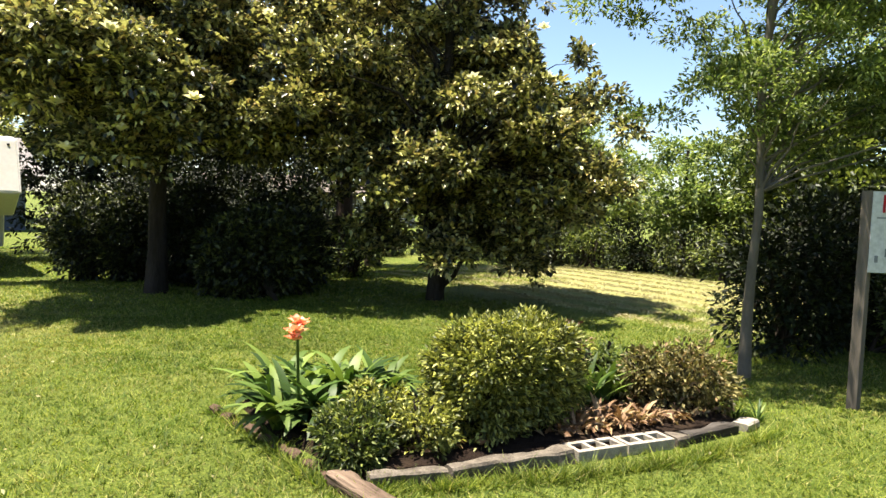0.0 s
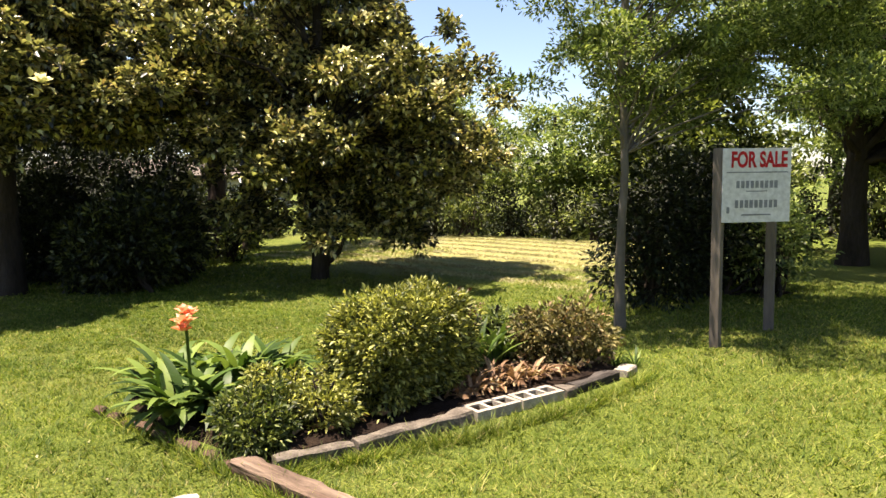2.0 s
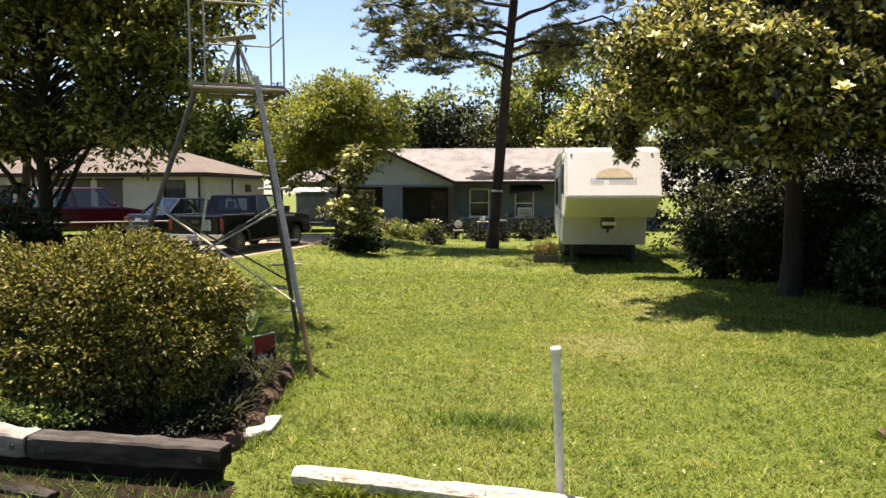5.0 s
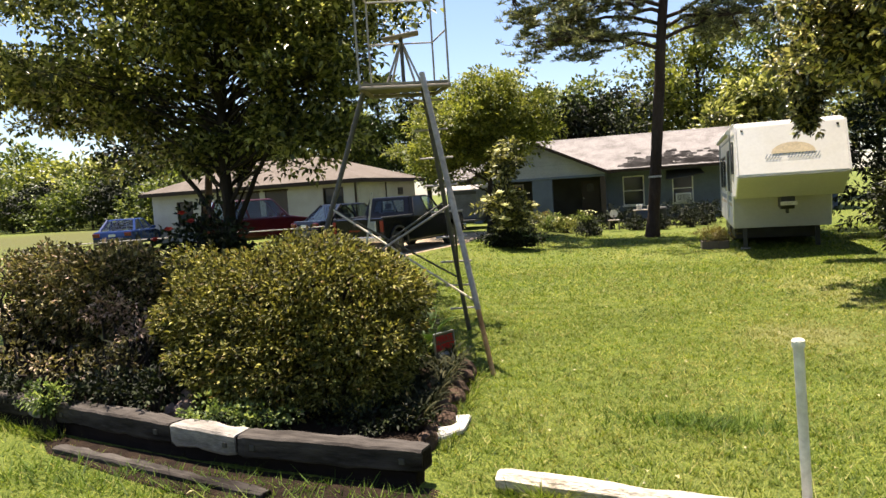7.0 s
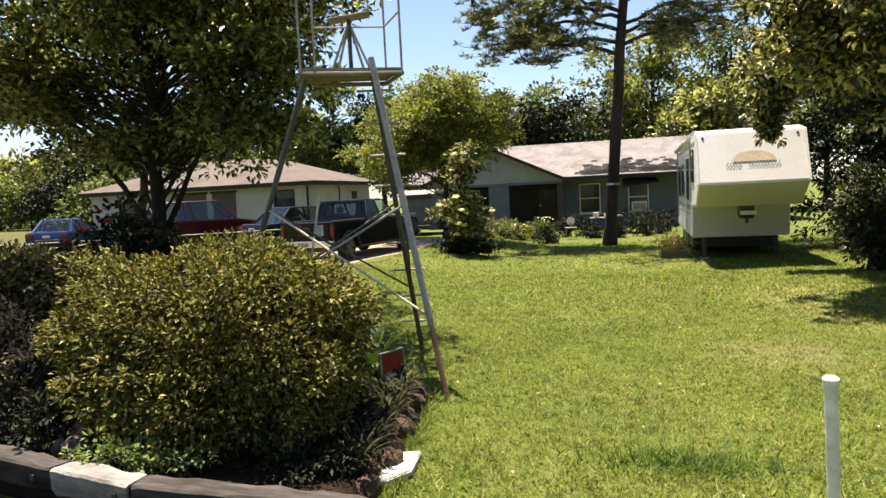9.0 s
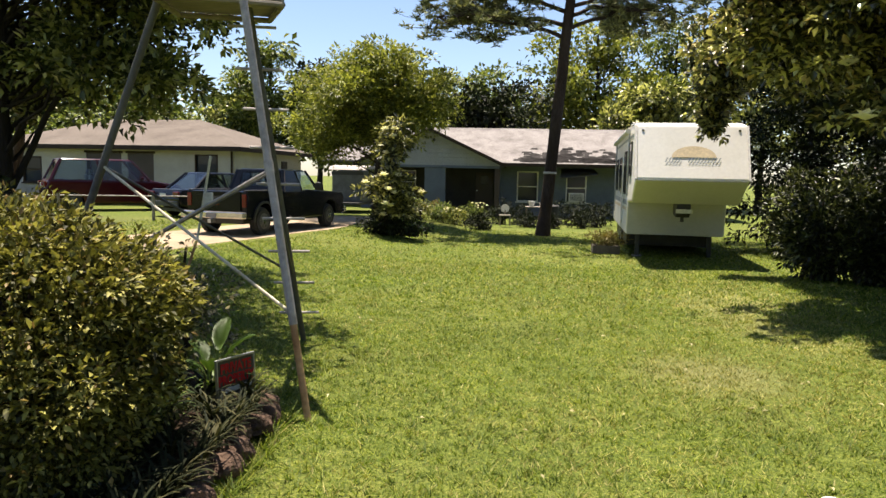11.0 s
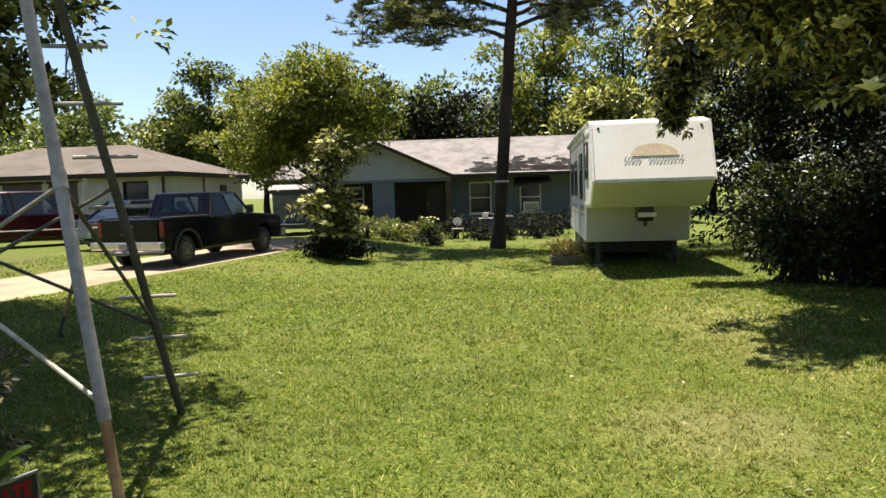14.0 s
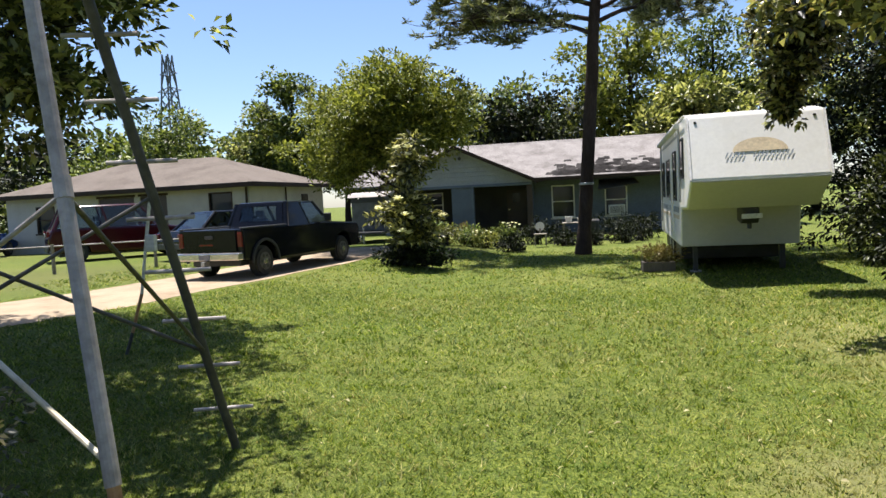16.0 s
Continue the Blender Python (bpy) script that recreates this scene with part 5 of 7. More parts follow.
def pickup():
    t = thing("pickup_truck", pose(-8.2, 20.26, 0, 0, 0, -7) @ Matrix.Diagonal((0.91, 0.91, 0.91, 1)), "black pickup truck with dull chrome rear bumper on the drive", "truck")
    hw = 0.94
    # y runs forwards; the rear bumper is at -3
    lower = [(-2.75, 0.48), (-2.40, 0.42), (-2.32, 0.72), (-1.95, 0.88), (-1.60, 0.78), (-1.48, 0.38), (1.38, 0.38), (1.48, 0.74), (1.82, 0.88), (2.18, 0.78), (2.3, 0.42), (2.75, 0.42), (2.85, 0.95), (2.7, 1.12), (1.3, 1.2), (0.9, 1.22), (-2.78, 1.2)]
    b = part("body", prism_bm(lower, -hw, hw, 0.045), M_BLACKPAINT, t, "", True)
    for m in b.data.polygons:
        m.use_smooth = False
    # open bed: side rails and floor well
    for s in (-1, 1):
        part("bed_rail", box_bm(s * (hw - 0.06) - 0.05, s * (hw - 0.06) + 0.05, -2.75, -0.95, 1.2, 1.235, 0.012), M_BLACKPLASTIC, t)
        part("tail_light", box_bm(s * (hw - 0.08) - 0.065, s * (hw - 0.08) + 0.065, -2.80, -2.76, 0.78, 1.12, 0.012), M_TAIL, t, "red tail light")
        part("mirror", box_bm(s * (hw + 0.14) - 0.1, s * (hw + 0.14) + 0.1, 0.75, 0.85, 1.22, 1.45, 0.03), M_BLACKPLASTIC, t)
        part("wheel_arch", poly_bm([[(s * (hw + 0.005), -1.95 + r * math.cos(a), 0.38 + r * math.sin(a)) for r, a in [(0.56, x) for x in np.linspace(0, math.pi, 10)] + [(0.5, x) for x in np.linspace(math.pi, 0, 10)]], [(s * (hw + 0.05), -1.95 + r * math.cos(a), 0.38 + r * math.sin(a)) for r, a in [(0.56, x) for x in np.linspace(0, math.pi, 10)] + [(0.5, x) for x in np.linspace(math.pi, 0, 10)]]]), M_BLACKPLASTIC, t)
    cabin(t, -1.0, -0.75, 0.55, 1.2, 1.18, 1.8, 1.84, 1.5, M_BLACKPAINT, closed=True)
    tg = part("tailgate", box_bm(-0.76, 0.76, -2.81, -2.77, 0.66, 1.19, 0.012), M_BLACKPAINT, t)
    part("handle", box_bm(-0.12, 0.12, -2.835, -2.812, 0.98, 1.06, 0.008), M_BLACKPLASTIC, tg)
    part("emblem_bar", box_bm(-0.3, 0.1, -2.818, -2.812, 0.82, 0.86), M_TAIL, tg, "small red emblem bar")
    rb = part("rear_bumper", box_bm(-0.98, 0.98, -3.02, -2.83, 0.48, 0.66, 0.03), M_CHROME, t, "dull chrome step bumper")
    part("number_plate", box_bm(-0.16, 0.16, -3.03, -3.021, 0.5, 0.62), M_SIGNGREY, rb)
    part("hitch", box_bm(-0.05, 0.05, -3.1, -2.9, 0.36, 0.46, 0.01), M_STEEL, t)
    part("front_bumper", box_bm(-0.96, 0.96, 2.86, 3.0, 0.45, 0.66, 0.03), M_CHROME, t)
    part("underbody", box_bm(-0.7, 0.7, -2.6, 2.6, 0.32, 0.5), M_BLACKPLASTIC, t)
    for y in (-1.95, 1.82):
        wheel(t, -hw + 0.02, y, 0.38, 0.25, 1)
        wheel(t, hw - 0.02, y, 0.38, 0.25, -1)
    return t


pickup()


def car(name, m, paint, L, H, label, suv):
    t = thing(name, m, label, "car")
    hw, h = 0.9, L / 2
    belt = H * (0.60 if suv else 0.62)
    ra, fa = -h + 0.85, h - 0.9
    prof = [(-h, 0.42), (ra - 0.4, 0.3), (ra - 0.33, 0.55), (ra, 0.72), (ra + 0.33, 0.55), (ra + 0.4, 0.28), (fa - 0.4, 0.28), (fa - 0.33, 0.55), (fa, 0.72), (fa + 0.33, 0.55), (fa + 0.4, 0.3), (h, 0.4), (h + 0.02, 0.62), (h - 0.25, belt - 0.18), (h - 1.25, belt), (-h + 0.1, belt + 0.02), (-h - 0.03, belt - 0.3)]
    part("body", prism_bm(prof, -hw, hw, 0.08), paint, t)
    if suv:
        cabin(t, -h + 0.12, -h + 0.5, h - 2.0, h - 1.3, belt - 0.02, H, 1.74, 1.36, paint)
    else:
        cabin(t, -h + 0.55, -h + 1.25, h - 2.1, h - 1.3, belt - 0.02, H, 1.7, 1.25, paint)
    for s in (-1, 1):
        part("tail_light", box_bm(s * 0.72 - 0.16, s * 0.72 + 0.16, -h - 0.05, -h + 0.02, belt - 0.24, belt - 0.06, 0.02), M_TAIL, t, "red tail light")
        part("mirror", box_bm(s * 1.0 - 0.09, s * 1.0 + 0.09, h - 1.75, h - 1.62, belt, belt + 0.14, 0.03), paint, t)
    part("rear_bumper", box_bm(-0.86, 0.86, -h - 0.07, -h - 0.002, 0.38, 0.56, 0.02), M_BLACKPLASTIC, t)
    part("number_plate", box_bm(-0.16, 0.16, -h - 0.06, -h - 0.045, belt - 0.24, belt - 0.12), M_SIGNWHITE, t)
    part("underbody", box_bm(-0.7, 0.7, -h + 0.3, h - 0.3, 0.2, 0.3), M_BLACKPLASTIC, t)
    for y in (ra, fa):
        wheel(t, -hw + 0.01, y, 0.34, 0.22, 1)
        wheel(t, hw - 0.01, y, 0.34, 0.22, -1)
    return t


car("suv", pose(-17.6, 26.2, 0, 0, 0, -42), M_REDPAINT, 4.9, 1.92, "dark red sport utility car parked by the cream house", True)
car("coupe", pose(-12.6, 25.3, 0, 0, 0, -25), M_BLACKPAINT, 4.5, 1.5, "small black coupe beyond the pickup", False)
car("sedan", pose(-26.4, 27.8, 0, 0, 0, 25), M_BLUEPAINT, 4.6, 1.42, "blue sedan at the edge of the grass", False)


def cargo_trailer():
    t = thing("cargo_trailer", pose(-9.35, 30.8, 0, 0, 0, 0), "small dark enclosed trailer with a rounded silver top", "trailer")
    part("body", box_bm(-0.68, 0.68, -1.2, 1.2, 0.45, 1.7, 0.05), M_RVGREYDARK, t)
    part("side_band", box_bm(-0.685, 0.685, -1.212, -1.202, 1.55, 1.69, 0.004), M_BLACKPLASTIC, t, "dark band under the roof")
    part("door", box_bm(-0.5, 0.5, -1.215, -1.203, 0.55, 1.48, 0.004), M_RVGREYDARK, t)
    part("roof", prism_bm([(-1.22, 1.752), (1.22, 1.752), (1.1, 1.88), (0.6, 1.95), (-0.6, 1.95), (-1.1, 1.88)], -0.82, 0.82, 0.02), M_GREYPOLE, t, "dull silver rounded roof")
    for s in (-1, 1):
        wheel(t, s * 0.98, 0.1, 0.33, 0.2, -s)
        part("fender", box_bm(s * 0.9 - 0.12, s * 0.9 + 0.12, -0.4, 0.6, 0.7, 0.74, 0.015), M_STEEL, t)
    part("frame", box_bm(-0.75, 0.75, -1.9, 1.2, 0.35, 0.445, 0.01), M_BLACKPLASTIC, t)
    part("jack", cyl_bm((0, -1.8, 0.0), (0, -1.8, 0.6), 0.035), M_STEEL, t)


cargo_trailer()

# ---- hunting stand ----
def tripod_stand():
    t = thing("tripod_stand", pose(-0.01, 0.09, -0.055), "tall three-legged metal hunting stand with plank platform", "stand")
    A0, A1 = Vector((-1.415, 6.30, -0.02)), Vector((-2.10, 6.73, 2.9))
    B0, B1 = Vector((-2.31, 8.34, 0)), Vector((-2.27, 7.16, 2.9))
    C0, C1 = Vector((-3.80, 6.62, 0)), Vector((-2.75, 6.82, 2.9))
    P = lambda a, b, z: a + (b - a) * (z / 2.9)
    la = part("leg", cyl_bm(P(A0, A1, 0.62), A1, 0.028), M_GREYPOLE, t, "pale grey painted leg")
    part("leg_foot", cyl_bm(A0 - Vector((0, 0, 0.02)), P(A0, A1, 0.62), 0.023), M_RUST, la, "bare rusty lower leg")
    part("collar", cyl_bm(P(A0, A1, 1.6), P(A0, A1, 1.68), 0.032), M_GREYPOLE, la)
    lb = part("leg", cyl_bm(B0 - Vector((0, 0, 0.02)), B1, 0.027), M_DARKPOLE, t, "dark grey ladder leg")
    for i in range(9):
        z = 0.3 + i * 0.3
        c = P(B0, B1, z)
        part("step_rung", cyl_bm(c - Vector((0.17, 0.06, 0)), c + Vector((0.17, 0.06, 0)), 0.012, sides=8), M_GREYPOLE, lb, "grey step peg")
    part("leg", cyl_bm(C0 - Vector((0, 0, 0.02)), C1, 0.027), M_DARKPOLE, t, "dark grey leg")
    za, zh = 0.69, 1.62
    ends = {"A": (A0, A1), "B": (B0, B1), "C": (C0, C1)}
    for a, b, mt in (("A", "C", M_PALEPOLE), ("C", "A", M_GREYPOLE), ("B", "C", M_DARKPOLE), ("C", "B", M_DARKPOLE), ("B", "A", M_DARKPOLE)):
        part("brace", cyl_bm(P(*ends[a], za), P(*ends[b], zh), 0.011, sides=8), mt, t, "thin diagonal brace")
    corners = [Vector((-2.72, 6.60, 2.80)), Vector((-1.92, 7.02, 2.80)), Vector((-2.25, 7.50, 2.80)), Vector((-2.88, 7.22, 2.80))]
    cen = sum(corners, Vector()) / 4
    # platform of planks on a rim
    for i in range(4):
        p, q = corners[i], corners[(i + 1) % 4]
        part("platform_rim", cyl_bm(p + Vector((0, 0, 0.0)), q, 0.022, sides=8), M_RAWWOOD, t)
    part("platform", slab_bm([c + Vector((0, 0, 0.05)) for c in corners], 0.022), M_RAWWOOD, t, "weathered plank platform")
    # swivel seat
    st = cen + Vector((0, 0, 0.55))
    part("seat_post", cyl_bm(cen + Vector((0, 0, 0.05)), st, 0.02), M_DARKPOLE, t)
    for c in corners:
        part("seat_strut", cyl_bm(cen + (c - cen) * 0.4 + Vector((0, 0, 0.05)), st - Vector((0, 0, 0.03)), 0.012, sides=8), M_GREYPOLE, t)
    sm = Matrix.Translation(st) @ pose(0, 0, 0, 6, -8, 20)
    part("seat", box_bm(-0.19, 0.19, -0.15, 0.15, 0, 0.025, 0.012, sm), M_RAWWOOD, t, "weathered wooden seat")
    # shooting rail
    ring = []
    for i, c in enumerate(corners):
        top = c + Vector((0, 0, 1.0))
        part("rail_post", cyl_bm(c, top, 0.011, sides=8), M_GREYPOLE, t)
        ring.append(top)
    for i in range(4):
        part("guard_rail", cyl_bm(ring[i], ring[(i + 1) % 4], 0.011, sides=8), M_GREYPOLE, t)
        if i in (1, 2):
            part("guard_rail", cyl_bm(ring[i] - Vector((0, 0, 0.45)), ring[(i + 1) % 4] - Vector((0, 0, 0.45)), 0.009, sides=8), M_GREYPOLE, t)
    return t


tripod_stand()

# ---- poles, logs and edging ----
pp = thing("pvc_pipe", pose(0.83, 3.87, 0), "upright white plastic pipe standing in the lawn", "pipe")
part("pipe", cyl_bm((0, 0, -0.02), (-0.04, -0.11, 0.865), 0.023, sides=16), M_PVC, pp)
part("cap", cyl_bm((-0.0395, -0.109, 0.855), (-0.0415, -0.113, 0.895), 0.028, sides=16, bevel=0.005), M_PVC, pp)


def log_thing(name, a, b, w, h, mat, label, category, group="", worn=0.012, edge=0.014):
    """A squared log from a to b, with rounded uneven edges."""
    a, b = Vector((*a, 0)), Vector((*b, 0))
    L = (b - a).length
    n = max(4, int(L / 0.06))
    rings = []
    for i in range(n + 1):
        x = L * i / n
        k = 0.90 if i in (0, n) else 1
        ring = []
        c = edge
        for j, (sy, sz) in enumerate(((-1, -1), (1, -1), (1, 1), (-1, 1))):
            a0, a1 = w / 2 * k, h / 2 * k
            p = [(a0 - c, a1), (a0, a1 - c)] if sy * sz < 0 else [(a0, a1 - c), (a0 - c, a1)]
            for m, (yy, zz) in enumerate(p):
                wob = worn * noise.noise((x * 6, j * 1.7 + m * 0.3, a.x * 3)) + worn * 0.5 * noise.noise((x * 23, j * 2.9, a.y)) - worn * 2.2 * max(0.0, noise.noise((x * 4.5 + a.x, j * 3.3, 5.0)) - 0.35)
                ring.append((x, sy * (yy + wob), h / 2 + sz * (zz + wob)))
        rings.append(ring)
    ang = math.degrees(math.atan2(b.y - a.y, b.x - a.x))
    bm = poly_bm(rings)
    me = bpy.data.meshes.new(name)
    bm.to_mesh(me)
    bm.free()
    me.materials.append(mat)
    ob = new(name, me)
    ob.matrix_world = pose(a.x, a.y, -0.01, 0, 0, ang)
    return tagged(ob, label, category, group)


log_thing("kerb_log", (-0.70, 3.93), (1.035, 3.70), 0.13, 0.12, M_WHITELOG, "white painted log lying at the lawn's edge", "kerb", "white logs along the lawn", 0.008, 0.035)
log_thing("kerb_log", (1.28, 3.68), (2.70, 3.22), 0.13, 0.12, M_WHITELOG, "white painted log lying at the lawn's edge", "kerb", "white logs along the lawn", 0.008, 0.035)
log_thing("landscape_timber", (3.14, 3.52), (3.15, 1.9), 0.14, 0.10, M_REDTIMBER, "weathered red-brown timber lying in the grass", "timber")


# ---- planting bed on the right ----
def soil(name, outline, h, label):
    """A raised bed of mulch: low mound inside an outline."""
    bm = bmesh.new()
    cx, cy = sum(p[0] for p in outline) / len(outline), sum(p[1] for p in outline) / len(outline)
    rings = [[bm.verts.new((cx + (x - cx) * k, cy + (y - cy) * k, z)) for x, y in outline] for k, z in ((1.0, 0.0), (0.97, h * 0.75), (0.75, h), (0.4, h * 1.05))]
    n = len(outline)
    for a, b in zip(rings, rings[1:]):
        for i in range(n):
            bm.faces.new((a[i], a[(i + 1) % n], b[(i + 1) % n], b[i]))
    bm.faces.new(rings[-1])
    bmesh.ops.recalc_face_normals(bm, faces=bm.faces)
    me = bpy.data.meshes.new(name)
    bm.to_mesh(me)
    bm.free()
    me.materials.append(M_MULCH)
    return tagged(new(name, me), label, "planting bed", kind="structure")


soil("planting_bed", [(3.30, 3.42), (4.5, 3.08), (5.3, 2.90), (6.4, 2.72), (6.75, 3.3), (6.3, 3.9), (5.0, 4.6), (4.3, 5.2), (3.3, 5.3), (3.22, 4.4)], 0.08, "bark mulch planting bed with dry leaves")
log_thing("bed_edging", (3.27, 3.37), (3.72, 3.20), 0.11, 0.095, M_CONCRETE, "low old concrete edging of the bed", "edging", "edging round the bed", 0.02)
log_thing("bed_edging", (3.74, 3.19), (4.62, 2.99), 0.12, 0.105, M_CONCRETE, "low old concrete edging of the bed", "edging", "edging round the bed", 0.02)
log_thing("bed_edging", (5.50, 2.79), (5.62, 2.77), 0.16, 0.085, M_CONCRETE, "low old concrete edging of the bed", "edging", "edging round the bed", 0.012)
log_thing("bed_edging", (5.64, 2.77), (6.22, 2.70), 0.12, 0.085, M_GREYTIMBER, "short weathered timber edging of the bed", "edging", "edging round the bed", 0.012)
log_thing("bed_edging", (6.28, 2.68), (6.52, 2.70), 0.15, 0.075, M_BLOCK, "pale sunlit concrete block at the bed's end", "edging", "edging round the bed", 0.012)


def hollow_block(m, label):
    """A concrete block with three square holes through it."""
    L, W, H = 0.41, 0.19, 0.10
    bm = bmesh.new()
    xs = [0, 0.035, 0.13, 0.158, 0.253, 0.281, 0.375, L]
    ys = [0, 0.04, W - 0.04, W]
    for i in range(7):
        for j in range(3):
            if j == 1 and i in (1, 3, 5):
                continue
            box(bm, xs[i], xs[i + 1], ys[j], ys[j + 1], 0, H)
    bmesh.ops.remove_doubles(bm, verts=bm.verts, dist=1e-5)
    bmesh.ops.delete(bm, geom=[f for f in bm.faces if sum(1 for g in bm.faces if (g.calc_center_median() - f.calc_center_median()).length < 1e-4) > 1], context="FACES")
    me = bpy.data.meshes.new("concrete_block")
    bm.to_mesh(me)
    bm.free()
    me.materials.append(M_BLOCK)
    ob = new("concrete_block", me)
    ob.matrix_world = m
    return tagged(ob, label, "block", "hollow blocks edging the bed")


for i, x in enumerate((0.0, 0.425)):
    hollow_block(pose(4.64 + x * 0.972, 2.925 - x * 0.235, -0.025, 0, 0, -13.5 - i), "pale hollow concrete block with square holes")
for i in range(9):
    s = i / 8
    log_thing("edging_stone", (3.14 - 0.06 * s + 0.02 * (i % 2), 3.55 + 1.6 * s), (3.14 - 0.06 * s, 3.68 + 1.6 * s), 0.07, 0.04 + 0.015 * (i % 3), M_STONE, "small buff stone edging the bed", "stone", "stones edging the bed", 0.012, 0.022)

shrub("low_shrub", [(3.42, 3.78, 0.17, 0.26, 0.24, 0.20), (3.34, 3.62, 0.12, 0.18, 0.16, 0.13)], 230, 24, 0.046, 0.38, 0.065, M_BROAD, "low dark green shrub in the bed", shell=0.5)
shrub("low_shrub", [(3.86, 3.56, 0.17, 0.20, 0.20, 0.19), (3.70, 3.92, 0.22, 0.28, 0.26, 0.19)], 240, 26, 0.04, 0.5, 0.065, M_AZALEA, "low yellow-green shrub in the bed", shell=0.5)
shrub("clipped_shrub", [(4.62, 3.66, 0.44, 0.50, 0.36, 0.40), (4.38, 3.60, 0.40, 0.30, 0.30, 0.36), (4.95, 3.62, 0.42, 0.25, 0.30, 0.36)], 1150, 26, 0.046, 0.42, 0.075, M_AZALEA, "boxy clipped azalea shrub in the bed", shell=0.26, lump=0.07, box_power=6.0)
M_BRONZE = leafy("bronze_green_leaves", (0.045, 0.038, 0.013), (0.13, 0.115, 0.036), (0.30, 0.26, 0.105), 0.55, 0.25, 0.3, (0.33, 0.2, 0.11))
shrub("brown_shrub", [(6.32, 3.12, 0.30, 0.34, 0.30, 0.27), (6.05, 3.3, 0.34, 0.28, 0.26, 0.24)], 330, 20, 0.05, 0.45, 0.075, M_BRONZE, "bronze-green shrub at the bed's end", shell=0.5)
shrub("red_tip_shrub", [(5.55, 4.05, 0.52, 0.2, 0.2, 0.22), (5.72, 3.95, 0.45, 0.16, 0.16, 0.18)], 70, 14, 0.05, 0.45, 0.08, M_DRY, "small shrub with coppery new leaves", shell=0.7)
shrub("low_shrub", [(5.95, 3.75, 0.28, 0.26, 0.24, 0.22)], 90, 18, 0.05, 0.42, 0.075, M_PECAN, "small bright green shrub behind the broad leaves", shell=0.6)


def straps(name, centres, count, length, width, mat, label, category, lean=0.8, spread=0.06, group="", seg=5):
    """Clumps of arching strap-shaped leaves."""
    th = thing(name, Matrix.Identity(4), label, category, group)
    V, F, n = [], [], 0
    for c in centres:
        for _ in range(count):
            a = rng.random() * 2 * math.pi
            L = length * (0.6 + 0.6 * rng.random())
            W = width * (0.7 + 0.5 * rng.random())
            out = np.array((math.cos(a), math.sin(a), 0.0))
            side = np.array((-math.sin(a), math.cos(a), 0.0))
            p = np.array(c, float) + out * spread * rng.random()
            th0 = radians(80 - 30 * rng.random())
            curl = lean * (0.6 + 0.8 * rng.random())
            for k in range(seg + 1):
                s = k / seg
                w = W * (math.sin(math.pi * min(1, 0.18 + s * 0.82)) ** 0.7) * 0.5 + 0.001
                up = np.array((0, 0, 0.15 * w))
                V += [p + side * w + up, p, p - side * w + up]
                an = th0 - curl * s * 1.6
                p = p + (out * math.cos(an) + np.array((0, 0, math.sin(an)))) * L / seg
            for k in range(seg):
                i = n + k * 3
                F += [(i, i + 1, i + 4, i + 3), (i + 1, i + 2, i + 5, i + 4)]
            n += (seg + 1) * 3
    V = np.array(V)
    V[:, 2] = np.maximum(V[:, 2], 0.02)
    child("leaves", mesh_of("leaves", V, F, mat, True), th)
    return th


lily = straps("lily_plant", [(3.42 + 0.085 * i + 0.04 * (i % 2), 4.92 - 0.035 * i + 0.13 * (i % 3), 0.05) for i in range(11)] + [(3.26 + 0.10 * i, 4.52 - 0.06 * i, 0.04) for i in range(4)], 24, 0.52, 0.085, M_STRAP, "broad strap-leaved lily plants with a coral flower", "plant", 0.98, seg=8)
part("flower_stalk", cyl_bm((3.42, 4.52, 0.05), (3.33, 4.40, 0.72), 0.013, 0.010, 8), M_STRAP, lily, "green flower stalk")
blossoms("flower", np.array([(3.33, 4.38, 0.74), (3.28, 4.36, 0.75), (3.37, 4.41, 0.78), (3.33, 4.42, 0.80), (3.30, 4.39, 0.69)]), 0.085, 7, M_CORAL, lily, "coral-orange lily flower")
straps("ginger_plant", [(5.42 + 0.12 * i, 3.55 - 0.02 * i + 0.12 * (i % 2), 0.05) for i in range(5)], 9, 0.52, 0.075, M_STRAP, "upright broad-leaved green plants in the bed", "plant", 0.42, seg=6)
straps("dry_plant", [(4.95 + 0.10 * i, 3.22 - 0.025 * i + 0.1 * (i % 2), 0.08) for i in range(8)], 8, 0.24, 0.028, M_DRY, "withered tan leaves on the mulch", "plant", 0.9)
straps("grassy_tuft", [(6.55, 2.85, 0.0), (6.62, 2.7, 0.0)], 26, 0.2, 0.012, M_STRAP, "tuft of grass at the bed's end", "plant", 0.7)


# dry leaf litter on the mulch
n = 900
u = rng.random(n)
lx = np.where(u < 0.75, 4.75 + 1.3 * rng.random(n), 3.4 + 3.0 * rng.random(n))
ly = 3.48 - 0.24 * (lx - 3.3) + 0.05 + 0.6 * rng.random(n) ** 1.3
v, f = leaf_arrays(np.stack([lx, ly, 0.10 + 0.03 * rng.random(n)], 1), unit(n) * np.array((1, 1, 0.4)), np.tile((0, 0, 1.0), (n, 1)) + rng.normal(0, 0.5, (n, 3)), 0.07 * (0.6 + rng.random(n)), 0.03 * (0.6 + rng.random(n)))
tagged(new("leaf_litter", mesh_of("leaf_litter", v, f, M_DRY)), "dry tan leaf litter on the planting bed", "leaves", kind="stuff")


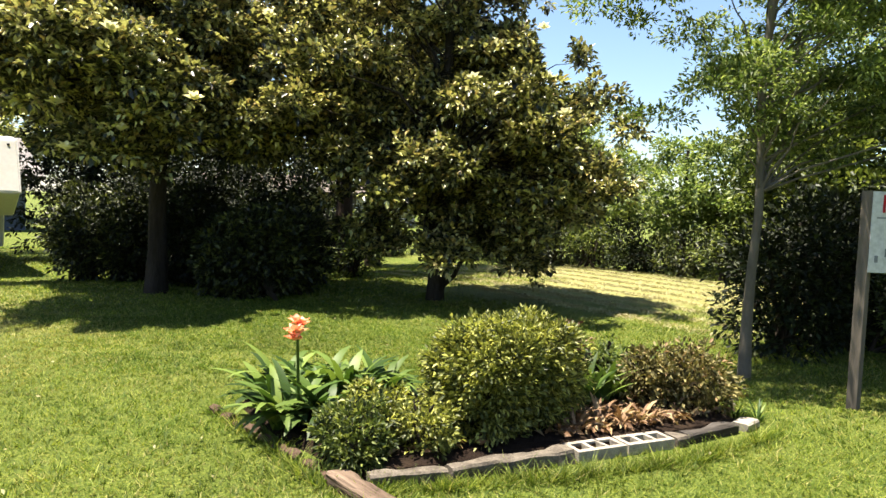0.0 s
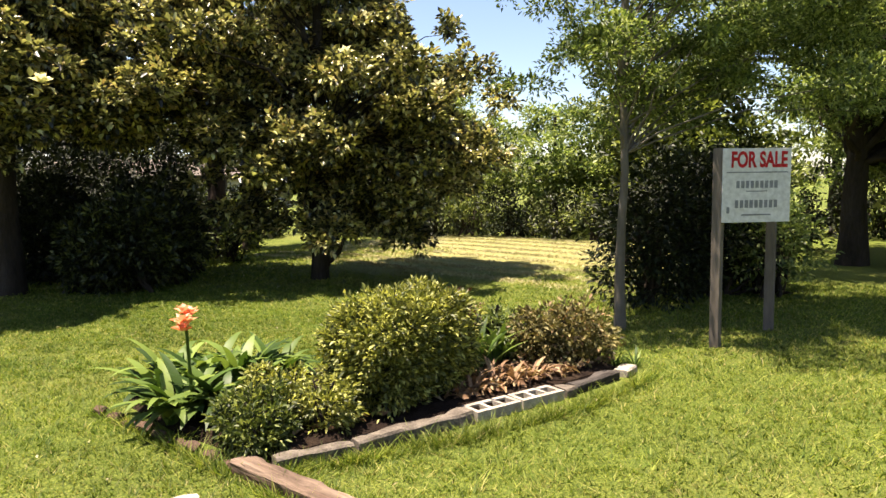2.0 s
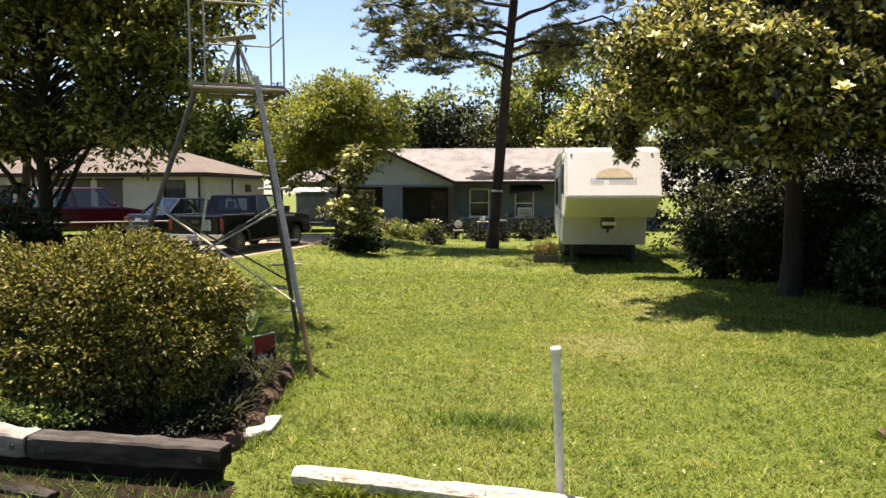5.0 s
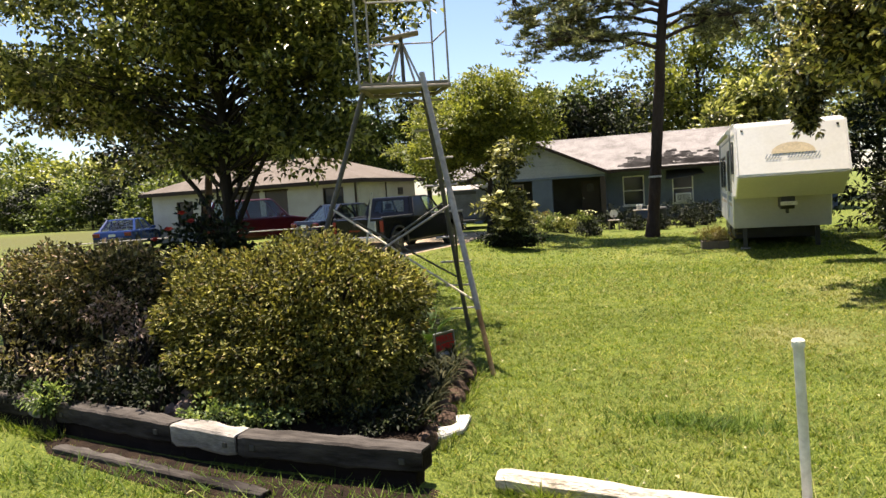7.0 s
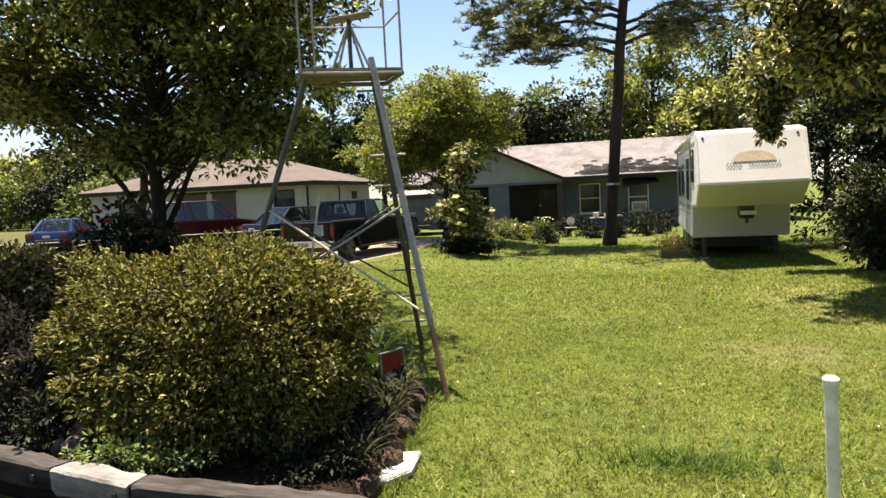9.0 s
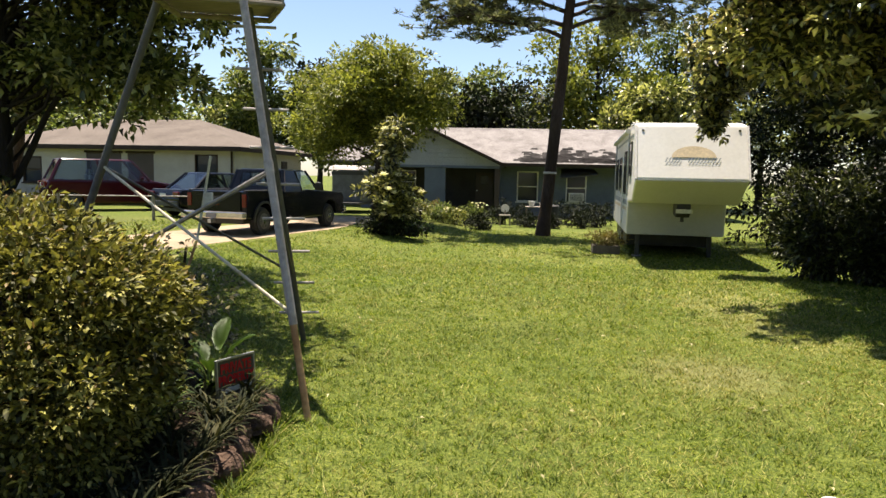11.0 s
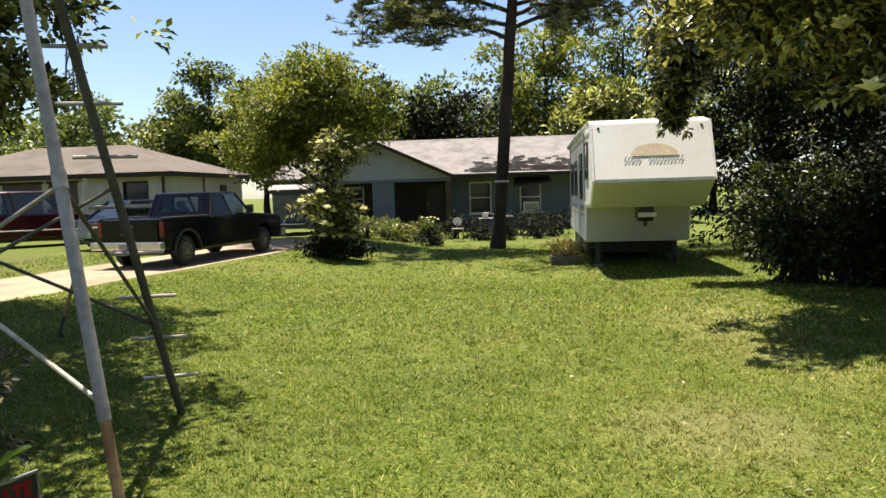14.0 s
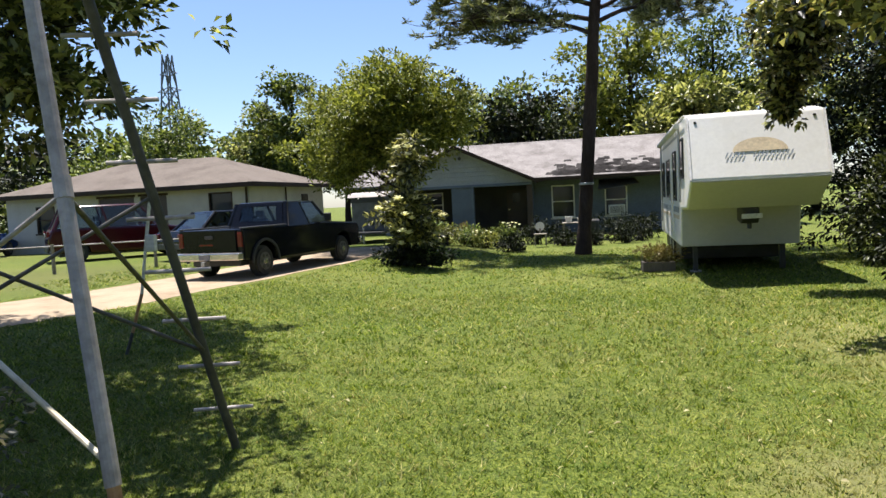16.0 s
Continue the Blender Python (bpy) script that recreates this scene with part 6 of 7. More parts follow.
# ---- planting bed on the left, behind stacked timbers ----
soil("planting_bed_timber", [(-1.15, 3.93), (-1.45, 4.7), (-1.6, 5.6), (-1.72, 6.35), (-2.6, 6.9), (-4.6, 7.0), (-6.4, 6.8), (-6.6, 4.9), (-6.4, 4.68), (-4.4, 4.33), (-2.9, 4.06)], 0.13, "dark mulch bed behind stacked timbers")


def timber(a, b, z, h, w, mat, label):
    ob = log_thing("landscape_timber", a, b, w, h, mat, label, "timber", "stacked timbers of the bed", 0.012)
    ob.location.z = z
    L = math.hypot(b[0] - a[0], b[1] - a[1])
    part("end_grain", box_bm(L - 0.004, L + 0.003, -w * 0.36, w * 0.36, h * 0.14, h * 0.86, 0.001), M_SHADETIMBER, ob, "dark cracked end grain")
    return ob


# lower course, its colour darkened for the shade below the upper timbers
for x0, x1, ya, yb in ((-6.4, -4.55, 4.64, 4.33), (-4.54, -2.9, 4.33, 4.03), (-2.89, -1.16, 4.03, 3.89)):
    timber((x0, ya), (x1, yb), -0.04, 0.14, 0.12, M_SHADETIMBER, "lower timber of the bed's wall, coloured as in deep shade")
UPPER = ((-6.4, -4.66, 4.62, 4.335), (-4.65, -4.32, 4.33, 4.275), (-4.31, -2.97, 4.27, 4.02), (-2.96, -2.365, 4.015, 3.90), (-2.36, -1.10, 3.905, 3.865))
for i, (x0, x1, ya, yb) in enumerate(UPPER):
    pale = i in (1, 3)
    tm = timber((x0, ya), (x1, yb), 0.10, 0.14, 0.155, M_PALETIMBER if pale else M_GREYTIMBER, "short bleached upper timber with bolt holes" if pale else "weathered grey upper timber of the bed's wall")
    for hx in ((x1 - x0) - 0.07,) if pale else (0.12, (x1 - x0) - 0.12):
        part("bolt_hole", box_bm(hx - 0.018, hx + 0.018, -0.085, -0.06, 0.05, 0.085, 0.003), M_BLACKPLASTIC, tm, "dark square bolt hole")
timber((-3.95, 3.90), (-1.95, 3.53), -0.02, 0.07, 0.09, M_GREYTIMBER, "rotten split timber lying before the wall")
soil("bare_soil", [(-4.5, 4.2), (-4.0, 3.85), (-3.0, 3.58), (-2.3, 3.42), (-1.4, 3.42), (-0.98, 3.6), (-1.02, 3.83), (-2.4, 3.86)], 0.012, "dark bare soil before the timbers")


def rock(name, x, y, sx, sy, sz, mat, label, category, group="", z=0.0, seed=0):
    bm = bmesh.new()
    bmesh.ops.create_icosphere(bm, subdivisions=3, radius=1.0)
    for v in bm.verts:
        d = v.co.normalized()
        k = 1 + 0.28 * noise.noise(d * 1.6 + Vector((seed * 3.1, 0, 0))) + 0.10 * noise.noise(d * 5 + Vector((0, seed, 0)))
        v.co = Vector((d.x * sx * k, d.y * sy * k, max(d.z * sz * k, -sz * 0.35)))
    me = bpy.data.meshes.new(name)
    bm.to_mesh(me)
    bm.free()
    me.materials.append(mat)
    ob = new(name, me)
    ob.matrix_world = pose(x, y, z + sz * 0.33, 0, 0, seed * 47)
    return tagged(ob, label, category, group)


for i in range(11):
    s = i / 10
    rock("edging_stone", -1.33 - 0.37 * s - 0.05 * math.sin(i * 2.0), 4.45 + 1.95 * s, 0.07 + 0.015 * (i % 3), 0.10, 0.085, M_STONE, "rough brown stone edging the raised bed", "stone", "stones edging the raised bed", 0.0, i)


def paver():
    bm = bmesh.new()
    pts = [(-0.24, -0.06), (-0.10, -0.13), (0.08, -0.10), (0.30, 0.10), (0.20, 0.16), (0.0, 0.14), (-0.18, 0.08)]
    a = [bm.verts.new((x, y, 0.045)) for x, y in pts]
    b = [bm.verts.new((x, y, 0.0)) for x, y in pts]
    bm.faces.new(a)
    bm.faces.new(list(reversed(b)))
    for i in range(7):
        bm.faces.new((a[i], b[i], b[(i + 1) % 7], a[(i + 1) % 7]))
    bmesh.ops.recalc_face_normals(bm, faces=bm.faces)
    bmesh.ops.bevel(bm, geom=list(bm.edges), offset=0.008, segments=2, affect="EDGES")
    me = bpy.data.meshes.new("flat_stone")
    bm.to_mesh(me)
    bm.free()
    me.materials.append(M_PALESTONE)
    ob = new("flat_stone", me)
    ob.matrix_world = pose(-1.32, 4.74, -0.005, -3, 0, 48) @ Matrix.Diagonal((1.0, 1.35, 0.9, 1))
    tagged(ob, "pale flat pointed stone lying by the bed", "stone")


paver()
shrub("clipped_hedge", [(-2.68, 5.12, 0.78, 0.98, 0.62, 0.56), (-2.25, 4.98, 0.76, 0.60, 0.56, 0.54), (-3.15, 5.15, 0.70, 0.56, 0.60, 0.52), (-2.5, 4.74, 0.50, 0.88, 0.44, 0.36)], 3700, 24, 0.039, 0.5, 0.08, M_HEDGE, "large rounded clipped bronze-green hedge bush behind timbers", "hedge", stems=40, shell=0.26, lump=0.13, zmin=0.16, box_power=3.2)
shrub("clipped_hedge", [(-5.35, 5.75, 0.90, 0.72, 0.55, 0.42), (-6.3, 5.8, 0.90, 0.8, 0.6, 0.42), (-4.95, 5.7, 0.80, 0.42, 0.45, 0.46)], 1000, 26, 0.05, 0.5, 0.10, M_BROWNHEDGE, "brownish boxy hedge bush with bare lower stems", "hedge", stems=70, shell=0.35, lump=0.16, zmin=0.3, box_power=4.0)
shrub("withered_branch", [(-4.7, 5.25, 0.78, 0.32, 0.16, 0.16), (-4.4, 5.2, 0.6, 0.14, 0.14, 0.14)], 60, 12, 0.045, 0.4, 0.07, leafy("withered_pink_leaves", (0.16, 0.10, 0.07), (0.34, 0.22, 0.17), (0.6, 0.45, 0.37), 0.7, 0.2, 0.2), "withered pinkish branch in the brown hedge", stems=4, shell=0.9, zmin=0.16)
shrub("dry_twigs", [(-5.2, 4.75, 0.38, 1.0, 0.35, 0.2), (-4.2, 4.85, 0.4, 0.4, 0.4, 0.22)], 110, 14, 0.045, 0.5, 0.08, M_BROWNHEDGE, "dry brown leaves and twigs under the hedge", "shrub", stems=40, shell=0.8, zmin=0.2)
shrub("pale_shrub", [(-2.5, 6.35, 0.66, 0.48, 0.4, 0.42), (-3.1, 6.5, 0.6, 0.5, 0.4, 0.4)], 420, 20, 0.036, 0.5, 0.07, leafy("pale_variegated_leaves", (0.03, 0.034, 0.016), (0.10, 0.10, 0.06), (0.40, 0.35, 0.28), 0.5, 0.3), "shrub with pale variegated leaves behind the hedge", shell=0.6, zmin=0.2)
rose = shrub("rose_bush", [(-5.4, 7.5, 0.95, 0.62, 0.55, 0.75), (-6.0, 7.6, 0.7, 0.5, 0.5, 0.6)], 330, 18, 0.075, 0.6, 0.13, M_SHADEDARKLEAF, "dark-leaved rose bush with red blossoms", shell=0.6)
blossoms("flower", np.array([(-5.95, 7.15, 1.15), (-5.8, 7.05, 1.3), (-5.2, 7.0, 1.50), (-5.5, 6.97, 1.42), (-6.1, 7.25, 0.95), (-5.4, 7.1, 1.60)]), 0.07, 9, M_RED, rose, "red rose blossom")
shrub("low_cover", [(-2.72, 4.16, 0.25, 0.30, 0.10, 0.10), (-2.4, 4.2, 0.22, 0.2, 0.1, 0.08)], 90, 16, 0.035, 0.5, 0.055, M_PECAN, "low bright green plants above the timbers", shell=0.8, zmin=0.16)
shrub("low_cover", [(-4.35, 4.2, 0.27, 0.25, 0.12, 0.12)], 50, 16, 0.04, 0.5, 0.055, M_PECAN, "small bright green plant above the timbers", shell=0.8, zmin=0.16)
shrub("low_cover", [(-5.4, 4.35, 0.3, 0.7, 0.22, 0.16), (-4.0, 4.4, 0.3, 0.4, 0.2, 0.18), (-3.5, 4.5, 0.32, 0.3, 0.25, 0.2)], 260, 16, 0.045, 0.5, 0.07, M_SHADEDARKLEAF, "dark ground cover behind the timbers", shell=0.8, zmin=0.16)
shrub("low_cover", [(-1.75, 4.35, 0.2, 0.4, 0.2, 0.10), (-1.5, 4.5, 0.18, 0.2, 0.25, 0.10)], 90, 14, 0.036, 0.5, 0.06, M_SHADEDARKLEAF, "low trailing growth at the hedge's foot", shell=0.8, zmin=0.16)
straps("liriope", [(-1.62 - 0.14 * (i % 3) - 0.05 * (i // 3), 4.75 + 0.17 * i * 0.95, 0.16) for i in range(10)] + [(-1.42 - 0.03 * i, 4.55 + 0.18 * i, 0.12) for i in range(10)], 46, 0.21, 0.012, M_LIRIOPE, "dark grassy liriope along the bed's edge", "plant", 0.9, 0.05)
straps("liriope", [(-1.95 - 0.2 * (i % 2), 5.0 + 0.28 * i, 0.18) for i in range(5)], 34, 0.24, 0.014, M_STRAP, "green grassy clumps along the bed's edge", "plant", 0.8, 0.05)


def broad_leaf_plant(x, y, z):
    """A few oval leaves, each on its own stalk, cupped along the midrib."""
    t = thing("broad_leaf_plant", Matrix.Identity(4), "single plant with broad green leaves behind the notice", "plant")
    for k, (az, tilt, stalk, L, W) in enumerate(((20, 62, 0.20, 0.27, 0.125), (150, 48, 0.20, 0.22, 0.11), (-70, 55, 0.16, 0.2, 0.10), (95, 70, 0.26, 0.24, 0.11), (-150, 42, 0.15, 0.19, 0.095), (60, 35, 0.12, 0.18, 0.09))):
        out = Vector((math.cos(radians(az)), math.sin(radians(az)), 0))
        side = Vector((-out.y, out.x, 0))
        b = Vector((x, y, z))
        e = b + out * stalk * 0.35 + Vector((0, 0, stalk))
        part("stalk", cyl_bm(b, e, 0.007, 0.005, 6), M_STRAP, t)
        rows, an, q = [], radians(tilt), e
        for i in range(8):
            u = i / 7
            w = W * 0.5 * math.sin(math.pi * (0.04 + 0.94 * u)) ** 0.8 + 0.002
            nor = (out * -math.sin(an) + Vector((0, 0, math.cos(an))))
            rows.append([q + side * w * j + nor * (abs(j) * w * 0.35 + 0.004 * math.sin(u * 21 + j * 2)) for j in (-1, -0.5, 0, 0.5, 1)])
            q = q + (out * math.cos(an) + Vector((0, 0, math.sin(an)))) * L / 7
            an -= radians(7)
        bm = bmesh.new()
        vs = [[bm.verts.new(p) for p in r] for r in rows]
        for r, r2 in zip(vs, vs[1:]):
            for j in range(4):
                bm.faces.new((r[j], r[j + 1], r2[j + 1], r2[j]))
        bmesh.ops.solidify(bm, geom=list(bm.faces), thickness=0.0015)
        part("leaf", bm, M_STRAP, t, smooth=True)


broad_leaf_plant(-1.95, 6.12, 0.16)
for i, (x, y) in enumerate(((-3.36, 4.42), (-3.2, 4.36), (-3.28, 4.5))):
    rock("broken_rock", x, y, 0.085, 0.065, 0.075, M_PINKSTONE, "pinkish broken rock lying in the mulch", "rock", "rocks in the bed", 0.12 + 0.05 * i, 20 + i)


# ---- notices ----
def lettering(text, size, mat, parent, m, name, label, squeeze=1.0):
    cu = bpy.data.curves.new(name, "FONT")
    cu.body, cu.size, cu.extrude, cu.align_x, cu.align_y = text, size, 0.001, "CENTER", "CENTER"
    cu.offset = size * 0.035
    tmp = bpy.data.objects.new(name, cu)
    scene.collection.objects.link(tmp)
    me = bpy.data.meshes.new_from_object(tmp.evaluated_get(bpy.context.evaluated_depsgraph_get()))
    bpy.data.objects.remove(tmp)
    me.transform(Matrix.Diagonal((squeeze, 1, 1, 1)))
    me.materials.clear()
    me.materials.append(mat)
    return child(name, me, parent, label, m)


def private_notice():
    # the board's local x runs along its width, y up, z towards the lawn
    o = Vector((-1.805, 5.935, 0.205))
    xa = Vector((0.05, 0.36, -0.028)).normalized()
    ya = Vector((-0.10, 0.03, 0.99))
    za = xa.cross(ya).normalized()
    ya = za.cross(xa)
    m = Matrix(((xa.x, ya.x, za.x, o.x), (xa.y, ya.y, za.y, o.y), (xa.z, ya.z, za.z, o.z), (0, 0, 0, 1)))
    t = thing("notice_board", m, "small black notice board with red lettering in the bed", "sign")
    part("board", box_bm(0, 0.36, 0, 0.21, -0.006, 0.0, 0.001), M_SIGNBLACK, t)
    for b in ((-0.012, 0.0, -0.012, 0.222), (0.36, 0.372, -0.012, 0.222), (0.0, 0.36, -0.012, 0.0), (0.0, 0.36, 0.21, 0.222)):
        part("frame", box_bm(b[0], b[1], b[2], b[3], -0.01, 0.006, 0.002), M_STEEL, t, "pale metal frame")
    lettering("PRIVATE", 0.082, M_SIGNRED, t, Matrix.Translation((0.18, 0.158, 0.002)), "lettering", "red capital lettering")
    lettering("PROPERTY", 0.078, M_SIGNRED, t, Matrix.Translation((0.18, 0.088, 0.002)), "lettering", "red capital lettering", 0.95)
    part("text_bar", box_bm(0.03, 0.33, 0.015, 0.045, 0.0005, 0.002), M_SIGNWHITE, t, "pale line of small print")
    part("stake", cyl_bm((0.02, -0.25, -0.012), (0.02, 0.21, -0.012), 0.007, sides=8), M_STEEL, t)
    part("stake", cyl_bm((0.34, -0.25, -0.012), (0.34, 0.21, -0.012), 0.007, sides=8), M_STEEL, t)


private_notice()


def sale_board():
    p1, p2 = Vector((7.815, 2.42, 0)), Vector((8.95, 2.24, 0))
    t = thing("sale_board", Matrix.Identity(4), "white real-estate sale board on two wooden posts", "sign")
    for p, top in ((p1, 1.95), (p2, 1.98)):
        part("post", box_bm(p.x - 0.045, p.x + 0.045, p.y - 0.045, p.y + 0.045, -0.02, top, 0.005), M_POST, t, "weathered wooden post")
    xa = Vector((0.50, -0.455, 0)).normalized()
    za = xa.cross(Vector((0, 0, 1)))
    W, H = 0.70, 0.71
    o = p1 + za * 0.066 + Vector((0, 0, 1.235))
    m = Matrix(((xa.x, 0, za.x, o.x), (xa.y, 0, za.y, o.y), (0, 1, 0, o.z), (0, 0, 0, 1)))
    bd = part("board", box_bm(0, W, 0, H, -0.006, 0.006, 0.002), M_SIGNWHITE, t, "white printed board", m=m)
    far = o + xa * (W - 0.08)
    part("batten", cyl_bm(far - za * 0.006 + Vector((0, 0, 0.55)), Vector((p2.x, p2.y, 1.80)), 0.02, sides=8), M_POST, t, "wooden batten from the board to the rear post")
    lettering("FOR SALE", 0.205, M_SIGNRED, bd, Matrix.Translation((W / 2 + 0.02, H - 0.115, 0.008)), "lettering", "red capital lettering", 0.66)
    for x0, x1, z0, z1, lb in ((0.04, W - 0.03, 0.475, 0.487, "thin grey rule"), (0.14, 0.58, 0.33, 0.40, "dark line of print"), (0.24, 0.46, 0.295, 0.305, "thin line of print"), (0.13, 0.58, 0.14, 0.215, "dark line of large print"), (0.20, 0.50, 0.065, 0.08, "thin line of print")):
        if z1 - z0 > 0.05:
            n = 9
            for k in range(n):
                a = x0 + (x1 - x0) * k / n
                part("text_bar", box_bm(a, a + (x1 - x0) / n * 0.7, z0, z1, 0.0065, 0.008), M_SIGNGREY, bd, lb)
        else:
            part("text_bar", box_bm(x0, x1, z0, z1, 0.0065, 0.008), M_SIGNGREY, bd, lb)
    part("emblem", box_bm(0.045, 0.075, 0.09, 0.15, 0.0065, 0.008), M_SIGNGREY, bd, "small grey emblem")


sale_board()

# ---- things before the house ----
for i, (x, y, r, h, mt) in enumerate(((-6.6, 28.6, 0.55, 0.75, M_PECAN), (-5.9, 28.2, 0.5, 0.7, M_AZALEA), (-5.2, 28.4, 0.5, 0.75, M_PECAN), (-4.6, 28.3, 0.4, 0.6, M_AZALEA), (-3.4, 27.0, 0.55, 0.6, M_SHADEDARKLEAF), (-3.7, 28.6, 0.35, 0.8, M_BROAD), (-1.9, 29.2, 0.5, 0.5, M_SHADEDARKLEAF), (0.6, 30.6, 0.7, 0.9, M_SHADEDARKLEAF), (-0.2, 31.5, 0.8, 1.0, M_SHADEDARKLEAF))):
    s = shrub("garden_plant", [(x, y, h * 0.5, r, r * 0.8, h * 0.5)], 60, 14, 0.09, 0.5, 0.13, mt, "leafy garden plant before the porch", "plant", stems=5, group="plants before the porch", shell=0.6)
    if i in (1, 3, 5):
        blossoms("flower", np.array([(x + rng.normal() * 0.25, y - 0.3, h * (0.7 + 0.3 * rng.random()) - 0.2) for _ in range(9)]), 0.07, 6, M_BLOOM, s, "small pale flower")
for x, y, r, h, mt in ((-6.9, 29.6, 0.6, 0.9, M_BROAD), (-5.6, 29.3, 0.5, 0.7, M_YELLOWPLANT), (-4.2, 29.2, 0.5, 0.8, M_BROAD), (-3.1, 30.4, 0.5, 0.9, M_SHADEDARKLEAF), (-2.3, 30.6, 0.5, 0.8, M_SHADEDARKLEAF), (-0.8, 31.4, 0.6, 0.9, M_SHADEDARKLEAF), (0.9, 31.8, 0.6, 1.0, M_SHADEDARKLEAF), (-1.0, 29.0, 0.35, 0.5, M_SHADEDARKLEAF), (0.1, 29.6, 0.45, 0.7, M_SHADEDARKLEAF)):
    shrub("garden_plant", [(x, y, h * 0.5, r, r * 0.7, h * 0.5)], 70, 14, 0.08, 0.5, 0.12, mt, "leafy plant along the house wall", "plant", stems=5, group="plants before the porch", shell=0.6)
shrub("dark_shrub", [(-5.5, 21.7, 0.28, 0.6, 0.5, 0.3), (-4.7, 21.4, 0.22, 0.6, 0.4, 0.24)], 130, 16, 0.11, 0.45, 0.18, M_SHADEDARKLEAF, "low dark shrub at the young magnolia's foot", shell=0.55)


def garden_chair():
    t = thing("garden_chair", pose(-2.75, 28.9, -0.26, 0, 0, 8), "small wooden garden chair with a round white back", "chair")
    part("seat", box_bm(-0.22, 0.22, -0.2, 0.2, 0.38, 0.42, 0.01), M_RAWWOOD, t)
    for x in (-0.19, 0.19):
        for y in (-0.17, 0.17):
            part("leg", box_bm(x - 0.02, x + 0.02, y - 0.02, y + 0.02, 0, 0.38, 0.004), M_RAWWOOD, t)
    part("backrest", cyl_bm((0, 0.17, 0.66), (0, 0.2, 0.66), 0.16, sides=24, bevel=0.008), M_TRIMWHITE, t, "round white back")
    part("back_post", box_bm(-0.03, 0.03, 0.15, 0.169, 0.42, 0.6, 0.004), M_RAWWOOD, t)


garden_chair()
tb = thing("garden_table", pose(-1.6, 30.2, -0.26), "low table with pale pots before the house wall", "table")
part("tabletop", box_bm(-0.5, 0.5, -0.3, 0.3, 0.68, 0.72, 0.01), M_RAWWOOD, tb)
for x in (-0.44, 0.44):
    for y in (-0.24, 0.24):
        part("leg", box_bm(x - 0.025, x + 0.025, y - 0.025, y + 0.025, 0, 0.68, 0.004), M_RAWWOOD, tb)
for i, (x, y, r) in enumerate(((-1.85, 30.15, 0.13), (-1.45, 30.25, 0.10))):
    p = thing("flower_pot", pose(x, y, 0.46), "small pale flower pot on the table", "pot", "pots on the table")
    part("pot", cyl_bm((0, 0, 0), (0, 0, r * 1.4), r * 0.7, r, 16, 0.01), M_TRIMWHITE, p)
    part("rim", cyl_bm((0, 0, r * 1.4 - 0.002), (0, 0, r * 1.4 + 0.02), r * 1.08, r * 1.08, 16, 0.004), M_TRIMWHITE, p)
bn = thing("dustbin", pose(-1.05, 30.4, -0.26), "dark plastic bin by the pine", "bin")
part("body", cyl_bm((0, 0, 0), (0, 0, 0.72), 0.22, 0.27, 20, 0.02), M_BLACKPLASTIC, bn)
part("lid", cyl_bm((0, 0, 0.722), (0, 0, 0.79), 0.29, 0.25, 20, 0.015), M_DARKPOLE, bn)

pl = thing("planter_box", pose(0.80, 20.6, -0.30, 0, 0, 4), "wooden planter with dry yellow plants beside the trailer", "planter")
for b in ((-0.34, 0.34, -0.3, -0.26), (-0.34, 0.34, 0.26, 0.3), (-0.34, -0.30, -0.26, 0.26), (0.30, 0.34, -0.26, 0.26)):
    part("board", box_bm(*b, 0.0, 0.2, 0.006), M_POST, pl)
part("soil", box_bm(-0.30, 0.30, -0.26, 0.26, 0.08, 0.17), M_MULCH, pl)
v, cl, jn = foliage("plant", [(0, 0, 0.34, 0.42, 0.34, 0.24)], 80, 16, 0.08, 0.3, 0.1, M_YELLOWPLANT, pl, shell=0.7, zmin=0.2)

# rail fence beyond the drive
fn = thing("rail_fence", Matrix.Identity(4), "low pipe rail fence on wooden posts beyond the drive", "fence")
fx = [(-19.5, 17.5), (-17.3, 18.9), (-15.1, 20.3), (-12.9, 21.7), (-10.9, 23.0)]
for x, y in fx:
    part("post", cyl_bm((x, y, -0.02), (x, y, 0.82), 0.05, 0.045, 10, 0.008), M_RAWWOOD, fn)
for (a, b), (c, d) in zip(fx, fx[1:]):
    part("rail", cyl_bm((a, b, 0.76), (c, d, 0.76), 0.018, sides=8), M_GREYPOLE, fn, "grey pipe rail")

# leaning pole with a small box
st = thing("stake_pole", Matrix.Identity(4), "thin white and yellow pole leaning in the lawn", "pole")
part("pole", cyl_bm((-4.955, 10.97, 0.62), (-4.74, 10.97, 1.75), 0.017, sides=10), M_PVC, st, "white upper pole")
part("pole_middle", cyl_bm((-5.11, 10.97, 0.20), (-4.955, 10.97, 0.62), 0.018, sides=10), M_RUST, st, "yellow-brown middle of the pole")
part("pole_foot", cyl_bm((-5.23, 10.97, -0.10), (-5.11, 10.97, 0.20), 0.018, sides=10), M_DARKPOLE, st, "dark foot of the pole")
part("box", box_bm(-4.81, -4.70, 10.90, 10.96, 1.08, 1.26, 0.01), M_PVC, st, "small white box")


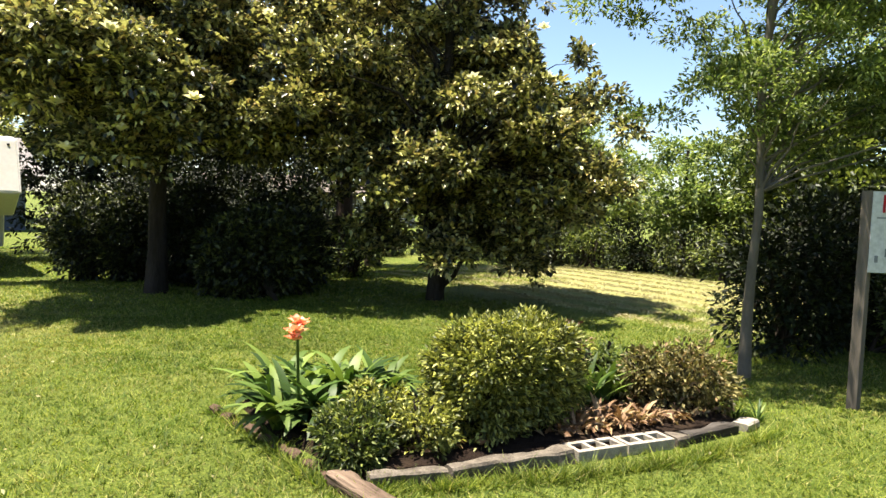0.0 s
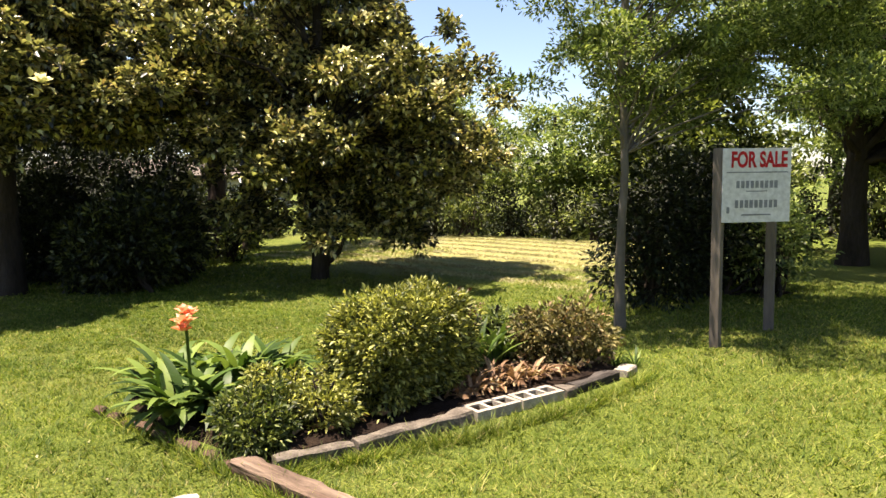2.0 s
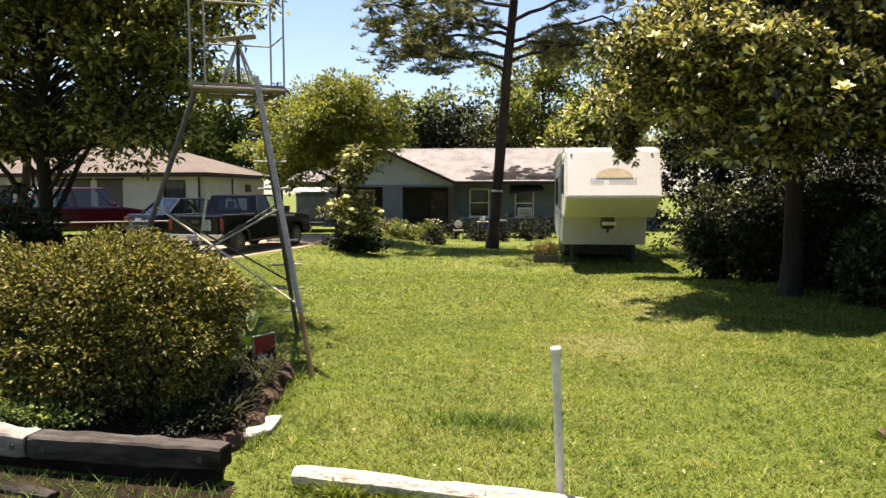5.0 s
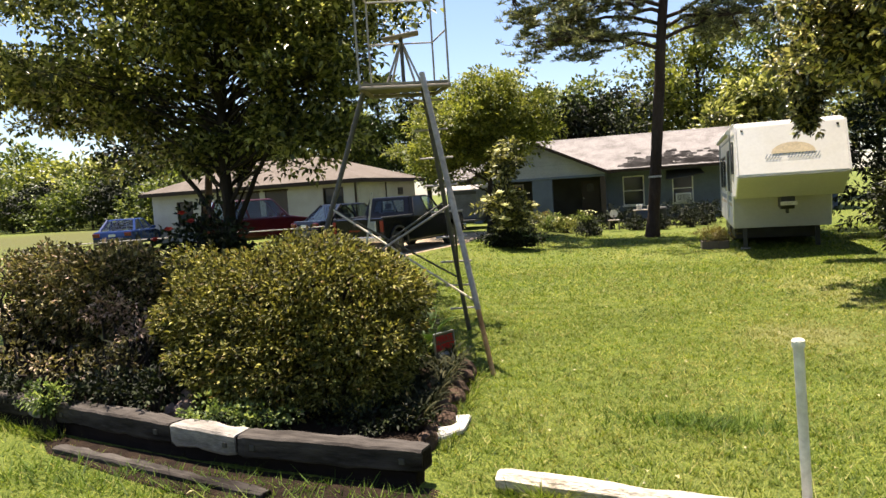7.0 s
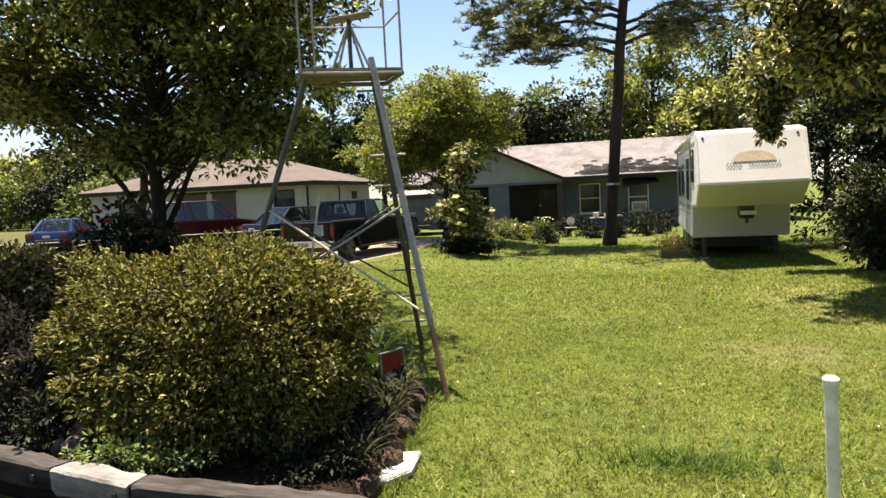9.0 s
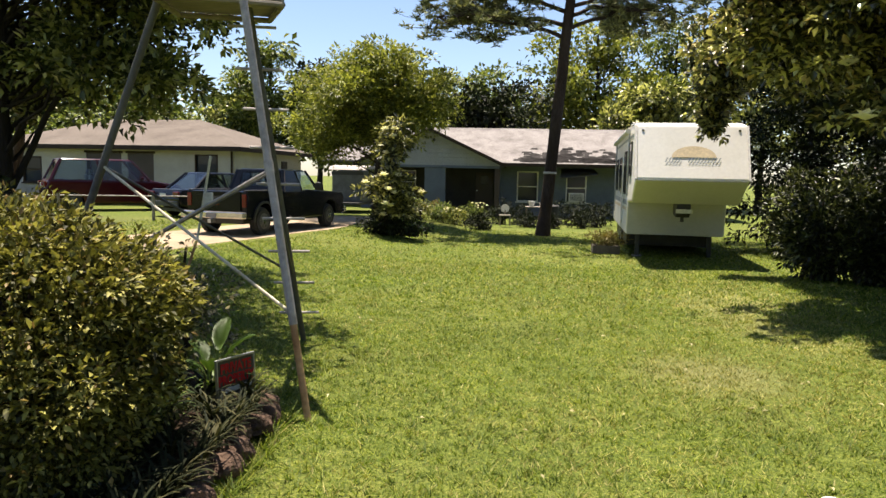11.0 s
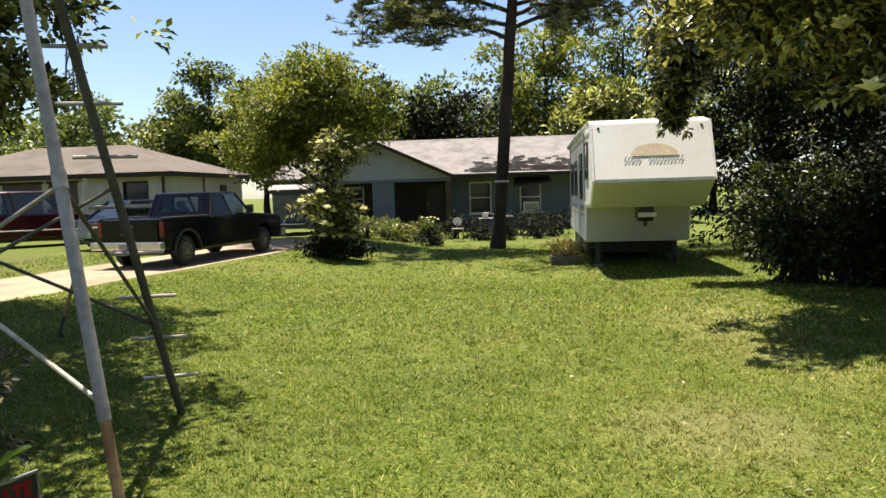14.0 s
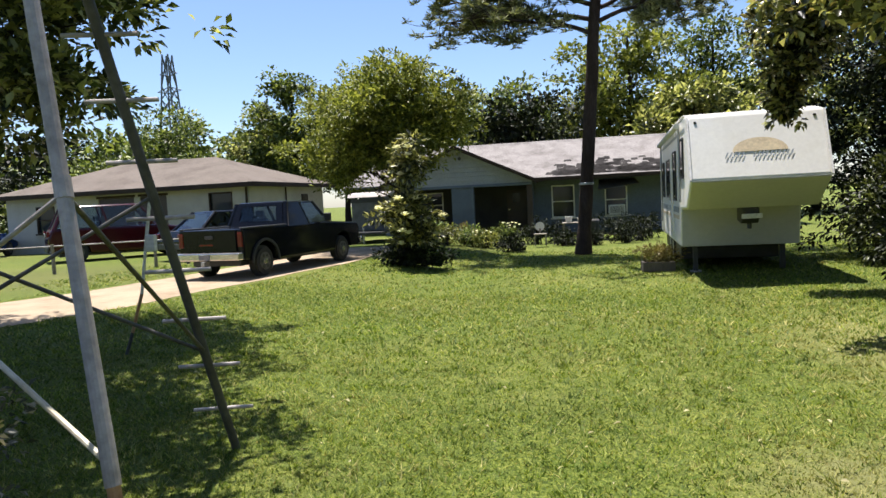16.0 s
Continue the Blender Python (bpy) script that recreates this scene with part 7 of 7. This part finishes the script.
def pylon():
    t = thing("pylon", pose(-103, 150, -5), "distant steel lattice power pylon", "pylon")
    H = 44.0
    hw = lambda z: 2.6 * (1 - z / H) + 0.75
    lv = [0, 7, 13, 18.5, 23, 27, 30.5, 33.5, 36.5, H]
    sg = ((-1, -1), (1, -1), (1, 1), (-1, 1))
    for i in range(4):
        a, b = sg[i], sg[(i + 1) % 4]
        part("leg", cyl_bm((a[0] * hw(0), a[1] * hw(0), 0), (a[0] * hw(H), a[1] * hw(H), H), 0.2, sides=6), M_PYLON, t)
        for z0, z1 in zip(lv, lv[1:]):
            part("brace", cyl_bm((a[0] * hw(z0), a[1] * hw(z0), z0), (b[0] * hw(z1), b[1] * hw(z1), z1), 0.11, sides=5), M_PYLON, t)
            part("brace", cyl_bm((b[0] * hw(z0), b[1] * hw(z0), z0), (a[0] * hw(z1), a[1] * hw(z1), z1), 0.11, sides=5), M_PYLON, t)
    for z, w in ((31, 2.6), (35, 3.2), (39, 2.4)):
        for s in (-1, 1):
            part("crossarm", cyl_bm((0, 0, z), (s * w, 0, z + 0.6), 0.16, 0.08, 6), M_PYLON, t)
            part("crossarm", cyl_bm((0, 0, z + 1.6), (s * w, 0, z + 0.6), 0.12, 0.07, 6), M_PYLON, t)


pylon()

# irregular patch of dark shingles above the eave
def dark_roof_patch():
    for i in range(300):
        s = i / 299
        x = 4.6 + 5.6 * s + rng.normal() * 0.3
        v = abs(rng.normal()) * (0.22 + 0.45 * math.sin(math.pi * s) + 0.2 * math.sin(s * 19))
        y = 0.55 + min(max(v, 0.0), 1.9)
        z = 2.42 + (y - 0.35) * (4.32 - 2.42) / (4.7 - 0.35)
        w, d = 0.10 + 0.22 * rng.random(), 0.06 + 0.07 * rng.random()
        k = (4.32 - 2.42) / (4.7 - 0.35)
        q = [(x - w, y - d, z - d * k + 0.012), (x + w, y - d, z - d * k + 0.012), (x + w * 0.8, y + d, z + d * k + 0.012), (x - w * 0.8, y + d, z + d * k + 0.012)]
        part("shingle", slab_bm(q, 0.01), M_DARKSHINGLE, HOUSE, "dark shingle")


dark_roof_patch()


# ---- grass ----
def cell_noise(p, size, k):
    """A steady random number for each uneven cell of that size."""
    q = p / size + 0.35 * np.stack([np.sin(p[:, 1] * 2.3 / size + k), np.sin(p[:, 0] * 1.9 / size + 2 * k)], 1)
    c = np.floor(q)
    return np.modf(np.abs(np.sin(c[:, 0] * 12.9898 + c[:, 1] * 78.233 + k * 37.7) * 43758.5453))[0]


def blade_mesh(name, pts, h, w, mat, tuft=0.07):
    n = len(pts)
    a = rng.random(n) * 2 * np.pi
    side = np.stack([np.cos(a), np.sin(a), np.zeros(n)], 1)
    lean = np.stack([-np.sin(a), np.cos(a), np.zeros(n)], 1) * rng.normal(0.3, 0.8, n)[:, None] + rng.normal(0, 0.45, (n, 3)) * np.array((1, 1, 0))
    t1, t2 = cell_noise(pts, tuft, 1.0), cell_noise(pts, tuft, 2.0) * 2 * np.pi
    lean = lean + 0.6 * np.stack([np.cos(t2), np.sin(t2), np.zeros(n)], 1)
    H = (h * (0.5 + 0.5 * rng.random(n)) * (0.45 + 1.35 * t1 ** 1.5))[:, None]
    W = (w * (0.7 + 0.6 * rng.random(n)))[:, None]
    base = np.concatenate([pts, gz(pts[:, 0], pts[:, 1])[:, None] - 0.004], 1)
    tip = base + lean * H + np.array((0, 0, 1.0)) * H
    v = np.stack([base - side * W, base + side * W, tip], 1).reshape(-1, 3)
    f = np.arange(3 * n).reshape(-1, 3)
    return mesh_of(name, v, f, mat)


def wave(p, s, k):
    return np.sin(p[:, 0] * s + 1.3 * k) * np.sin(p[:, 1] * s * 0.9 + 2.1 * k) + 0.6 * np.sin(p[:, 0] * s * 2.3 + p[:, 1] * s * 1.7 + k)


def scatter(x0, x1, y0, y1, per):
    n = int((x1 - x0) * (y1 - y0) * per)
    return np.stack([x0 + (x1 - x0) * rng.random(n), y0 + (y1 - y0) * rng.random(n)], 1) + rng.normal(0, 0.3, (n, 2))


def off_beds(p):
    x, y = p[:, 0], p[:, 1]
    bed1 = (x > 3.15) & (x < 6.6) & (y > 3.42 - (x - 3.2) * 0.31) & (y < 5.2 - (x - 3.2) * 0.4)
    wall = 3.80 + np.clip(-2.2 - x, 0, 4.5) * 0.19
    bare = (x > -3.9) & (x < -1.0) & (y > 3.5 + np.clip(-2.3 - x, 0, 2) * 0.16) & (y < wall + 0.15)
    bed2 = (x < -1.12 - (y - 3.9) * 0.25) & (y > wall) & (y < 6.9)
    drive = np.abs(x - np.interp(y, [4, 9.5, 14.5, 18, 27], [-14, -11.2, -9.4, -8.6, -8.3])) < 1.75
    return p[~(bed1 | bed2 | drive | bare)]


GREEN_BANDS = ((-3.5, 7.0, 1.0, 6.3, 4600, 0.034, 0.0044), (-5.0, 6.5, 6.3, 9.3, 4300, 0.032, 0.005), (-7.0, -5.0, 6.3, 11.0, 1900, 0.036, 0.0066), (6.5, 9.5, 6.3, 11.0, 1900, 0.036, 0.0066), (-5.0, 6.5, 9.3, 11.2, 2600, 0.034, 0.0064), (-9.0, 12.0, -5.0, 1.0, 380, 0.04, 0.011), (-11.0, 14.0, 11.0, 17.0, 950, 0.040, 0.010), (7.0, 13.0, -1.5, 6.5, 2200, 0.036, 0.0068), (-13.0, 9.0, 17.0, 27.0, 260, 0.045, 0.016), (-7.0, -3.5, 0.6, 3.8, 1500, 0.05, 0.007), (2.2, 7.0, -0.6, 1.0, 3300, 0.034, 0.005))
for x0, x1, y0, y1, per, hh, ww in GREEN_BANDS:
    p = off_beds(scatter(x0, x1, y0, y1, per))
    tuft = 0.055 if y1 < 9.5 else 0.09 if y1 < 17.5 else 0.2
    tone = wave(p, 1.1, 1.0) * 0.28 + rng.normal(0, 0.25, len(p)) + 1.1 * (cell_noise(p, tuft * 1.3, 3.0) - 0.5)
    worn = np.exp(-(((p[:, 0] - 1.5) / 1.0) ** 2 + ((p[:, 1] - 8.2) / 1.1) ** 2)) * 1.0 + np.exp(-(((p[:, 0] - 2.2) / 1.2) ** 2 + ((p[:, 1] - 11.5) / 3.0) ** 2)) * 0.7
    tone = tone + worn
    tagged(new("grass", blade_mesh("grass", p[(tone < 0.55) & (tone > -0.62)], hh, ww, M_GRASS, tuft)), "mown green lawn grass", "grass", kind="stuff")
    tagged(new("grass", blade_mesh("grass", p[tone <= -0.62], hh * 0.9, ww, M_LUSH, tuft)), "darker green tufts of lawn grass", "grass", kind="stuff")
    dry = p[(tone >= 0.55) & ((worn < 0.7) | (rng.random(len(p)) < 0.8))]
    tagged(new("grass", blade_mesh("grass", dry, hh * 0.9, ww, M_DRYGRASS, tuft)), "yellowed worn lawn grass", "grass", kind="stuff")
# longer grass along edgings, logs and timbers
edge = []
for (xa, ya), (xb, yb), n in (((3.15, 3.3), (4.45, 2.76), 1500), ((4.45, 2.76), (5.3, 2.5), 900), ((5.3, 2.5), (6.5, 2.45), 1300), ((-0.66, 3.86), (1.07, 3.62), 2200), ((1.28, 3.56), (2.7, 3.10), 1900), ((-0.66, 3.89), (1.07, 3.65), 1200), ((1.28, 3.59), (2.7, 3.13), 1000), ((-6.4, 4.5), (-4.2, 4.1), 1500), ((-2.2, 3.3), (-1.0, 3.4), 500), ((3.05, 3.4), (3.08, 5.3), 1200), ((3.04, 3.4), (3.05, 1.9), 800), ((3.25, 3.2), (3.26, 1.9), 800), ((-1.2, 4.4), (-1.6, 6.5), 1000), ((-0.6, 4.1), (1.0, 3.86), 900)):
    s = rng.random(n)[:, None]
    edge.append(np.array((xa, ya)) * (1 - s) + np.array((xb, yb)) * s + rng.normal(0, 0.035, (n, 2)))
tagged(new("grass", blade_mesh("grass", np.concatenate(edge), 0.085, 0.0045, M_GRASS)), "uncut grass along the edgings", "grass", kind="stuff")
# sparse dark grass on the dark soil before the timbers
q = np.stack([-3.9 + 2.9 * rng.random(1500), 3.36 + 0.42 * rng.random(1500)], 1)
tagged(new("grass", blade_mesh("grass", q, 0.07, 0.005, M_LUSH)), "sparse dark grass before the timbers", "grass", kind="stuff")
# greener grass towards the magnolias
q = scatter(2.5, 6.6, 4.9, 10.6, 2600)
q = q[wave(q, 1.3, 2.0) + 0.8 * np.clip(q[:, 0] - 3.0, 0, 1.5) > 0.3]
tagged(new("grass", blade_mesh("grass", q, 0.03, 0.006, M_LUSH, 0.055)), "greener lawn grass towards the magnolias", "grass", kind="stuff")
# a lusher dark tuft in the lawn
q = rng.normal(0, 1, (1300, 2)) * np.array((0.30, 0.11)) + np.array((0.35, 5.2))
tagged(new("grass", blade_mesh("grass", q, 0.075, 0.005, M_LUSH)), "lush darker patch of lawn grass", "grass", kind="stuff")
# rows of pale clippings on the side lot
rows = []
for k in range(9):
    n = 9000
    y = 4.5 + 11 * rng.random(n)
    x = 10.6 + 0.85 * k + 0.10 * (y - 8) + rng.normal(0, 0.13, n)
    rows.append(np.stack([x, y], 1))
rows = np.concatenate(rows)
tagged(new("clippings", blade_mesh("clippings", rows, 0.035, 0.012, M_STRAW)), "rows of pale straw clippings on the lot", "clippings", kind="stuff")
# fallen leaves and scraps on the lawn
p = off_beds(scatter(-4, 9, 2.5, 16, 2.0))
n = len(p)
v, f = leaf_arrays(np.concatenate([p, gz(p[:, 0], p[:, 1])[:, None] + 0.03], 1), unit(n) * np.array((1, 1, 0.15)), np.tile((0, 0, 1.0), (n, 1)) + rng.normal(0, 0.3, (n, 3)), 0.035 * (0.6 + rng.random(n)), 0.02 * (0.6 + rng.random(n)))
tagged(new("fallen_leaves", mesh_of("fallen_leaves", v, f, M_STRAW)), "scattered dry fallen leaves on the lawn", "leaves", kind="stuff")
